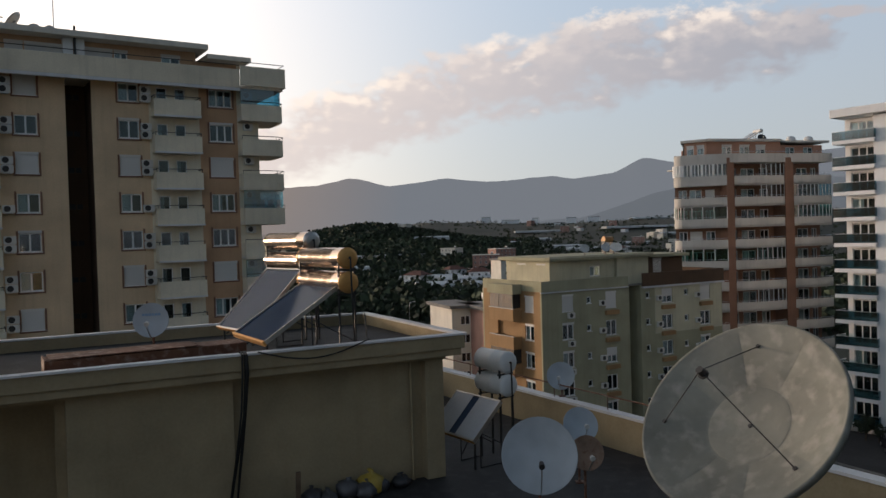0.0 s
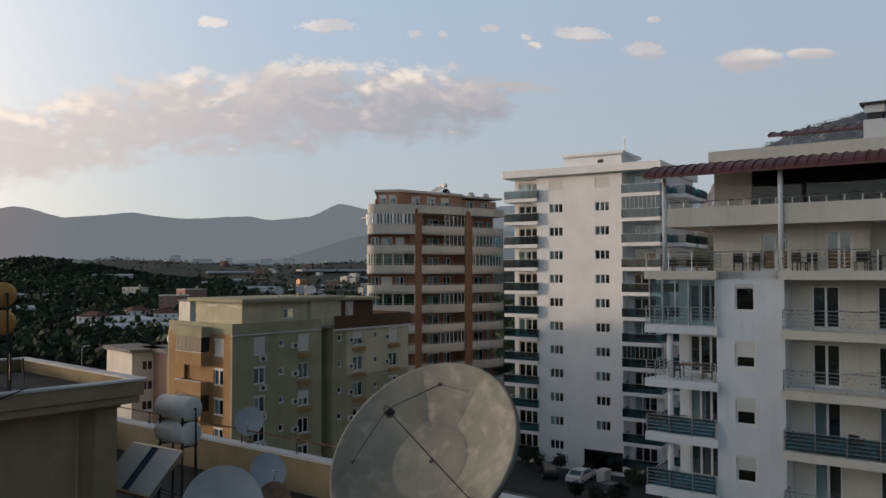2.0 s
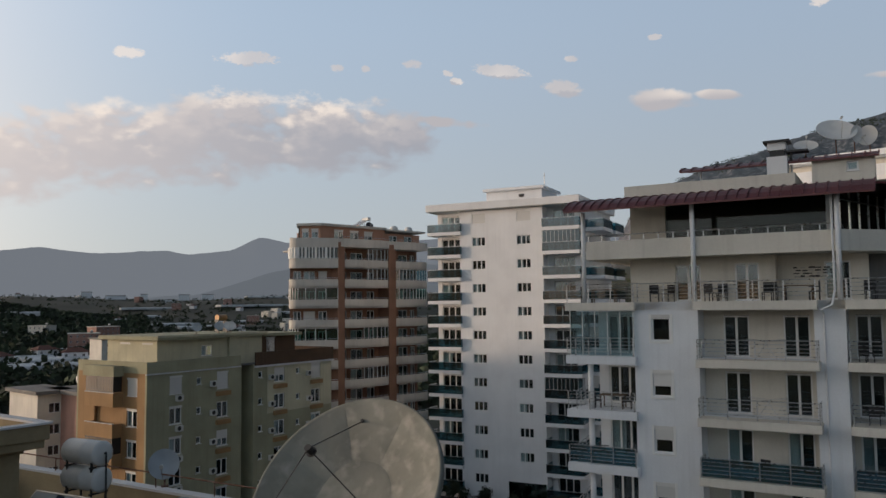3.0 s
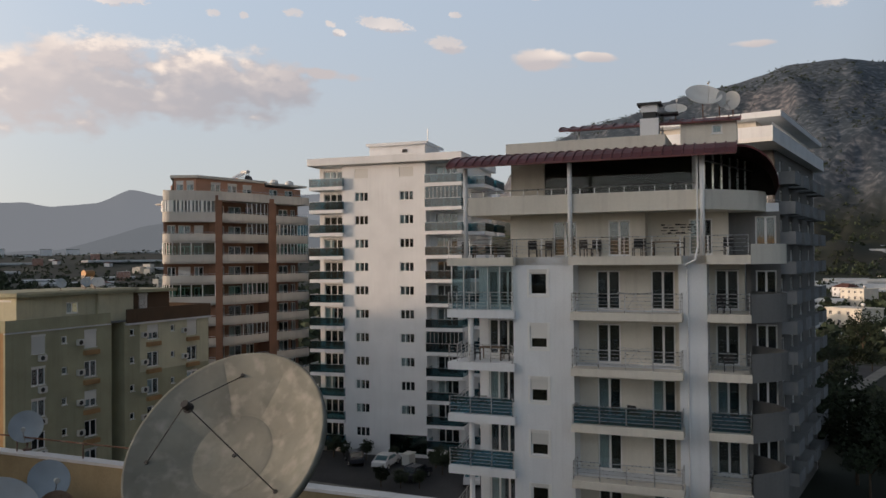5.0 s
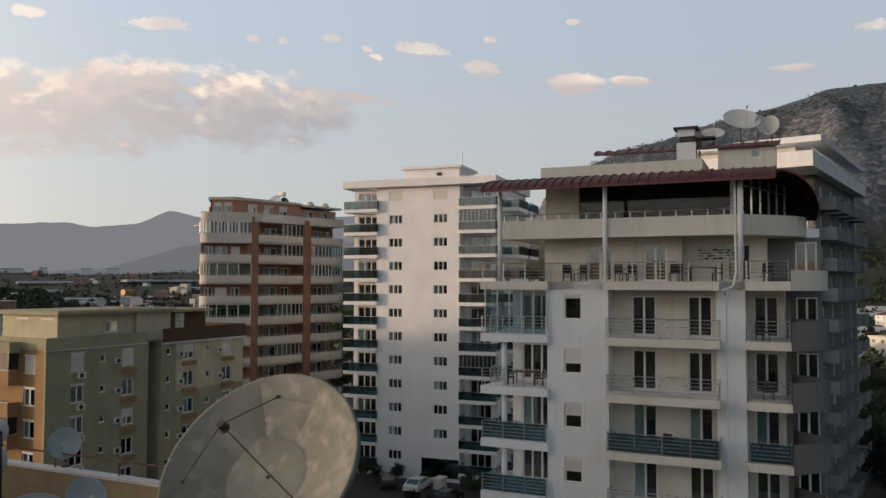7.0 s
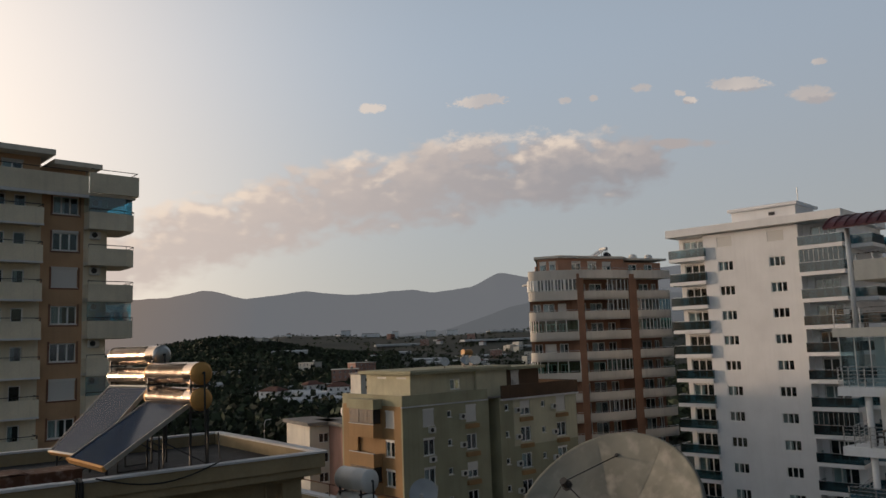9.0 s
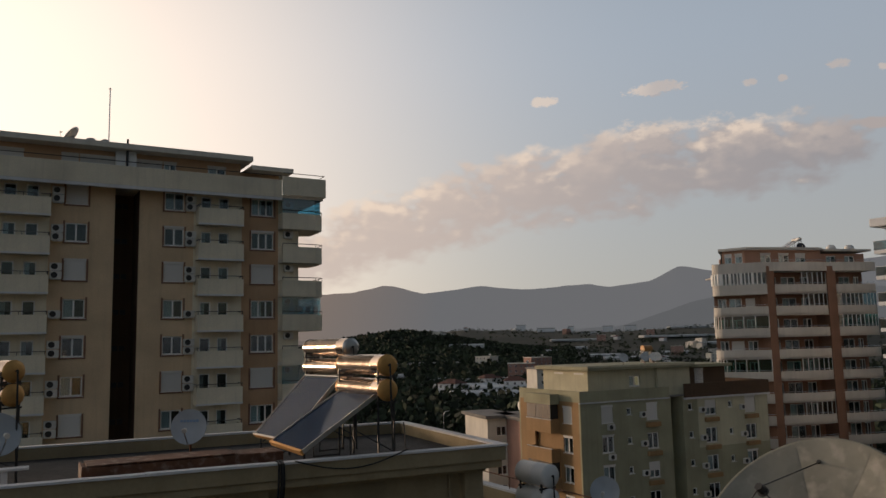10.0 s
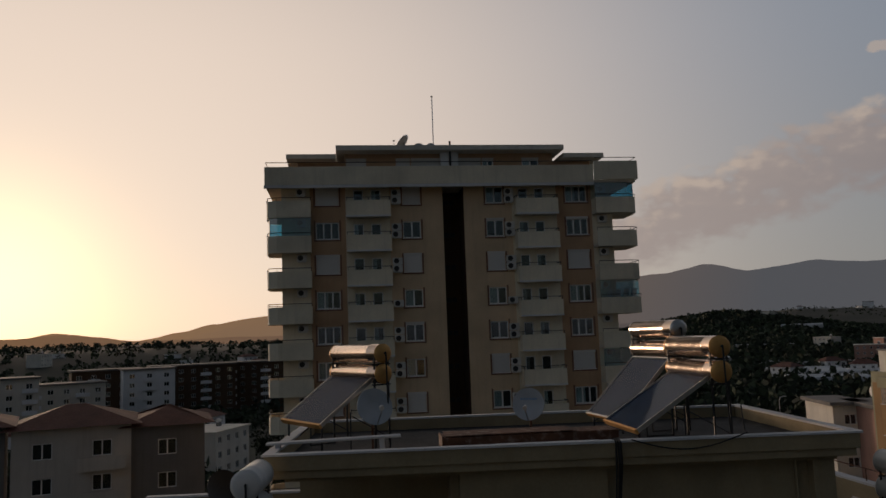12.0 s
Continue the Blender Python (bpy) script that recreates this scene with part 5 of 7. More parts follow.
    part("interior", Geo().box(-2.1, 5.0, 1.7, 13.8, f, 28.5).box(5.2, 9.1, 2.7, 13.8, f, 28.5), M["dark"], b)
    french_door(b, 0.78, f, 1.35, 1.3, curtain=False, h=1.97)
    french_door(b, 3.8, f, 1.2, 1.3, curtain=False, h=1.97)
    french_door(b, 8.0, f, 1.2, 2.3, h=1.97)
    # upper terrace: parapet band, rail, columns, glazed back wall
    z = 28.55
    part("terrace_slab", Geo().box(-4.3, 8.35, -0.35, 12, z, z + 0.15), M["warmwhite"], b)
    part("terrace_parapet", Geo().box(-4.35, 8.4, -0.5, -0.36, z - 0.05, z + 0.98).box(8.26, 8.4, -0.36, 3.2, z - 0.05, z + 0.98).box(-4.35, -4.2, -0.36, 9, z - 0.05, z + 0.98), M["warmwhite"], b, bevel=0.02)
    arc = [(8.404 + 2.9 * math.sin(math.pi * k / 12), -0.36 + 7.6 * k / 12) for k in range(13)]
    part("terrace_slab", Geo().prism(arc, z - 0.05, z + 0.98), M["warmwhite"], b, "rounded end of the terrace parapet")
    r = Geo().tube((-4.3, -0.43, z + 1.3), (8.35, -0.43, z + 1.3), 0.035, 6).tube((8.35, -0.43, z + 1.3), (8.35, 3.2, z + 1.3), 0.035, 6)
    for k in range(17):
        r.box(-4.25 + 0.78 * k, -4.2 + 0.78 * k, -0.45, -0.4, z + 0.98, z + 1.3)
    part("rail", r, M["steel"], b)
    for x, y in ((-4.55, -0.35), (1.5, -0.62), (8.25, -0.62)):
        part("column", Geo().tube((x, y, 26.15), (x, y, 31.2), 0.125, 14), M["white"], b, smooth=True)
    part("wall", Geo().wall(-2.6, -0.6, z + 0.15, 31.9, y=2.2), M["warmwhite"], b)
    part("terrace_glazing", Geo().box(-0.6, 7.6, 2.3, 2.34, z + 0.15, 31.9), M["roomglass"], b)
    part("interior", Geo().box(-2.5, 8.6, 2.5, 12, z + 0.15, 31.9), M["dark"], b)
    part("wall", Geo().box(7.6, 7.9, 2.2, 2.5, z + 0.15, 31.9), M["grey"], b)
    # slanting glazed flank of the terrace room
    fl = pose(8.3, 0.4, 0, 0, 0, 71)
    gb = Geo()
    for k in range(8):
        gb.box(1.2 * k, 1.2 * k + 0.07, -0.05, 0.05, z + 1.0, 31.6)
    gb.box(0, 8.47, -0.06, 0.06, z + 0.98, z + 1.06).box(0, 8.47, -0.06, 0.06, z + 2.5, z + 2.56)
    part("glazing_frame", gb, M["steel"], b, at=fl)
    part("terrace_glazing", Geo().box(0.07, 8.4, -0.01, 0.01, z + 1.06, 31.6), M["roomglass"], b, at=fl)
    part("interior", Geo().prism([(8.65, 2.5), (8.9, 2.5), (10.75, 8.2), (10.75, 12), (8.65, 12)], z + 0.15, 31.7), M["dark"], b)
    part("drainpipe", Geo().path([(8.02, -0.7, 31.2), (8.02, -0.72, 26.6), (7.9, -1.2, 25.9), (7.45, -1.2, 25.7), (7.45, -0.06, 25.5), (7.45, -0.06, 0)], 0.05, 8), M["white"], b)

    def shell(x0, x1, prof, name="sheet_roof", rib=0.5):
        """A bent sheet roof: prof lists (y, z) from the eave upward; raised seams run up the slope."""
        g = Geo()
        k = len(prof)
        vs = [(x, y, zz + o) for x in (x0, x1) for o in (0.0, 0.09) for y, zz in prof]
        fs = []
        for i in range(k - 1):
            fs += [(k + i, k + i + 1, 3 * k + i + 1, 3 * k + i), (i, i + 1, 2 * k + i + 1, 2 * k + i), (i, i + 1, k + i + 1, k + i), (2 * k + i, 2 * k + i + 1, 3 * k + i + 1, 3 * k + i)]
        fs.append((0, k, 3 * k, 2 * k))
        g.add(vs, fs)
        ob = part(name, g, M["redmetal"], b, "dark red curved sheet-metal roof")
        s = Geo()
        n = int((x1 - x0) / rib)
        for j in range(n + 1):
            x = x0 + (x1 - x0) * j / n
            for (ya, za), (yb, zb) in zip(prof, prof[1:]):
                s.add([(x - 0.03, ya, za + 0.09), (x + 0.03, ya, za + 0.09), (x + 0.03, yb, zb + 0.09), (x - 0.03, yb, zb + 0.09), (x - 0.03, ya, za + 0.16), (x + 0.03, ya, za + 0.16), (x + 0.03, yb, zb + 0.16), (x - 0.03, yb, zb + 0.16)],
                      [(4, 5, 6, 7), (0, 3, 7, 4), (1, 5, 6, 2), (0, 4, 5, 1)])
        part("standing_seams", s, M["redmetal"], ob)

    shell(-5.3, 9.9, [(-1.45, 31.12), (-1.0, 31.42), (-0.4, 31.68), (0.4, 31.86), (1.4, 31.95)])
    flank = [(9.9 + 2.0 * math.sin(k * math.pi / 16), 31.85 - 2.2 * (1 - math.cos(k * math.pi / 16))) for k in range(9)]
    fg = Geo().add([(x, y, zz) for y in (1.4, 11.0) for x, zz in flank] + [(x, y, zz + 0.1) for y in (1.4, 11.0) for x, zz in flank],
                   [(i, i + 1, 10 + i, 9 + i) for i in range(8)] + [(18 + i, 19 + i, 28 + i, 27 + i) for i in range(8)] + [(i, i + 1, 19 + i, 18 + i) for i in range(8)] + [(9 + i, 10 + i, 28 + i, 27 + i) for i in range(8)])
    part("sheet_roof", fg, M["redmetal"], b, "roof bending down over the flank terrace", smooth=True)
    # added sheet: the shade below the bent roof, put in as near-black colour
    part("roof_end_panel", Geo().add([(x, 7.0, zz - 0.02) for x, zz in flank] + [(9.9, 7.0, flank[-1][1])], [tuple(range(10))]), M["dark"], b, "near-black sheet standing in for shade under the curved roof")
    part("roof_parapet", Geo().box(-2.7, 6.3, 1.5, 1.75, 31.95, 32.75).box(6.05, 6.3, 1.75, 8, 31.95, 32.75), M["warmwhite"], b, bevel=0.03)
    part("roof_deck", Geo().box(-2.7, 10, 1.75, 12, 31.8, 31.97), M["roofgrey"], b)
    part("stair_house", Geo().box(7.0, 9.9, 2.75, 6.5, 31.97, 33.55).wall(7.0, 9.9, 31.97, 33.55, [(8.625, 9.175, 32.75, 33.25)], y=2.5), M["warmwhite"], b)
    window(b, 8.9, 32.75, 0.55, 0.5, y=2.5, bars=0, curtain=False)
    shell(0.3, 10.1, [(2.2, 33.35), (2.8, 33.58), (3.6, 33.72), (5.0, 33.78)], rib=0.6)
    for x in (1.3, 6.0):
        part("post", Geo().tube((x, 3.0, 32.0), (x, 3.0, 33.4), 0.06, 8), M["grey"], b)
    ch = part("chimney", Geo().box(4.9, 5.9, 2.0, 2.9, 32.0, 33.75), M["white"], b)
    part("flue", Geo().box(5.05, 5.75, 2.1, 2.8, 33.75, 34.1), M["black"], ch)
    part("chimney_cap", Geo().box(4.75, 6.05, 1.9, 3.0, 34.5, 34.62), M["black"], ch)
    part("flue", Geo().box(4.95, 5.85, 2.05, 2.85, 34.1, 34.5), M["white"], ch)
    part("flue_hood", Geo().box(5.8, 6.9, 2.2, 3.0, 33.95, 34.05).box(6.0, 6.1, 2.4, 2.8, 33.6, 33.95), M["black"], ch)
    return m


GREY = grey_house()


# ---- white block behind it ----
def back_block():
    m = pose(70.5, 40.3, 0, 0, 0, -69)
    b = thing("apartment_block", m, "white apartment block with a deep flat roof and stepped balconies", "apartment building")
    P, TOP = 2.95, 33.5
    floors = [TOP - P * i for i in range(11)]
    # front recess and flank walls coloured dark to hold their shade
    part("wall", Geo().wall(-14, -1.5, 0, 36.5, [(x - 0.8, x + 0.8, f + 0.05, f + 2.2) for x in (-5.5, -3) for f in floors]), M["taupe_and_shade"], b)
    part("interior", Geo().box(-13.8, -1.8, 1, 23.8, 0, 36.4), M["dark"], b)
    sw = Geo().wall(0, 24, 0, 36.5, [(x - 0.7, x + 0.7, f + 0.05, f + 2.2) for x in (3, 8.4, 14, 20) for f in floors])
    part("wall", sw, M["taupe_and_shade"], b, at=pose(-1.5, 0, 0, 0, 0, 90))
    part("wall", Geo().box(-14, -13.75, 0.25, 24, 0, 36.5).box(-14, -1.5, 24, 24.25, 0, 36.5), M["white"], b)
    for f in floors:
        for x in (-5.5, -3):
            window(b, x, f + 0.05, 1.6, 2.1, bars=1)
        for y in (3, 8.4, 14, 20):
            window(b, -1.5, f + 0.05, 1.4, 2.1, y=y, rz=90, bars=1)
            # flank balconies take the shaded grey, front ones the pale grey
            bal = part("balcony", Geo().box(-1.5, 0.1, y - 1.7, y + 1.7, f - 0.3, f), M["shadegrey"], b)
            part("parapet", Geo().strip([(-1.5, y - 1.7), (0.1, y - 1.7)], 0.12, f, f + 0.95).box(-0.02, 0.1, y - 1.58, y + 1.7, f, f + 0.95), M["shadegrey"], bal)
        arc = [(-6.8 + 5.6 * k / 10, -1.7 * math.sin(math.pi * k / 10) - 0.05) for k in range(11)]
        bal = part("balcony", Geo().prism([(arc[0][0], 0), *arc, (arc[-1][0], 0)], f - 0.35, f), M["grey"], b)
        part("parapet", Geo().strip(arc, 0.12, f, f + 0.75), M["grey"], bal)
        part("rail", Geo().path([(x, y + 0.06, f + 1.0) for x, y in arc], 0.03, 5), M["steel"], bal)
    part("terrace", Geo().box(-14.5, -0.45, -6.4, 25.2, 36.5, 36.9), M["white"], b)
    part("terrace_parapet", Geo().box(-14.5, -0.45, -6.4, -6.25, 36.9, 37.9).box(-0.6, -0.45, -6.25, 25.2, 36.9, 37.9), M["grey"], b)
    r = Geo()
    for k in range(34):
        r.box(-0.55, -0.5, -6.2 + k * 0.92, -6.14 + k * 0.92, 37.9, 38.2)
    part("rail", r.tube((-0.53, -6.2, 38.2), (-0.53, 25, 38.2), 0.03, 5), M["steel"], b)
    part("wall", Geo().box(-13, -3.2, 0.2, 24, 36.9, 39.5), M["warmwhite"], b)
    for y in (3, 9, 16):
        window(b, -3.17, 37.1, 1.6, 2.0, y=y, rz=90, bars=1)
    part("roof", Geo().box(-14, -0.6, -1.4, 25.2, 39.5, 40.1), M["grey"], b, bevel=0.05)
    return m


BACK = back_block()


# ---- balcony furniture on the grey house ----
def make_chair():
    c = thing("balcony_chair", Matrix(), "dark woven garden chair on a balcony", "chair", "balcony chairs")
    part("seat", Geo().box(-0.25, 0.25, -0.25, 0.25, 0.40, 0.46), M["black"], c)
    part("backrest", Geo().box(-0.25, 0.25, 0.21, 0.26, 0.46, 0.92), M["black"], c)
    for x in (-0.22, 0.22):
        for y in (-0.22, 0.22):
            part("leg", Geo().box(x - 0.02, x + 0.02, y - 0.02, y + 0.02, 0, 0.40), M["black"], c)
        part("armrest", Geo().box(x - 0.03, x + 0.03, -0.24, 0.22, 0.64, 0.68), M["black"], c)
    return c


def make_table(w=1.4):
    t = thing("balcony_table", Matrix(), "dark wooden garden table on a balcony", "table", "balcony tables")
    part("tabletop", Geo().box(-w / 2, w / 2, -0.4, 0.4, 0.70, 0.74), M["wood"], t)
    for x in (-w / 2 + 0.08, w / 2 - 0.08):
        for y in (-0.32, 0.32):
            part("leg", Geo().box(x - 0.03, x + 0.03, y - 0.03, y + 0.03, 0, 0.70), M["wood"], t)
    return t


CH, TB = make_chair(), make_table()
seats = [(-0.9, 0.6, 26.15, 20), (-0.2, 0.8, 26.15, -30), (2.1, 0.5, 26.15, 160), (2.6, 0.9, 26.15, 0), (4.9, 0.4, 26.15, 200), (5.6, -0.2, 26.15, 90), (7.1, -0.2, 26.15, -90), (-4.9, 0.9, 26.15, 90), (-2.8, 1.0, 26.15, -60), (-4.3, 1.6, 17.3, 100), (-4.4, 0.6, 20.25, 60), (-2.6, 0.7, 20.25, -80), (9.2, -0.1, 23.2, 40), (9.4, 0.2, 20.25, 0), (4.6, 0.4, 17.3, 160), (9.5, 0.0, 26.15, 10)]
for i, (x, y, z, r) in enumerate(seats):
    mm = GREY @ pose(x, y, z + 0.005, 0, 0, r)
    if i:
        copy_thing(CH, mm)
    else:
        CH.matrix_world = mm
for i, (x, y, z, r) in enumerate(((6.4, -0.1, 26.15, 0), (-3.9, 1.1, 26.15, 10), (-3.5, 1.0, 20.25, 0), (6.3, -0.3, 17.3, 0))):
    mm = GREY @ pose(x, y, z + 0.005, 0, 0, r)
    if i:
        copy_thing(TB, mm)
    else:
        TB.matrix_world = mm
for z in (23.2, 20.25):
    d = thing("drying_rack", GREY @ pose(4.7, 0.5, z + 0.005, 0, 0, 5), "folding wire drying rack on a balcony", "drying rack", "drying racks")
    part("legs", Geo().path([(-0.5, -0.25, 0), (0.1, 0.25, 0.9)], 0.014).path([(0.5, -0.25, 0), (-0.1, 0.25, 0.9)], 0.014).path([(-0.5, 0.25, 0), (0.1, -0.25, 0.9)], 0.014), M["steel"], d)
    part("wires", Geo().path([(-0.9, -0.25, 1.0), (-0.05, -0.25, 0.88), (0.9, -0.25, 1.0), (0.9, 0.25, 1.0), (0.05, 0.25, 0.88), (-0.9, 0.25, 1.0), (-0.9, -0.25, 1.0)], 0.012), M["steel"], d)
pc = thing("wall_sign", GREY @ pose(7.0, 2.26, 27.35), "dark slatted wall hanging beside the terrace doors", "wall hanging")
rnd = random.Random(12)
for k in range(4):
    for q in range(6):
        a = -1.0 + 0.34 * q + rnd.uniform(-0.06, 0.06)
        part("slat", Geo().box(a, a + rnd.uniform(0.14, 0.3), -0.03, 0.03, 0.15 * k + rnd.uniform(0, 0.04), 0.15 * k + rnd.uniform(0.06, 0.1)), M["black" if (k + q) % 4 else "alu"], pc)
part("backing", Geo().box(-1.02, 1.02, 0.032, 0.04, 0.0, 0.02), M["black"], pc)
# washing on the tan tower's corner balcony
lz = thing("laundry", TAN @ Matrix.Translation((2.4, -0.6, 36.2 - 2.84 * 3)), "white washing hung on a corner balcony", "laundry")
part("line", Geo().tube((-1.5, 0, 1.75), (1.6, 0, 1.75), 0.01, 5), M["steel"], lz)
for k in range(4):
    part("cloth", Geo().box(-1.2 + 0.7 * k, -0.75 + 0.7 * k, -0.012, 0.012, 0.95 + 0.12 * (k % 3), 1.76), M["shutter"], lz)


# ---- own building: roof deck, parapet, roof house ----
SL = pose(-0.05, 18.1, 0, 0, 0, 28)


def own_building():
    b = thing("roof_house", SL, "yellow rendered roof house with a stepped overhanging fascia", "building", kind="structure")
    L, D, T = -13.3, 6.8, 23.65
    ring = lambda e, z0, z1, th: (Geo().box(L + e, -e, e, e + th, z0, z1).box(L + e, -e, D - e - th, D - e, z0, z1).box(L + e, L + e + th, e + th, D - e - th, z0, z1).box(-e - th, -e, e + th, D - e - th, z0, z1))
    part("fascia_upper", ring(0.03, 23.27, T - 0.055, 0.2), M["yellow"], b, bevel=0.012)
    part("fascia_lower", ring(0.10, 23.09, 23.265, 0.3), M["yellow"], b, bevel=0.012)
    # coping slabs of uneven length along each edge
    rnd = random.Random(4)
    for x0, x1, y0, y1, along in ((L - 0.02, 0.02, -0.02, 0.24, 0), (L - 0.02, 0.02, D - 0.24, D + 0.02, 0), (L - 0.02, L + 0.24, 0.25, D - 0.25, 1), (-0.24, 0.02, 0.25, D - 0.25, 1)):
        a, end = (x0, x1) if along == 0 else (y0, y1)
        while a < end - 0.05:
            c = min(end, a + rnd.uniform(1.5, 2.4))
            dz = rnd.uniform(-0.006, 0.006)
            g = Geo().box(a, c - 0.006, y0, y1, T - 0.05, T + dz) if along == 0 else Geo().box(x0, x1, a, c - 0.006, T - 0.05, T + dz)
            part("coping_slab", g, M["coping"], b)
            a = c
    part("roof_deck", Geo().box(L + 0.2, -0.2, 0.2, D - 0.2, 23.1, 23.3), M["bitumen"], b)
    part("soffit", Geo().box(L + 0.4, -0.4, 0.4, D - 0.4, 22.98, 23.085), M["yellow"], b)
    part("wall", Geo().box(-5.65, -0.95, 0.72, 0.95, 20, 22.98), M["yellow"], b)
    part("wall_panel", Geo().box(-9.0, -5.65, 0.5, 0.95, 20, 22.98), M["yellow"], b, bevel=0.01)
    part("wall", Geo().box(-13.0, -9.0, 3.2, 3.4, 20, 22.98).box(-9.2, -9.0, 0.95, 3.2, 20, 22.98), M["yellow"], b)
    part("wall", Geo().box(-13.0, -12.75, 3.4, 6.4, 20, 22.98).box(-13.0, -0.45, 6.4, 6.6, 20, 22.98).box(-0.65, -0.45, 0.95, 6.4, 20, 22.98), M["yellow"], b)
    part("corner_pier", Geo().box(-0.95, -0.45, 0.45, 0.95, 20, 22.98), M["yellow"], b, bevel=0.015)
    part("downpipe", Geo().tube((-1.25, 0.66, 20), (-1.25, 0.66, 22.98), 0.04, 8), M["yellow"], b)
    # lower flat roof and its parapet
    r = thing("roof_terrace", SL, "dark bitumen flat roof with a yellow parapet and white coping", "roof", kind="structure")
    part("deck", Geo().prism([(-19, -10.2), (5.4, -10.2), (3.9, 10), (-19, 10)], 19.8, 20.0), M["bitumen"], r)
    part("parapet", Geo().prism([(5.45, -10.2), (5.68, -10.2), (4.13, 10.2), (3.9, 10.2)], 0, 20.93), M["yellow"], r)
    part("parapet", Geo().prism([(-19.2, 10.0), (3.9, 10.0), (3.9, 10.2), (-19.2, 10.2)], 0, 20.93), M["yellow"], r)
    part("parapet", Geo().prism([(-19.2, -10.2), (-19.0, -10.2), (-19.0, 10.0), (-19.2, 10.0)], 0, 20.93), M["yellow"], r)
    part("parapet", Geo().prism([(2.0, -10.42), (5.68, -10.42), (5.68, -10.2), (2.0, -10.2)], 0, 20.93), M["yellow"], r)
    k = 10
    for i in range(k):
        a, c = -10.4 + 20.6 * i / k, -10.4 + 20.6 * (i + 1) / k - 0.008
        xa, xc = 5.565 - 1.55 * (a + 10.2) / 20.4, 5.565 - 1.55 * (c + 10.2) / 20.4
        part("coping_slab", Geo().prism([(xa - 0.17, a), (xa + 0.17, a), (xc + 0.17, c), (xc - 0.17, c)], 20.93, 21.0 + 0.004 * (i % 3)), M["coping"], r)
    part("coping_slab", Geo().box(-19.3, 3.85, 9.95, 10.25, 20.93, 21.0), M["coping"], r)
    rail = part("pipe_rail", Geo().tube((5.12, -4.3, 21.4), (4.015, 10.1, 21.4), 0.022, 8), M["rust"], r, "thin rusty pipe rail")
    for i in range(7):
        y = -4.2 + 2.35 * i
        x = 5.565 - 1.55 * (y + 10.2) / 20.4
        part("rail_post", Geo().tube((x, y, 21.0), (x, y, 21.4), 0.018, 6), M["rust"], rail)
    # the storey that carries the viewer
    v = thing("upper_terrace", SL, "plain yellow upper storey with a terrace floor", "building", kind="structure")
    part("wall", Geo().box(-12.5, -6.6, -30, -16.2, 0, 24.45), M["yellow"], v)
    part("floor", Geo().box(-12.5, -6.6, -30, -16.2, 24.45, 24.5), M["concrete"], v)
    part("wall", Geo().box(-19.2, 3.9, -10.1, 9.9, 0.0, 19.75), M["yellow"], v)


own_building()


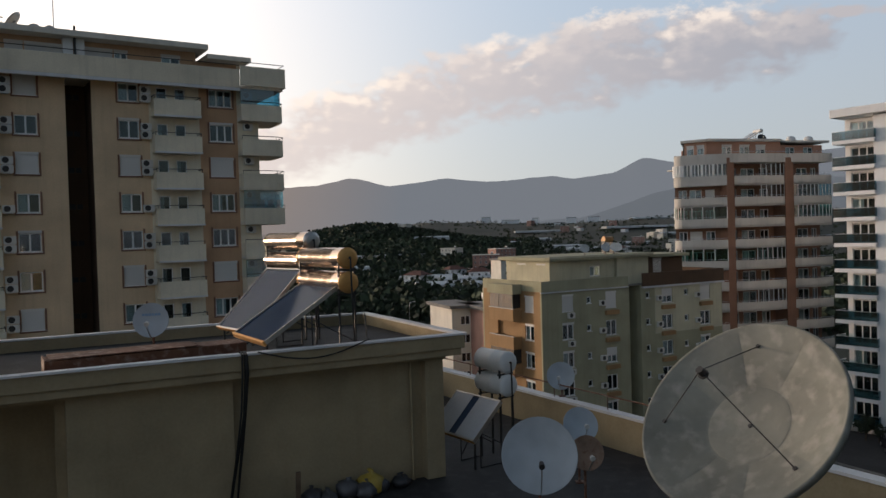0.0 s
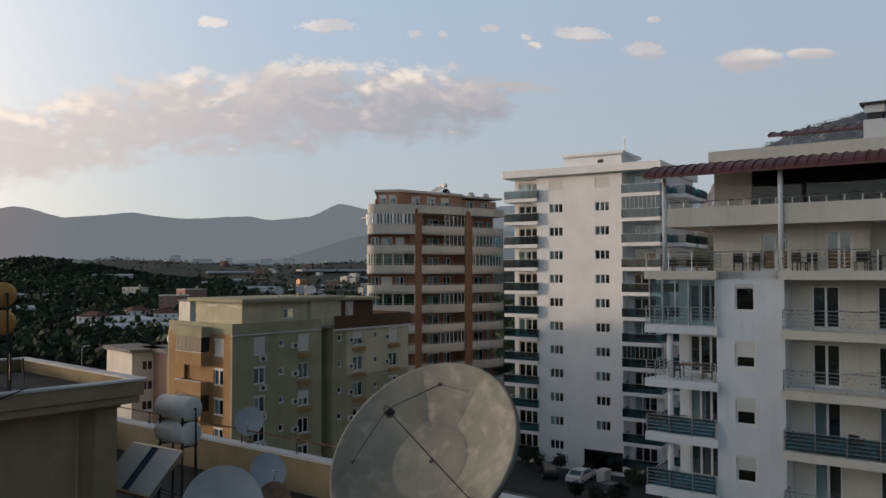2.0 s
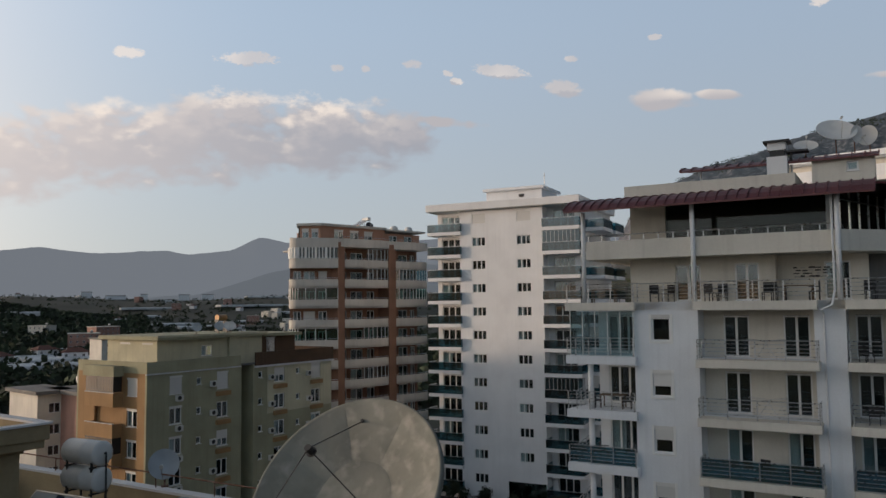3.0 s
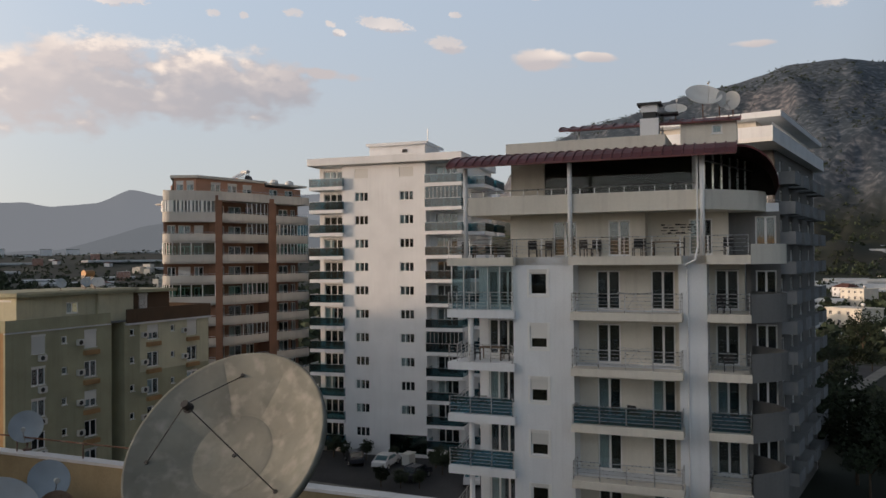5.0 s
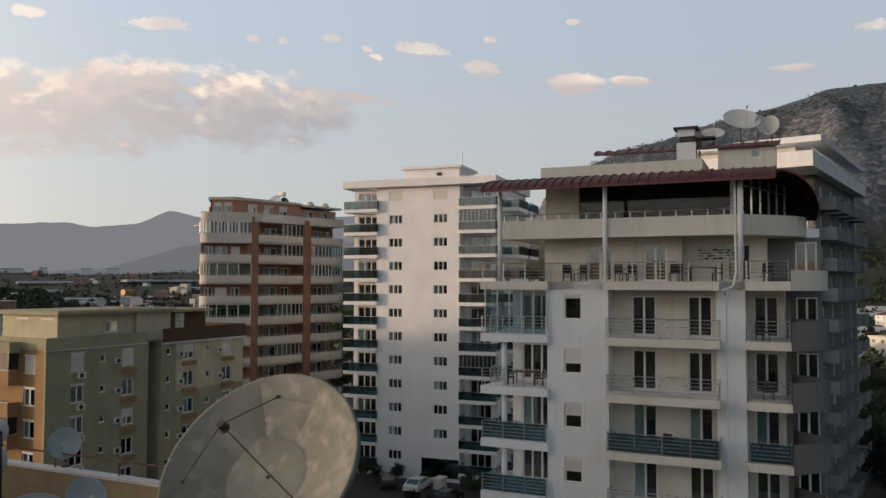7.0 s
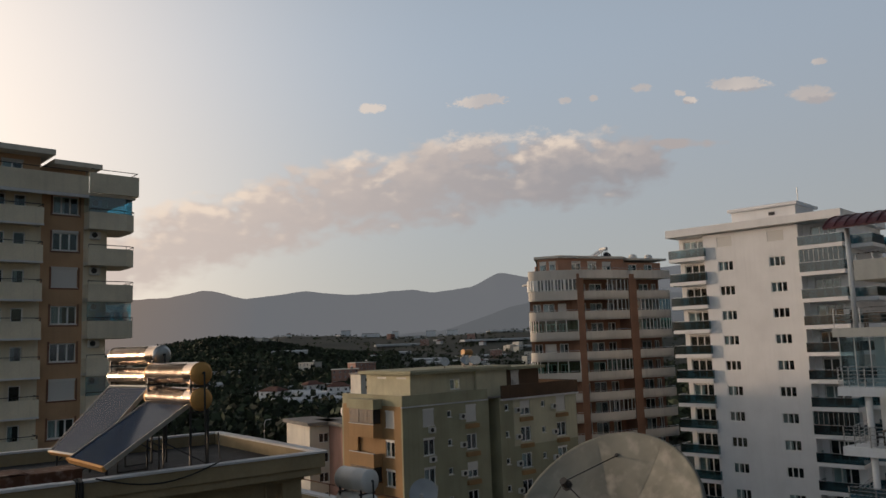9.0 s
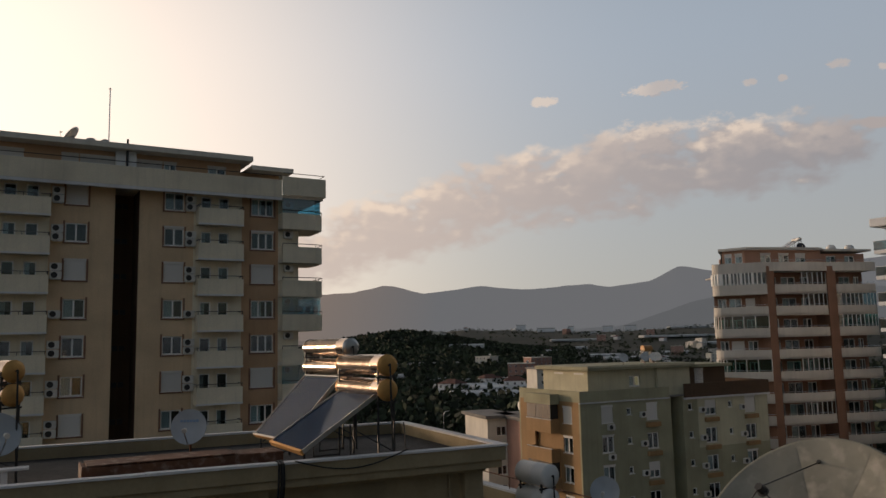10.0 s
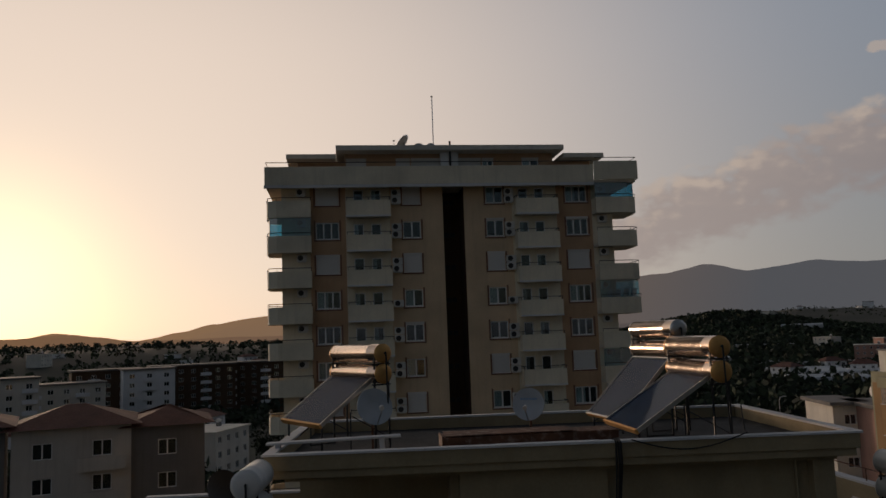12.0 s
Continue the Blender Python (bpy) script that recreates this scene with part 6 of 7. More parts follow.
# ---- solar water heaters ----
def heater(m, jacket, ends, label, tilt=45, width=1.95, length=1.95, tanks=(1.64, 2.2), rad=0.25, tlen=1.95, shift=0.0, ribs=True, lift=0.0, back=0.22):
    """x runs up the slope, y along the tanks (0 at the near end), z from the feet."""
    h = thing("solar_water_heater", m, label, "solar water heater", "roof water heaters")
    c, s = math.cos(radians(tilt)), math.sin(radians(tilt))
    tm = pose(0, 0, 0.12 + lift, 0, -tilt, 0)
    part("backing", Geo().box(0.04, length - 0.05, 0.03, width - 0.03, 0.025, 0.045), M["black"], h, at=tm)
    rim = part("collector_foot", Geo().box(-0.03, 0.0, 0, width, -0.01, 0.11), M["goldend"], h, "golden anodised lower edge", at=tm)
    tray = part("collector", Geo().box(0, length, 0, width, 0, 0.02).box(0.03, length, 0, 0.025, 0.02, 0.1).box(0.03, length, width - 0.025, width, 0.02, 0.1).box(length - 0.04, length, 0.025, width - 0.025, 0.02, 0.1), M["alu"], h, at=tm)
    part("tray_edge", Geo().box(-0.02, 0.03, -0.01, width + 0.01, -0.01, 0.115), ends if ribs else M["alu"], tray)
    n = 22
    for i in range(n):
        a = 0.035 + (width - 0.07) * i / n
        part("absorber_fin", Geo().box(0.06, length - 0.06, a + 0.007, a + (width - 0.07) / n - 0.007, 0.05, 0.062), M["absorber"], tray)
    # without ribs, two opaque pale sheets replace the clear cover
    for near, far in ((0.03, width - 0.03),) if ribs else ((0.03, width * 0.44), (width * 0.58, width - 0.03)):
        part("cover_glass", Geo().box(0.035, length - 0.045, near, far, 0.085, 0.09), M["collglass" if ribs else "palesheet"], tray)
    xt = length * c + back
    for i, z in enumerate(tanks):
        ya = shift
        prof = [(rad * 0.985, 0.03), (rad, 0.05), (rad, 0.45), (rad * 1.012, 0.46), (rad, 0.47), (rad, tlen - 0.05), (rad * 0.985, tlen - 0.03)]
        tk = part("tank", Geo().lathe(prof, 36), jacket, h, at=Matrix.Translation((xt, ya, z)) @ pose(0, 0, 0, -90), smooth=True)
        for q in (0, tlen):
            o = 1 if q else -1
            part("tank_end", Geo().lathe([(0, q + o * 0.045), (rad * 0.7, q + o * 0.03), (rad * 1.02, q + o * 0.0), (rad * 1.02, q - o * 0.04)], 36), ends, tk, smooth=True)
    top = tanks[-1]
    for y in (0.12, width * 0.92):
        part("collector_leg", Geo().box(0.05, 0.09, y - 0.02, y + 0.02, 0, 0.12 + lift), M["black"], h)
    for y in (shift + 0.12, shift + tlen - 0.12):
        for x in (xt - 0.2, xt + 0.2):
            part("leg", Geo().box(x - 0.02, x + 0.02, y - 0.02, y + 0.02, 0, top - rad * 0.4), M["black"], h)
        part("cradle", Geo().box(xt - 0.26, xt + 0.26, y - 0.02, y + 0.02, tanks[0] - rad - 0.05, tanks[0] - rad - 0.01).box(xt - 0.26, xt + 0.26, y - 0.021, y + 0.021, top - rad - 0.05, top - rad - 0.01), M["black"], h)
        part("brace", Geo().tube((xt - 0.9, y, 0.0), (xt - 0.9, y, 1.0), 0.018, 6).tube((xt - 0.9, y, 0.02), (xt - 0.2, y, 0.02), 0.018, 6).tube((xt - 0.85, y, 0.9), (xt + 0.2, y, 0.3), 0.014, 6), M["black"], h)
    part("pipe", Geo().path([(xt, shift - 0.06, top), (xt + 0.02, shift - 0.1, top + 0.03), (xt + 0.03, shift - 0.1, tanks[0]), (xt + 0.06, shift - 0.1, 0.5), (xt + 0.1, shift - 0.08, 0.0)], 0.022, 8), M["cable"], h)
    part("pipe", Geo().path([(xt, shift + tlen + 0.05, tanks[0]), (xt - 0.1, shift + tlen + 0.08, 1.0), (0.3, tlen * 0.95, 0.12)], 0.018, 6), M["cable"], h)
    return h


heater(SL @ pose(-4.911, 0.424, 23.31, 0, 0, 4.9), M["chrome"], M["goldend"], "solar water heater with two polished tanks and golden ends", tilt=32.4, width=2.27, length=2.17, tanks=(1.73, 2.3), tlen=2.65, shift=-0.25, lift=0.29, back=0.14)
heater(SL @ pose(-4.514, 3.44, 23.31, 0, 0, 11.6), M["chrome"], M["alu"], "taller solar water heater with polished tanks on a steel stand", tilt=45, width=2.13, length=2.23, tanks=(2.17, 2.73), tlen=2.5, shift=-0.05, lift=0.2, back=0.25)
heater(SL @ pose(-12.207, 1.538, 23.31, 0, 0, 34.3), M["chrome"], M["goldend"], "solar water heater with ribbed collectors and golden tank ends", tilt=35, width=2.15, length=1.84, tanks=(1.885, 2.39), rad=0.24, tlen=2.42, shift=-0.23, lift=0.57, back=0.13)
heater(SL @ pose(0.4, 0.42, 20.0, 0, 0, 8), M["whitetank"], M["whitetank"], "solar water heater with two white painted tanks on a stand", tanks=(2.05, 2.66), rad=0.29, tlen=1.1, tilt=44, length=1.3, lift=0.6, ribs=False)
heater(SL @ pose(-14.9, -1.6, 20.6, 0, 0, 0), M["whitetank"], M["whitetank"], "solar water heater with white tanks beside the roof house", tanks=(2.1, 2.7), rad=0.3, tlen=1.3, ribs=False)


# ---- satellite dishes ----
def axis_matrix(pos, axis, up=(0, 0, 1)):
    z = Vector(axis).normalized()
    x = Vector(up).cross(z).normalized()
    y = z.cross(x)
    return Matrix.Translation(pos) @ Matrix((x, y, z)).transposed().to_4x4()


def small_dish(pos, axis, rad, base, mt, label, arm=True, feed="plastic", mark=False):
    """An offset dish on a pole: boresight along axis, centre at pos, foot at height base."""
    p = Vector(pos)
    d = thing("satellite_dish", Matrix.Translation((p.x, p.y, base)), label, "satellite dish", "satellite dishes on the roofs")
    loc = Matrix.Translation((0, 0, p.z - base)) @ axis_matrix((0, 0, 0), axis)
    dep = rad * 0.2
    prof = [(rad * t, dep * t * t - dep) for t in (0.0, 0.2, 0.4, 0.6, 0.8, 0.95, 1.0)] + [(rad * 1.025, 0.005), (rad * 1.02, -0.02), (rad * 0.8, dep * 0.64 - dep - 0.025), (rad * 0.4, dep * 0.16 - dep - 0.025), (0, -dep - 0.025)]
    part("reflector", Geo().lathe(prof, 40), M[mt], d, at=loc, smooth=True)
    part("back_bracket", Geo().box(-0.1, 0.1, -0.12, 0.12, -dep - 0.16, -dep - 0.03), M["alu"], d, at=loc)
    back = loc @ Vector((0, 0, -dep - 0.12))
    part("pole", Geo().tube((back.x, back.y, 0), (back.x, back.y, back.z + 0.1), 0.03, 10), M["rust"], d)
    part("foot", Geo().box(back.x - 0.1, back.x + 0.1, back.y - 0.1, back.y + 0.1, 0, 0.03), M["rust"], d)
    if mark:
        for k in range(6):
            a = rad * (-0.54 + 0.18 * k)
            zz = dep * ((a + rad * 0.08) ** 2 / rad ** 2 + 0.12) - dep + 0.008
            part("faded_mark", Geo().box(a, a + rad * 0.15, rad * 0.28, rad * 0.42, zz, zz + 0.004), M["bluemark"], d, "faded blue bar of worn print", at=loc)
    if arm:
        part("feed_arm", Geo().path([(0, -rad * 0.98, -0.01), (0, -rad * 0.6, rad * 0.75), (0, -rad * 0.35, rad * 0.95)], 0.014, 6), M["alu"], d, at=loc)
        f = part("feed_horn", Geo().tube((0, -rad * 0.35, rad * 0.95), (0, -rad * 0.27, rad * 0.82), 0.045, 10).tube((0, -rad * 0.39, rad * 1.01), (0, -rad * 0.35, rad * 0.95), 0.06, 10), M[feed], d, at=loc)
    return d


EYE = Vector((-0.22, -1.18, 26.1))


def facing(pos, right=0.0, up=0.25):
    """A boresight near the line to the terrace, swung right and up."""
    t = (EYE - Vector(pos)).normalized()
    r = t.cross(Vector((0, 0, 1))).normalized()
    return (t - r * right + Vector((0, 0, up))).normalized()


for pos, rad, base, mt, rt, up, label in (
        ((1.32, 14.41, 21.6), 0.75, 20.0, "dish2", 0.05, 0.1, "large pale grey satellite dish on the dark flat roof"),
        ((2.62, 17.4, 21.45), 0.42, 20.0, "dish2", 0.35, 0.3, "pale blue satellite dish beside the parapet"),
        ((2.42, 15.3, 21.37), 0.36, 20.0, "dish3", 0.3, 0.05, "rusty brown satellite dish with a stained face"),
        ((2.84, 22.58, 21.67), 0.42, 21.0, "dish2", -0.15, 0.2, "grey satellite dish with rust marks on the parapet"),
        (tuple((SL @ Vector((-7.05, 2.9, 24.25)))), 0.41, 23.3, "dish2", -0.25, 0.15, "pale satellite dish with a faded mark on the roof house"),
        (tuple((SL @ Vector((-10.95, 2.0, 24.42)))), 0.45, 23.3, "dish2", 0.35, 0.3, "pale tilted satellite dish below a water tank"),
        ((-16.6, 16.0, 21.9), 0.55, 20.0, "black", 0.6, 0.3, "dark satellite dish seen from the side"),
):
    small_dish(pos, facing(pos, rt, up), rad, base, mt, label, feed="black" if rad > 0.6 else "plastic", mark="faded mark" in label)


def great_dish():
    c = Vector((3.415, 9.08, 23.65))
    t = (EYE - c).normalized()
    r = t.cross(Vector((0, 0, 1))).normalized() * -1
    u = t.cross(r) if t.cross(r).z > 0 else r.cross(t)
    ax = (t * math.cos(radians(42)) + (r * -0.66 + u * 0.75) * math.sin(radians(42))).normalized()
    d = thing("satellite_dish", Matrix.Translation((c.x, c.y, 20.0)), "great weathered fibreglass satellite dish with black feed struts", "satellite dish", "satellite dishes on the roofs")
    loc = Matrix.Translation((0, 0, c.z - 20.0)) @ axis_matrix((0, 0, 0), ax, up=u)
    R, F = 1.39, 1.32
    zf = lambda q: (q * q - R * R) / (4 * F)
    qs = [R * k / 24 for k in range(25)]
    prof = [(q, zf(q)) for q in qs] + [(R + 0.03, 0.012), (R + 0.045, -0.01), (R + 0.04, -0.10), (R - 0.02, -0.11)] + [(q, zf(q) - 0.05) for q in qs[:-1][::-1]]
    part("reflector", Geo().lathe(prof, 96), M["dish"], d, at=loc, smooth=True)
    # eight slightly cushioned petals and a hub plate laid on the bowl, with grooves between them
    rnd = random.Random(2)
    for k in range(8):
        a0, a1 = 2 * math.pi * (k + 0.35) / 8, 2 * math.pi * (k + 1.35) / 8
        nq, na, g = 10, 14, Geo()
        vs = []
        for i in range(nq + 1):
            q = 0.615 + (R - 0.655) * i / nq
            for j in range(na + 1):
                edge = 0.012 / q
                a = a0 + edge + (a1 - a0 - 2 * edge) * j / na
                across, along = math.sin(math.pi * j / na), math.sin(math.pi * i / nq)
                lump = 0.010 * noise.noise(Vector((q * math.cos(a) * 3, q * math.sin(a) * 3, k * 5.0)))
                vs.append((q * math.cos(a), q * math.sin(a), zf(q) + 0.003 + (0.015 + lump * 0.6) * min(1.0, 1.6 * across) * min(1.0, 1.6 * along)))
        w = na + 1
        g.add(vs, [(i * w + j, i * w + j + 1, (i + 1) * w + j + 1, (i + 1) * w + j) for i in range(nq) for j in range(na)])
        part("petal", g, M["dish"], d, at=loc, smooth=True)
    hub = [(0.0, zf(0) + 0.012), (0.2, zf(0.2) + 0.014), (0.4, zf(0.4) + 0.014), (0.54, zf(0.54) + 0.011), (0.575, zf(0.575) + 0.003)]
    part("hub_plate", Geo().lathe(hub, 64), M["dish"], d, at=loc, smooth=True)
    h = F - R * R / (4 * F)
    inv = (loc.inverted() @ Matrix.Translation((-c.x, -c.y, -20.0)))
    i3, tl = inv.to_3x3(), r * -0.66 + u * 0.75
    long_axis, short_axis = (i3 @ (r * 0.75 + u * 0.66)).normalized(), (i3 @ (tl * math.cos(radians(42)) - t * math.sin(radians(42)))).normalized()
    for da, q in ((43, 1.12), (-87, 1.1), (138, 1.15)):
        pd = long_axis * math.cos(radians(da)) + short_axis * math.sin(radians(da))
        a = math.atan2(pd.y, pd.x)
        p = (q * pd.x, q * pd.y, zf(q) + 0.018)
        st = part("feed_strut", Geo().tube(p, (0.03 * math.cos(a), 0.03 * math.sin(a), h), 0.008, 8), M["black"], d, at=loc)
        part("strut_foot", Geo().tube(p, (p[0], p[1], p[2] + 0.02), 0.03, 8), M["black"], st)
    part("feed_horn", Geo().tube((0, 0, h - 0.05), (0, 0, h + 0.05), 0.05, 14).tube((0, 0, h - 0.07), (0, 0, h - 0.05), 0.07, 14), M["black"], d, at=loc)
    part("hub_bolt", Geo().tube((0, 0, zf(0)), (0, 0, zf(0) + 0.03), 0.028, 10), M["black"], d, at=loc)
    back = loc @ Vector((0, 0, zf(0) - 0.25))
    part("mount", Geo().tube((0, 0, zf(0) - 0.32), (0, 0, zf(0) - 0.05), 0.22, 16), M["rust"], d, at=loc)
    part("pole", Geo().tube((back.x, back.y, 0.0), (back.x, back.y, back.z), 0.09, 16), M["rust"], d)
    part("foot_plate", Geo().box(back.x - 0.35, back.x + 0.35, back.y - 0.35, back.y + 0.35, 0, 0.03), M["rust"], d)


great_dish()

# dishes on the grey house's roof
for lx, ly, lz, rad, rt, up in ((8.2, 3.6, 35.15, 0.98, 0.3, 1.3), (6.7, 3.4, 34.45, 0.6, 0.1, 1.6), (9.6, 4.0, 34.75, 0.52, -0.5, 0.25), (9.15, 3.9, 34.85, 0.46, 1.1, 0.2)):
    p = GREY @ Vector((lx, ly, lz))
    small_dish(p, facing(p, rt, up), rad, 33.8, "whitetank", "white satellite dish on the red sheet roof", feed="plastic")
p = TAN @ Vector((-15.5, 3.0, 43.05))
small_dish(p, Vector((-0.62, -0.12, 0.5)), 0.8, 42.15, "alu", "grey satellite dish tilted skyward on the tan tower", feed="alu")
for lx, ly in ((4.2, 3.0), (7.5, 3.4), (8.6, 3.2), (9.6, 3.8)):
    p = OLIVE @ Vector((lx, ly, 24.1))
    small_dish(p, facing(p, 0.3, 0.5), 0.5, 23.36, "dish2" if lx < 8 else "whitetank", "weathered satellite dish on the olive block's roof")
p = BAND @ Vector((7.6, 4, 38.5))
small_dish(p, facing(p, 0.4, 0.6), 0.6, 38.05, "cardark", "dark satellite dish on the terracotta tower's roof")

gt = thing("water_tank", OLIVE @ pose(9.6, 5.5, 23.36), "brass-coloured roof tank on a thin stand", "water tank")
part("tank", Geo().tube((-0.6, 0, 1.6), (0.6, 0, 1.6), 0.36, 18), M["brass"], gt)
for x in (-0.6, 0.6):
    part("leg", Geo().box(x - 0.04, x + 0.04, -0.3, 0.3, 0, 1.4), M["black"], gt)
heater(BAND @ pose(4.6, 2.6, 38.07, 0, 0, 0), M["whitetank"], M["whitetank"], "small dark solar water heater on the terracotta tower", tilt=30, tanks=(1.3,), tlen=1.6, ribs=False)
for lx in (12.4, 15.4):
    v = thing("roof_cowl", BAND @ pose(lx, 4.0, 37.97), "pale domed roof vent on the terracotta tower", "roof vent")
    part("dome", Geo().lathe([(0, 0.8), (0.4, 0.72), (0.65, 0.45), (0.7, 0.0), (0, 0)], 14), M["whitetank"], v, smooth=True)


# ---- clutter on the roofs ----
def rusty_duct():
    g = thing("metal_duct", SL @ pose(-9.35, 0.9, 23.3, 0, 0, 4), "long rusty sheet-metal duct lying on the roof", "duct")
    part("body", Geo().box(0, 4.2, 0, 0.85, 0.02, 0.44), M["rust"], g, bevel=0.02)
    for k in range(4):
        part("flange", Geo().box(1.05 * k, 1.05 * k + 0.04, -0.02, 0.87, 0.0, 0.46), M["rust"], g)
    part("lid", Geo().box(0.1, 3.1, -0.03, 0.89, 0.465, 0.48), M["rust"], g)


rusty_duct()
cb = thing("cable_bundle", SL @ Matrix.Translation((-5.5, 0, 0)), "black cable bundle hanging over the roof edge", "cable")
for k, (dx, dy) in enumerate(((0, 0), (0.05, 0.02), (-0.05, 0.01), (0.02, 0.06))):
    pts = [(dx, 0.9, 23.36), (dx, 0.1, 23.68), (dx, -0.07 - dy, 23.62), (dx * 1.2, -0.08 - dy, 23.2), (dx - 0.04, -0.02 + dy, 22.4), (dx - 0.1 - 0.02 * k, 0.15 + dy, 21.4), (dx - 0.16 - 0.05 * k, 0.35, 20.4), (dx - 0.2 - 0.05 * k, 0.4, 20.02)]
    part("cable", Geo().path(pts, 0.022, 8), M["cable"], cb)
lc = thing("cable", SL @ Matrix.Translation((0, 0, 0)), "thin black cable sagging along the roof edge", "cable")
part("wire", Geo().path([(-5.2 + 2.6 * k / 12, -0.04, 23.66 - 0.28 * math.sin(math.pi * k / 12) + 0.06 * k / 12) for k in range(13)] + [(-2.6, 0.1, 23.75), (-2.6, 0.2, 24.3)], 0.016, 6), M["cable"], lc)
pl = thing("plank", SL @ pose(-13.4, 0.9, 23.72, 0, -1, 3), "weathered pale plank resting on short blocks", "plank")
part("board", Geo().box(0, 3.1, 0, 0.3, 0, 0.05), M["coping"], pl, bevel=0.008)
for x in (0.2, 2.6):
    part("block", Geo().box(x, x + 0.12, 0.05, 0.25, -0.42, 0), M["coping"], pl)
# timber, sacks and pots along the wall's foot
rnd = random.Random(9)
for k in range(9):
    o = SL @ pose(-6.6 + rnd.uniform(0, 0.5), -0.25 - 0.1 * (k % 3), 20.06 + 0.11 * (k // 3), 0, 0, rnd.uniform(-6, 6))
    lg = solo("log", Geo().tube((0, 0, 0), (rnd.uniform(1.3, 1.9), 0, 0), rnd.uniform(0.045, 0.06), 9, 0.04), M["wood"], o, "old grey timber pole in a pile by the wall", "log", "timber pile")
def bag(x, y, size, material, seed, label):
    """A slumped, crumpled bag with a knotted neck."""
    g = Geo().lathe([(0.0, 0.0), (0.17, 0.0), (0.25, 0.07), (0.26, 0.17), (0.2, 0.28), (0.11, 0.34), (0.04, 0.37), (0.06, 0.42), (0.0, 0.43)], 18)
    g.v = [tuple(Vector(p) * size + Vector((1, 1, 0.35)) * 0.11 * noise.noise(Vector(p) * 5 + Vector((seed * 3.1, 0, 0))) * (1 if p[2] > 0.01 else 0)) for p in g.v]
    solo("bag", g, material, SL @ pose(x, y, 20.0, 0, 0, seed * 57), label, "bag", "bags by the wall", smooth=True)


for k, (x, y, sz) in enumerate(((-4.0, 0.3, 1.0), (-3.65, 0.15, 0.8), (-3.1, 0.35, 1.1), (-2.75, 0.1, 1.0), (-2.3, 0.3, 0.9), (-1.75, 0.35, 0.8))):
    bag(x, y, sz, M["bag"], k, "dark crumpled plastic bag at the wall's foot")
bag(-2.55, 0.32, 1.35, M["yellowbag"], 8, "yellow crumpled plastic bag at the wall's foot")
st = thing("stake", SL @ pose(-4.35, 0.2, 20.0, 6, 0, 0), "upright weathered timber stake", "stake")
part("post", Geo().box(-0.05, 0.05, -0.03, 0.03, 0, 0.85), M["wood"], st)


# ---- town, trees and roads ----
def tree_meshes(seed, h, spread, n):
    """Trunk with limbs, and a crown of many small leaf sprays with gaps."""
    r = random.Random(seed)
    tk = Geo().tube((0, 0, 0), (0.1, 0.05, h * 0.45), 0.16, 9, 0.10)
    tips = []
    for k in range(7):
        a = 2 * math.pi * k / 7 + r.uniform(-0.4, 0.4)
        z0, ln = h * r.uniform(0.28, 0.45), spread * r.uniform(0.45, 0.85)
        p = (0.1, 0.05, z0)
        q = (ln * math.cos(a) * 0.6, ln * math.sin(a) * 0.6, z0 + h * r.uniform(0.12, 0.25))
        e = (ln * math.cos(a), ln * math.sin(a), h * r.uniform(0.5, 0.9))
        tk.tube(p, q, 0.07, 6, 0.05).tube(q, e, 0.05, 6, 0.02)
        tips += [q, e]
    tips.append((0, 0, h * 0.92))
    cr = Geo()
    for _ in range(n):
        t = r.choice(tips)
        s = spread * 0.42
        v = Vector((r.gauss(0, 1), r.gauss(0, 1), r.gauss(0, 0.8)))
        v = v.normalized() * (r.random() ** 0.4) * s
        c = Vector(t) + v
        for _k in range(2):
            u = Vector((r.gauss(0, 1), r.gauss(0, 1), r.gauss(0, 0.6))).normalized()
            w = u.orthogonal().normalized()
            q = r.uniform(0.16, 0.34)
            cr.add([c - u * q, c + w * q * 0.55, c + u * q, c - w * q * 0.55], [(0, 1, 2, 3)])
    return tk, cr


TREES = []
for seed, h, sp, n in ((1, 7.5, 3.0, 900), (2, 5.5, 2.4, 700), (3, 9.5, 3.4, 1000)):
    tk, cr = tree_meshes(seed, h, sp, n)
    TREES.append((tk.mesh("trunk", M["bark"]), cr.mesh("crown", M["leaf"])))


def tree(x, y, k=0, s=1.0, rz=0.0, z=0.0):
    t = thing("tree", pose(x, y, z, 0, 0, rz) @ Matrix.Scale(s, 4), "dark green leafy tree in evening shade", "tree", "trees near the houses")
    part("trunk", TREES[k][0], None, t)
    part("crown", TREES[k][1], None, t)


rnd = random.Random(21)
EAST = [(d * math.sin(radians(a)), d * math.cos(radians(a)), k % 3, s) for k, (a, d, s) in enumerate((rnd.uniform(61, 76), rnd.uniform(95, 230), rnd.uniform(0.8, 1.4)) for _ in range(34))]
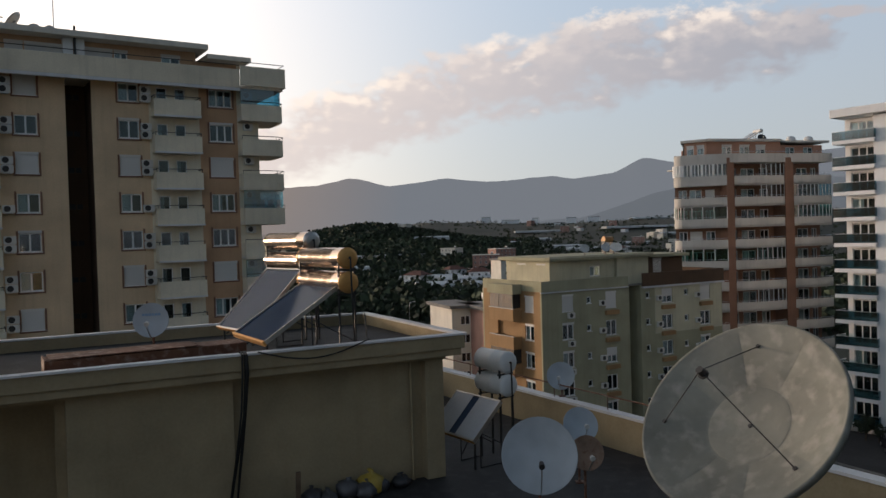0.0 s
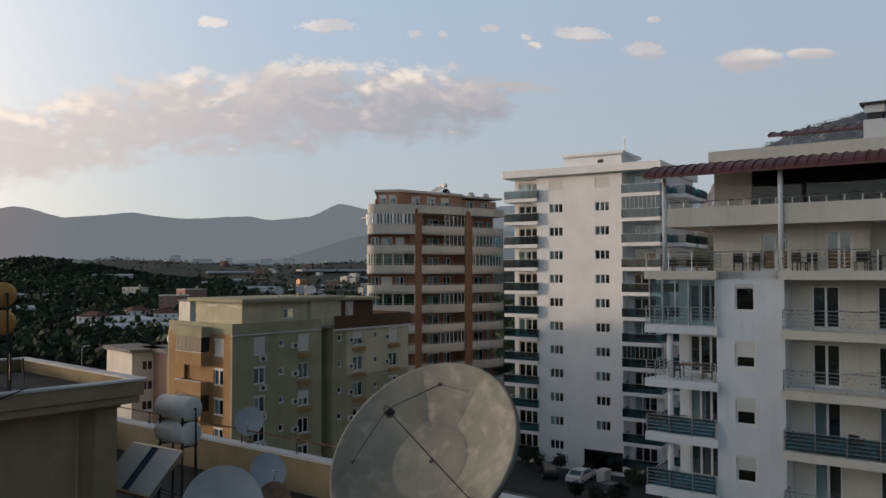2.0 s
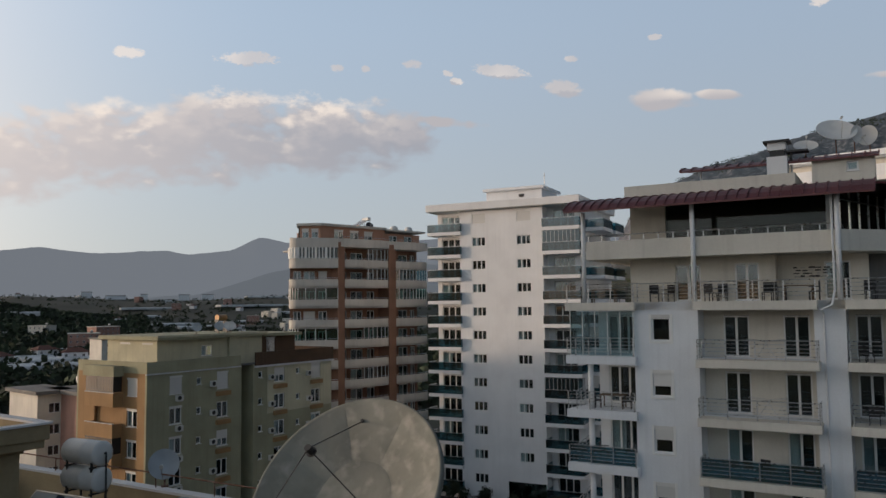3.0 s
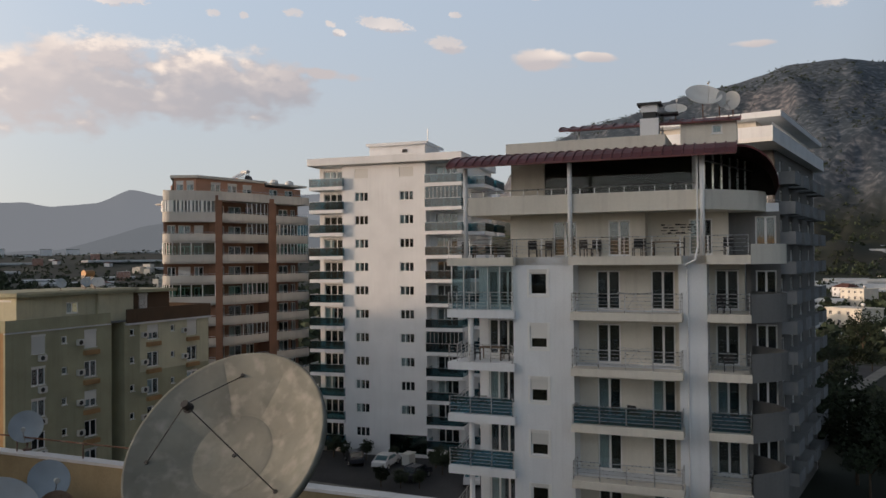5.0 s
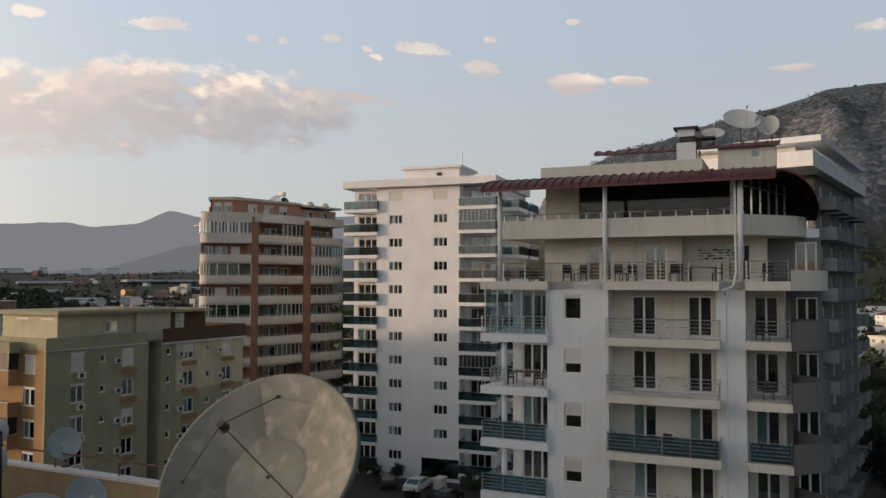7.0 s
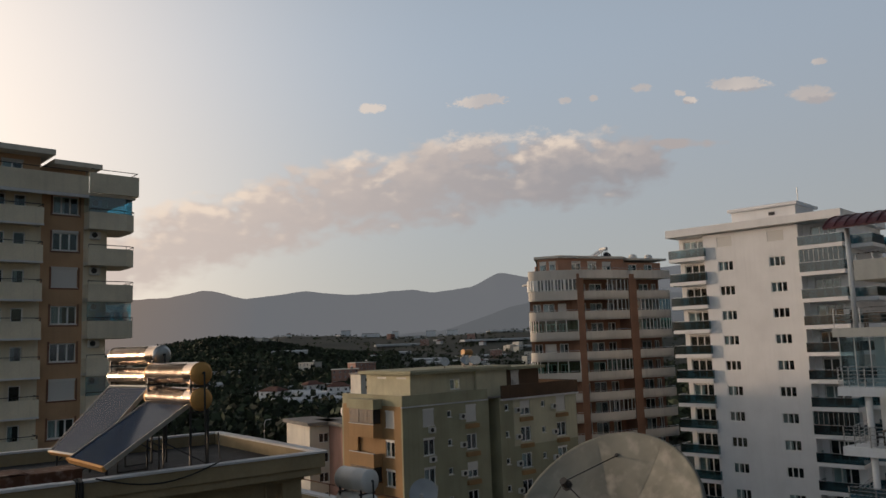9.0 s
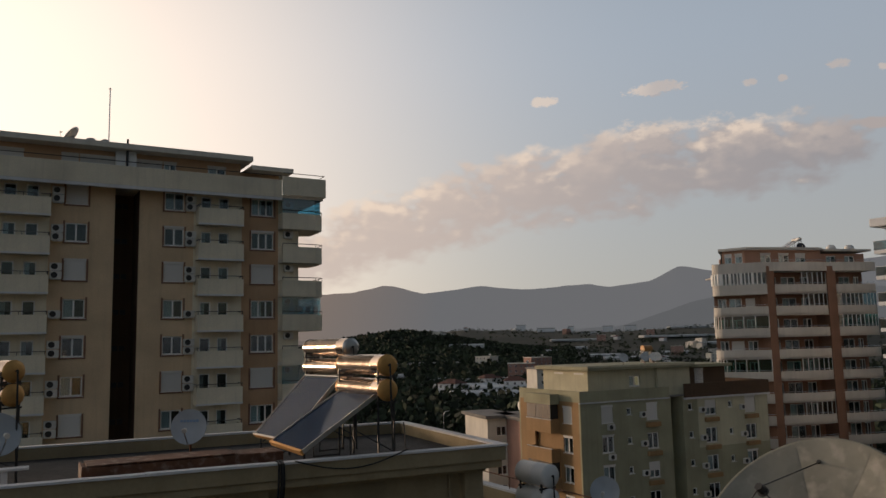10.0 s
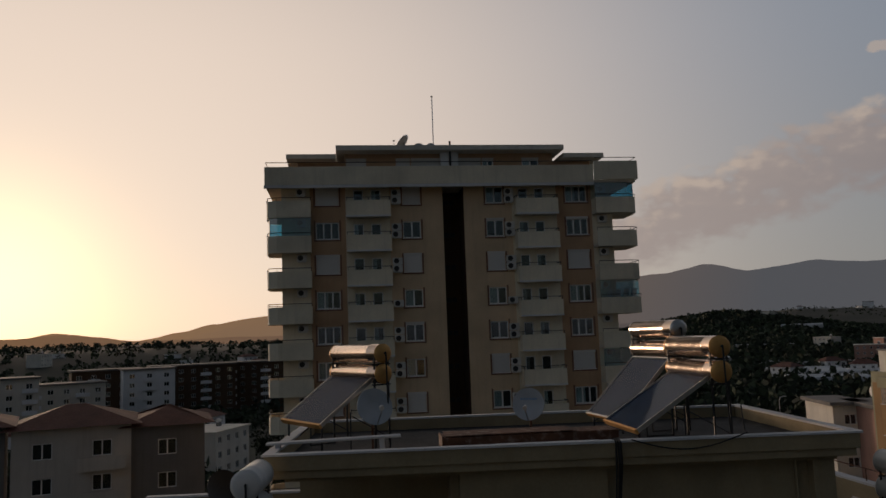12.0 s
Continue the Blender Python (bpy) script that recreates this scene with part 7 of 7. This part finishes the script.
for x, y, k, s in ((43, 92, 0, 0.7), (100, 80, 2, 1.1), (112, 88, 2, 1.3), (95, 92, 0, 1.2), (122, 92, 2, 1.1),
                   (128, 74, 0, 1.0), (110, 70, 1, 1.0), (138, 84, 2, 1.4), (150, 80, 2, 1.2), (96, 40, 1, 0.8), (104, 42, 1, 0.7), (112, 46, 0, 0.8), (-62, 74, 0, 1.1), (-70, 90, 2, 1.1), (-55, 92, 0, 1.2), (-80, 100, 2, 1.0), (-90, 82, 0, 1.0),
                   (-66, 60, 1, 1.2), (-50, 78, 1, 1.2), (-75, 112, 2, 1.2), (-98, 118, 2, 1.1), (-20, 150, 2, 1.0), (-6, 150, 0, 1.1), (6, 158, 0, 1.0), (-14, 128, 1, 1.2), (2, 190, 2, 1.0), *EAST):
    tree(x, y, k, s, rnd.uniform(0, 360))

for x, y, k, s in ((46.4, 80.6, 1, 0.42), (43.8, 84.0, 1, 0.5), (48.7, 78.0, 1, 0.32), (50.9, 72.5, 1, 0.42), (49.8, 69.6, 0, 0.42), (42.0, 69.8, 1, 0.4), (43.4, 68.2, 1, 0.36), (45.0, 67.0, 1, 0.34), (44.8, 83.2, 1, 0.36), (52.0, 70.5, 1, 0.45)):
    tree(x, y, k, s, rnd.uniform(0, 360), 2.2)


def clump_field(name, count, where, size, label, seed, quads=9):
    """Far woodland: thousands of ragged leaf masses in one mesh."""
    r = np.random.RandomState(seed)
    pts = []
    rr = random.Random(seed)
    while len(pts) < count:
        p = where(rr)
        if p:
            pts.append(p)
    pts = np.array(pts)
    n = len(pts)
    s = r.uniform(*size, n)
    cen = np.repeat(pts, quads, 0)
    sc = np.repeat(s, quads)
    off = r.normal(0, 1, (n * quads, 3))
    off /= np.linalg.norm(off, axis=1)[:, None]
    off *= (r.uniform(0.25, 1, n * quads) ** 0.5 * sc * 0.5)[:, None]
    off[:, 2] = np.abs(off[:, 2]) * 1.25 + sc * 0.12
    c = cen + off
    u = r.normal(0, 1, (n * quads, 3))
    u /= np.linalg.norm(u, axis=1)[:, None]
    w = np.cross(u, r.normal(0, 1, (n * quads, 3)))
    w /= np.linalg.norm(w, axis=1)[:, None]
    q = (sc * r.uniform(0.13, 0.25, n * quads))[:, None]
    vs = np.stack([c - u * q, c + w * q * 0.8, c + u * q * 0.9, c - w * q * 0.7], 1).reshape(-1, 3)
    me = bpy.data.meshes.new(name)
    me.from_pydata(vs.tolist(), [], np.arange(n * quads * 4).reshape(-1, 4).tolist())
    me.materials.append(M["leaf2"])
    return solo(name, me, None, Matrix(), label, "trees", kind="stuff")


def polar(az, r):
    x, y = r * math.sin(radians(az)), r * math.cos(radians(az))
    return (x, y, height(x, y))


def hill_spot(r):
    az, d = r.uniform(-24, 6), r.uniform(430, 1250)
    h = height(d * math.sin(radians(az)), d * math.cos(radians(az)))
    return polar(az, d) if r.random() < smooth(3, 15, h) + 0.25 else None


def valley_spot(r):
    az, d = r.uniform(-20, 30), 200 * (2300 / 200) ** r.random()
    p = polar(az, d)
    return p if noise.noise(Vector((p[0] * 0.011, p[1] * 0.011, 2))) > -0.12 else None


def west_spot(r):
    az, d = r.uniform(-62, -26), 95 * (2800 / 95) ** r.random()
    p = polar(az, d)
    return p if noise.noise(Vector((p[0] * 0.02, p[1] * 0.02, 8))) > -0.1 else None


def east_spot(r):
    az, d = r.uniform(46, 76), 120 * (900 / 120) ** r.random()
    p = polar(az, d)
    return p if noise.noise(Vector((p[0] * 0.02, p[1] * 0.02, 5))) > -0.05 else None


def scrub_spot(r):
    az, d = r.uniform(40, 72), r.uniform(650, 1800)
    p = polar(az, d)
    return p if noise.noise(Vector((p[0] * 0.013, p[1] * 0.013, 15))) > -0.05 else None


clump_field("woodland", 5200, hill_spot, (6, 12), "dense dark green woodland on the low hill", 1, 18)
clump_field("woodland", 5200, valley_spot, (4, 9), "dark green trees scattered through the valley", 2, 14)
clump_field("woodland", 3600, west_spot, (4, 8), "dark trees between the western houses", 3, 14)
clump_field("woodland", 1900, east_spot, (4, 8), "dark orchard trees below the mountain", 4, 18)
clump_field("scrub", 3600, scrub_spot, (4, 7), "dark green scrub on the rocky mountain", 5, 9)


# greenhouses
def greenhouse(az, d, w, ln, turn):
    x, y, z = polar(az, d)
    g = thing("greenhouse", pose(x, y, z - 0.3, 0, 0, turn), "long white polythene greenhouse in the valley", "greenhouse", "greenhouses in the valley")
    bays = max(1, round(w / 7))
    for k in range(bays):
        c = -w / 2 + (k + 0.5) * w / bays
        hw = w / bays / 2
        arc = [(c + hw * math.cos(math.pi * i / 8), 2.4 + 1.5 * math.sin(math.pi * i / 8)) for i in range(9)]
        vs = [(-ln / 2, a, b) for a, b in arc] + [(ln / 2, a, b) for a, b in arc]
        part("roof_bay", Geo().add(vs, [(i, i + 1, 10 + i, 9 + i) for i in range(8)] + [tuple(range(9)), tuple(range(9, 18))[::-1]]), M["polythene"], g, smooth=False)
    part("wall", Geo().box(-ln / 2, ln / 2, -w / 2, w / 2, 0, 2.4), M["polythene"], g)


rnd = random.Random(5)
for az, d, w, ln, tn in ((-5.2, 600, 14, 62, 4), (-1.0, 470, 28, 60, 8), (1.4, 400, 22, 40, 12), (3.4, 640, 18, 50, 4), (2.8, 900, 30, 60, 2), (-2.2, 420, 18, 34, 20), (-0.6, 360, 20, 30, 14), (4.8, 1250, 30, 90, 0), (7.5, 1000, 24, 60, 8), (10.2, 900, 24, 70, 2),
                         (13.5, 1500, 60, 150, 0), (15.2, 1750, 70, 160, -6), (6, 1500, 40, 90, 0), (17, 1350, 50, 140, 0), (12, 1150, 30, 70, 6), (-9, 520, 14, 46, 3), (-3.2, 760, 20, 70, 0), (8.8, 560, 20, 44, 8)):
    greenhouse(az, d, w, ln, tn)
for k in range(16):
    greenhouse(rnd.uniform(56, 70), rnd.uniform(330, 760), rnd.choice((14, 20, 28)), rnd.uniform(30, 70), -58 + rnd.uniform(-10, 10))
for k in range(12):
    greenhouse(rnd.uniform(60, 70), rnd.uniform(480, 900), 7, rnd.uniform(40, 90), -64 + rnd.uniform(-8, 8))


# small houses
def make_house(w, d, h, wall_m, roof, label):
    g = thing("house", Matrix(), label, "house", "houses in the valley")
    hs = []
    n = max(2, int(w / 3.2))
    for fl in range(int(h / 2.9)):
        for i in range(n):
            x = -w / 2 + w * (i + 0.5) / n
            hs.append((x - 0.6, x + 0.6, fl * 2.9 + 0.9, fl * 2.9 + 2.2))
    part("wall", Geo().wall(-w / 2, w / 2, 0, h, hs, y=-d / 2), wall_m, g)
    part("wall", Geo().box(-w / 2, -w / 2 + 0.25, -d / 2 + 0.25, d / 2, 0, h), wall_m, g)
    part("wall", Geo().box(w / 2 - 0.25, w / 2, -d / 2 + 0.25, d / 2, 0, h), wall_m, g)
    part("wall", Geo().box(-w / 2 + 0.25, w / 2 - 0.25, d / 2 - 0.25, d / 2, 0, h), wall_m, g)
    part("interior", Geo().box(-w / 2 + 0.3, w / 2 - 0.3, -d / 2 + 0.7, d / 2 - 0.3, 0, h - 0.1), M["dark"], g)
    for a, b, c, e in hs:
        part("window", window_kit(1.2, 1.3, 1)[0], None, g, at=((a + b) / 2, -d / 2, c))
    if roof == "flat":
        part("roof", Geo().box(-w / 2 - 0.3, w / 2 + 0.3, -d / 2 - 0.3, d / 2 + 0.3, h, h + 0.35), M["warmwhite"], g)
        part("roof_tank", Geo().tube((w * 0.2, 0, h + 1.5), (w * 0.2 + 1.2, 0, h + 1.5), 0.4, 12), M["whitetank"], g)
        part("tank_stand", Geo().box(w * 0.2, w * 0.2 + 1.2, -0.3, 0.3, h + 0.35, h + 1.1), M["concrete"], g)
    else:
        o = 0.6
        part("roof", Geo().add([(-w / 2 - o, -d / 2 - o, h), (w / 2 + o, -d / 2 - o, h), (w / 2 + o, d / 2 + o, h), (-w / 2 - o, d / 2 + o, h), (-w / 2 + d * 0.35, 0, h + d * 0.24), (w / 2 - d * 0.35, 0, h + d * 0.24)],
                               [(0, 1, 5, 4), (1, 2, 5), (2, 3, 4, 5), (3, 0, 4), (3, 2, 1, 0)]), M["tile"], g)
    return g


HOUSES = [make_house(11, 9, 5.8, M["white"], "tile", "white two-storey house with a red tiled roof"), make_house(14, 10, 8.7, M["warmwhite"], "flat", "cream three-storey house with a flat roof and tank"),
          make_house(9, 8, 2.9, M["white"], "flat", "low white flat-roofed house among trees"), make_house(16, 11, 11.6, M["pink"], "flat", "pinkish four-storey apartment house with a flat roof")]
spots = []
rnd = random.Random(33)
for k in range(62):
    spots.append((k % 3 if k % 9 else 3, rnd.uniform(-4, 26), 330 * (2100 / 330) ** rnd.random()))
for k in range(18):
    spots.append((k % 3, rnd.uniform(-62, -40), rnd.uniform(160, 700)))
for k in range(26):
    spots.append((rnd.choice((0, 2, 2, 1)), rnd.uniform(55, 71), rnd.uniform(230, 700)))
spots += [(2, 62.2, 250), (2, 64.8, 262)]
first = set()
for k, az, d in spots:
    x, y, z = polar(az, d)
    mm = pose(x, y, z - 0.2, 0, 0, -az + rnd.choice((0, 30, -40, 60)))
    if k not in first:
        first.add(k)
        HOUSES[k].matrix_world = mm
    else:
        copy_thing(HOUSES[k], mm)
# hazy towers on the ridge
for az, d, w, h in ((2.2, 1900, 22, 14), (5.8, 2050, 16, 22), (8.4, 2100, 26, 15), (10.0, 2100, 30, 14), (7.2, 1950, 50, 9), (4.0, 1850, 42, 8)):
    x, y, z = polar(az, d)
    t = thing("tower_block", pose(x, y, z - 1, 0, 0, -az), "pale distant tower block on the ridge", "building", "blocks on the ridge")
    part("wall", Geo().box(-w / 2, w / 2, -8, 8, 0, h), M["grey"], t)
    part("roof", Geo().box(-w / 2 - 0.5, w / 2 + 0.5, -8.5, 8.5, h, h + 1), M["roofgrey"], t)


# mid-distance apartment rows to the west
def row_block(x, y, rz, w, floors, d, wall_m, band_m, label, roof="flat", base=0.0):
    P = 2.95
    b = thing("apartment_block", pose(x, y, base, 0, 0, rz), label, "apartment building", "western apartment blocks")
    n = int(w / 4.2)
    xs = [-w / 2 + w * (i + 0.5) / n for i in range(n)]
    H = floors * P + 0.6
    hs = [(q - 0.8, q + 0.8, f * P + 0.9, f * P + 2.3) for q in xs for f in range(floors)]
    part("wall", Geo().wall(-w / 2, w / 2, -base, H, hs), wall_m, b)
    part("wall", Geo().box(-w / 2, -w / 2 + 0.25, 0.25, d, -base, H), wall_m, b)
    part("wall", Geo().box(w / 2 - 0.25, w / 2, 0.25, d, -base, H), wall_m, b)
    part("interior", Geo().box(-w / 2 + 0.3, w / 2 - 0.3, 0.9, d - 0.2, 0, H - 0.1), M["dark"], b)
    wk = window_kit(1.6, 1.4, 1)
    for f in range(floors):
        for i, q in enumerate(xs):
            win = part("window", wk[0], None, b, at=(q, 0, f * P + 0.9))
            part("pane", wk[2], None, win)
            if i % 3 == 1 and f:
                bal = part("balcony", Geo().box(q - 1.9, q + 1.9, -1.2, -0.004, f * P - 0.2, f * P), band_m, b)
                part("parapet", Geo().box(q - 1.9, q + 1.9, -1.2, -1.08, f * P, f * P + 0.95), band_m, bal)
    if roof == "flat":
        part("roof", Geo().box(-w / 2 - 0.5, w / 2 + 0.5, -0.6, d + 0.5, H, H + 0.5), M["roofgrey"], b)
    else:
        o = 0.9
        part("roof", Geo().add([(-w / 2 - o, -o, H), (w / 2 + o, -o, H), (w / 2 + o, d + o, H), (-w / 2 - o, d + o, H), (-w / 2 + d * 0.4, d / 2, H + d * 0.17), (w / 2 - d * 0.4, d / 2, H + d * 0.17)],
                               [(0, 1, 5, 4), (1, 2, 5), (2, 3, 4, 5), (3, 0, 4), (3, 2, 1, 0)]), M["tile"], b, "dark red tiled hipped roof")
    return b


for az, d, w, fl, wm, tx in ((-53, 260, 26, 5, "warmwhite", "pale five-storey block in evening haze"), (-50, 285, 22, 6, "brown", "dark brown six-storey block with white bands"), (-47.4, 275, 16, 6, "white", "white six-storey block with dark window bays"),
                             (-44.5, 300, 30, 6, "brown", "long dark block with white balcony bands"), (-40, 310, 34, 6, "brown", "long brown block behind the trees"), (-36, 330, 30, 6, "brick", "terracotta block behind the trees"), (-57, 240, 24, 6, "warmwhite", "pale block near the sunset")):
    x, y, z = polar(az, d)
    row_block(x, y, -az + 6, w, fl, 12, M[wm], M["white"], tx)
row_block(-60.5, 45.5, 48, 9.5, 6, 10, M["bandcream"], M["bandcream"], "cream apartment house with a dark tiled roof", "hip", 1.0)
row_block(-66.5, 38.5, 54, 8, 6, 10, M["taupe_and_shade"], M["bandcream"], "tan apartment house with a tiled roof", "hip", 1.4)
row_block(-55.5, 51.5, 46, 6.5, 6, 9, M["taupe_and_shade"], M["taupe_and_shade"], "plain grey apartment house with few windows", "hip", 0.6)
row_block(-124, 70, 60, 16, 9, 14, M["warmwhite"], M["cream"], "pale tower block glowing at its edge")
# pink houses beyond the olive block
row_block(10.2, 119, 22, 13, 5, 11, M["pink"], M["warmwhite"], "pink apartment house with white balconies", base=-1.1)
row_block(0.8, 122.5, 22, 4.6, 5, 10, M["warmwhite"], M["pink"], "pale pink house end with a parapet", base=-1.1)
for k in range(3):
    t = thing("water_tank", pose(4.4 + 1.9 * k, 121.2 + 0.7 * k, 14.75, 0, 0, 20), "cream cylindrical roof tank on a stand", "water tank", "tanks on the pink house")
    part("stand", Geo().box(-0.5, 0.5, -0.4, 0.4, 0, 0.8), M["concrete"], t)
    part("tank", Geo().tube((-0.8, 0, 1.5), (0.8, 0, 1.5), 0.65, 16), M["whitetank"], t, smooth=False)
row_block(24, 300, 20, 16, 5, 10, M["warmwhite"], M["pink"], "small cream apartment block with pink balconies")

# ---- streets and vehicles ----
solo("road", Geo().prism([(30, 92), (35, 74), (41, 63), (54, 58), (58, 70), (46.5, 85.6), (40, 94)], -0.5, 2.2), M["asphalt"], Matrix(), "asphalt parking court before the white tower", "road", kind="structure")
solo("road", Geo().prism([(84, 58), (190, 88), (188, 96), (82, 66)], 0.02, 0.07), M["asphalt"], Matrix(), "asphalt street below the mountain", "road", kind="structure")
solo("pavement", Geo().prism([(84, 55.5), (191, 85.5), (190, 87.9), (84, 57.9)], 0.02, 0.2), M["concrete"], Matrix(), "pale concrete pavement along the street", "pavement", kind="structure")
solo("pavement", Geo().prism([(35.4, 74.2), (41.2, 63.4), (41.5, 63.6), (35.7, 74.4)], 2.2, 3.0), M["concrete"], Matrix(), "low pale wall along the parking court", "wall", kind="structure")


def car(x, y, rz, paint, label, z=2.2):
    c = thing("car", pose(x, y, z, 0, 0, rz), label, "car", "parked cars")
    prof = [(-2.15, 0.45), (-2.1, 0.85), (-1.35, 1.0), (-0.75, 1.48), (0.95, 1.52), (1.75, 1.05), (2.15, 0.95), (2.2, 0.42)]
    k = len(prof)
    g = Geo().add([(a, -0.88 + (0.12 if z > 1.2 else 0), z) for a, z in prof] + [(a, 0.88 - (0.12 if z > 1.2 else 0), z) for a, z in prof], [tuple(range(k)), tuple(range(k, 2 * k))[::-1]] + [(i, (i + 1) % k, k + (i + 1) % k, k + i) for i in range(k)])
    part("body", g, paint, c, bevel=0.06)
    for s in (-1, 1):
        part("side_window", Geo().add([(-1.0, s * 0.86, 1.08), (1.5, s * 0.86, 1.1), (0.9, s * 0.79, 1.44), (-0.6, s * 0.79, 1.42)], [(0, 1, 2, 3)]), M["darkglass"], c)
        for a in (-1.35, 1.35):
            w = part("wheel", Geo().tube((a, s * 0.72, 0.32), (a, s * 0.9, 0.32), 0.32, 18), M["tyre"], c)
            part("rim", Geo().tube((a, s * 0.9, 0.32), (a, s * 0.91, 0.32), 0.2, 14), M["alu"], w)
        part("headlight", Geo().box(-2.17, -2.08, s * 0.6 - 0.16, s * 0.6 + 0.16, 0.7, 0.82), M["frame"], c)
    part("windscreen", Geo().add([(-1.32, -0.72, 1.03), (-1.32, 0.72, 1.03), (-0.8, 0.66, 1.45), (-0.8, -0.66, 1.45)], [(0, 1, 2, 3)]), M["darkglass"], c)
    part("rear_window", Geo().add([(1.72, -0.7, 1.1), (1.72, 0.7, 1.1), (1.05, 0.66, 1.5), (1.05, -0.66, 1.5)], [(0, 1, 2, 3)]), M["darkglass"], c)


car(46.8, 76.6, 215, M["carwhite"], "white compact car parked by the white tower")
car(46.6, 70.2, 205, M["cardark"], "dark car with a pale roof parked beside shrubs")
car(50.6, 65.2, 230, M["carwhite"], "white car parked under the balconies")
car(44.6, 80.2, 250, M["cardark"], "dark small vehicle before the shop window")
bn = thing("bin", pose(49.4, 75.9, 2.2, 0, 0, 30), "pale box bin on the parking court", "bin")
part("body", Geo().box(-0.8, 0.8, -0.5, 0.5, 0, 1.2), M["plastic"], bn, bevel=0.05)
part("lid", Geo().box(-0.85, 0.85, -0.55, 0.55, 1.2, 1.3), M["plastic"], bn)
tk = thing("truck", pose(139, 73.5, 0.07, 0, 0, 16), "flatbed truck with a white cab on the street", "truck")
part("cab", Geo().box(-3.2, -1.5, -1.05, 1.05, 0.6, 2.5), M["carwhite"], tk, bevel=0.15)
part("windscreen", Geo().box(-3.22, -3.2, -0.9, 0.9, 1.5, 2.3), M["darkglass"], tk)
part("bed", Geo().box(-1.35, 4.2, -1.15, 1.15, 0.8, 2.0), M["cardark"], tk, bevel=0.03)
part("chassis", Geo().box(-3.0, 4.0, -0.5, 0.5, 0.5, 0.79), M["black"], tk)
for a in (-2.4, 2.8):
    for s in (-1, 1):
        part("wheel", Geo().tube((a, s * 0.8, 0.45), (a, s * 1.08, 0.45), 0.45, 18), M["tyre"], tk)
for x, y in ((-14, 215), (128, 76), (99, 50), (118, 60)):
    sl = thing("street_lamp", pose(x, y, 0, 0, 0, 0), "curved steel street lamp by the road", "street lamp", "street lamps")
    part("pole", Geo().path([(0, 0, 0), (0, 0, 6.5), (0.3, 0, 7.3), (1.2, 0, 7.6)], 0.07, 8), M["steel"], sl)
    part("lamp_head", Geo().box(1.1, 1.8, -0.12, 0.12, 7.5, 7.65), M["plastic"], sl)
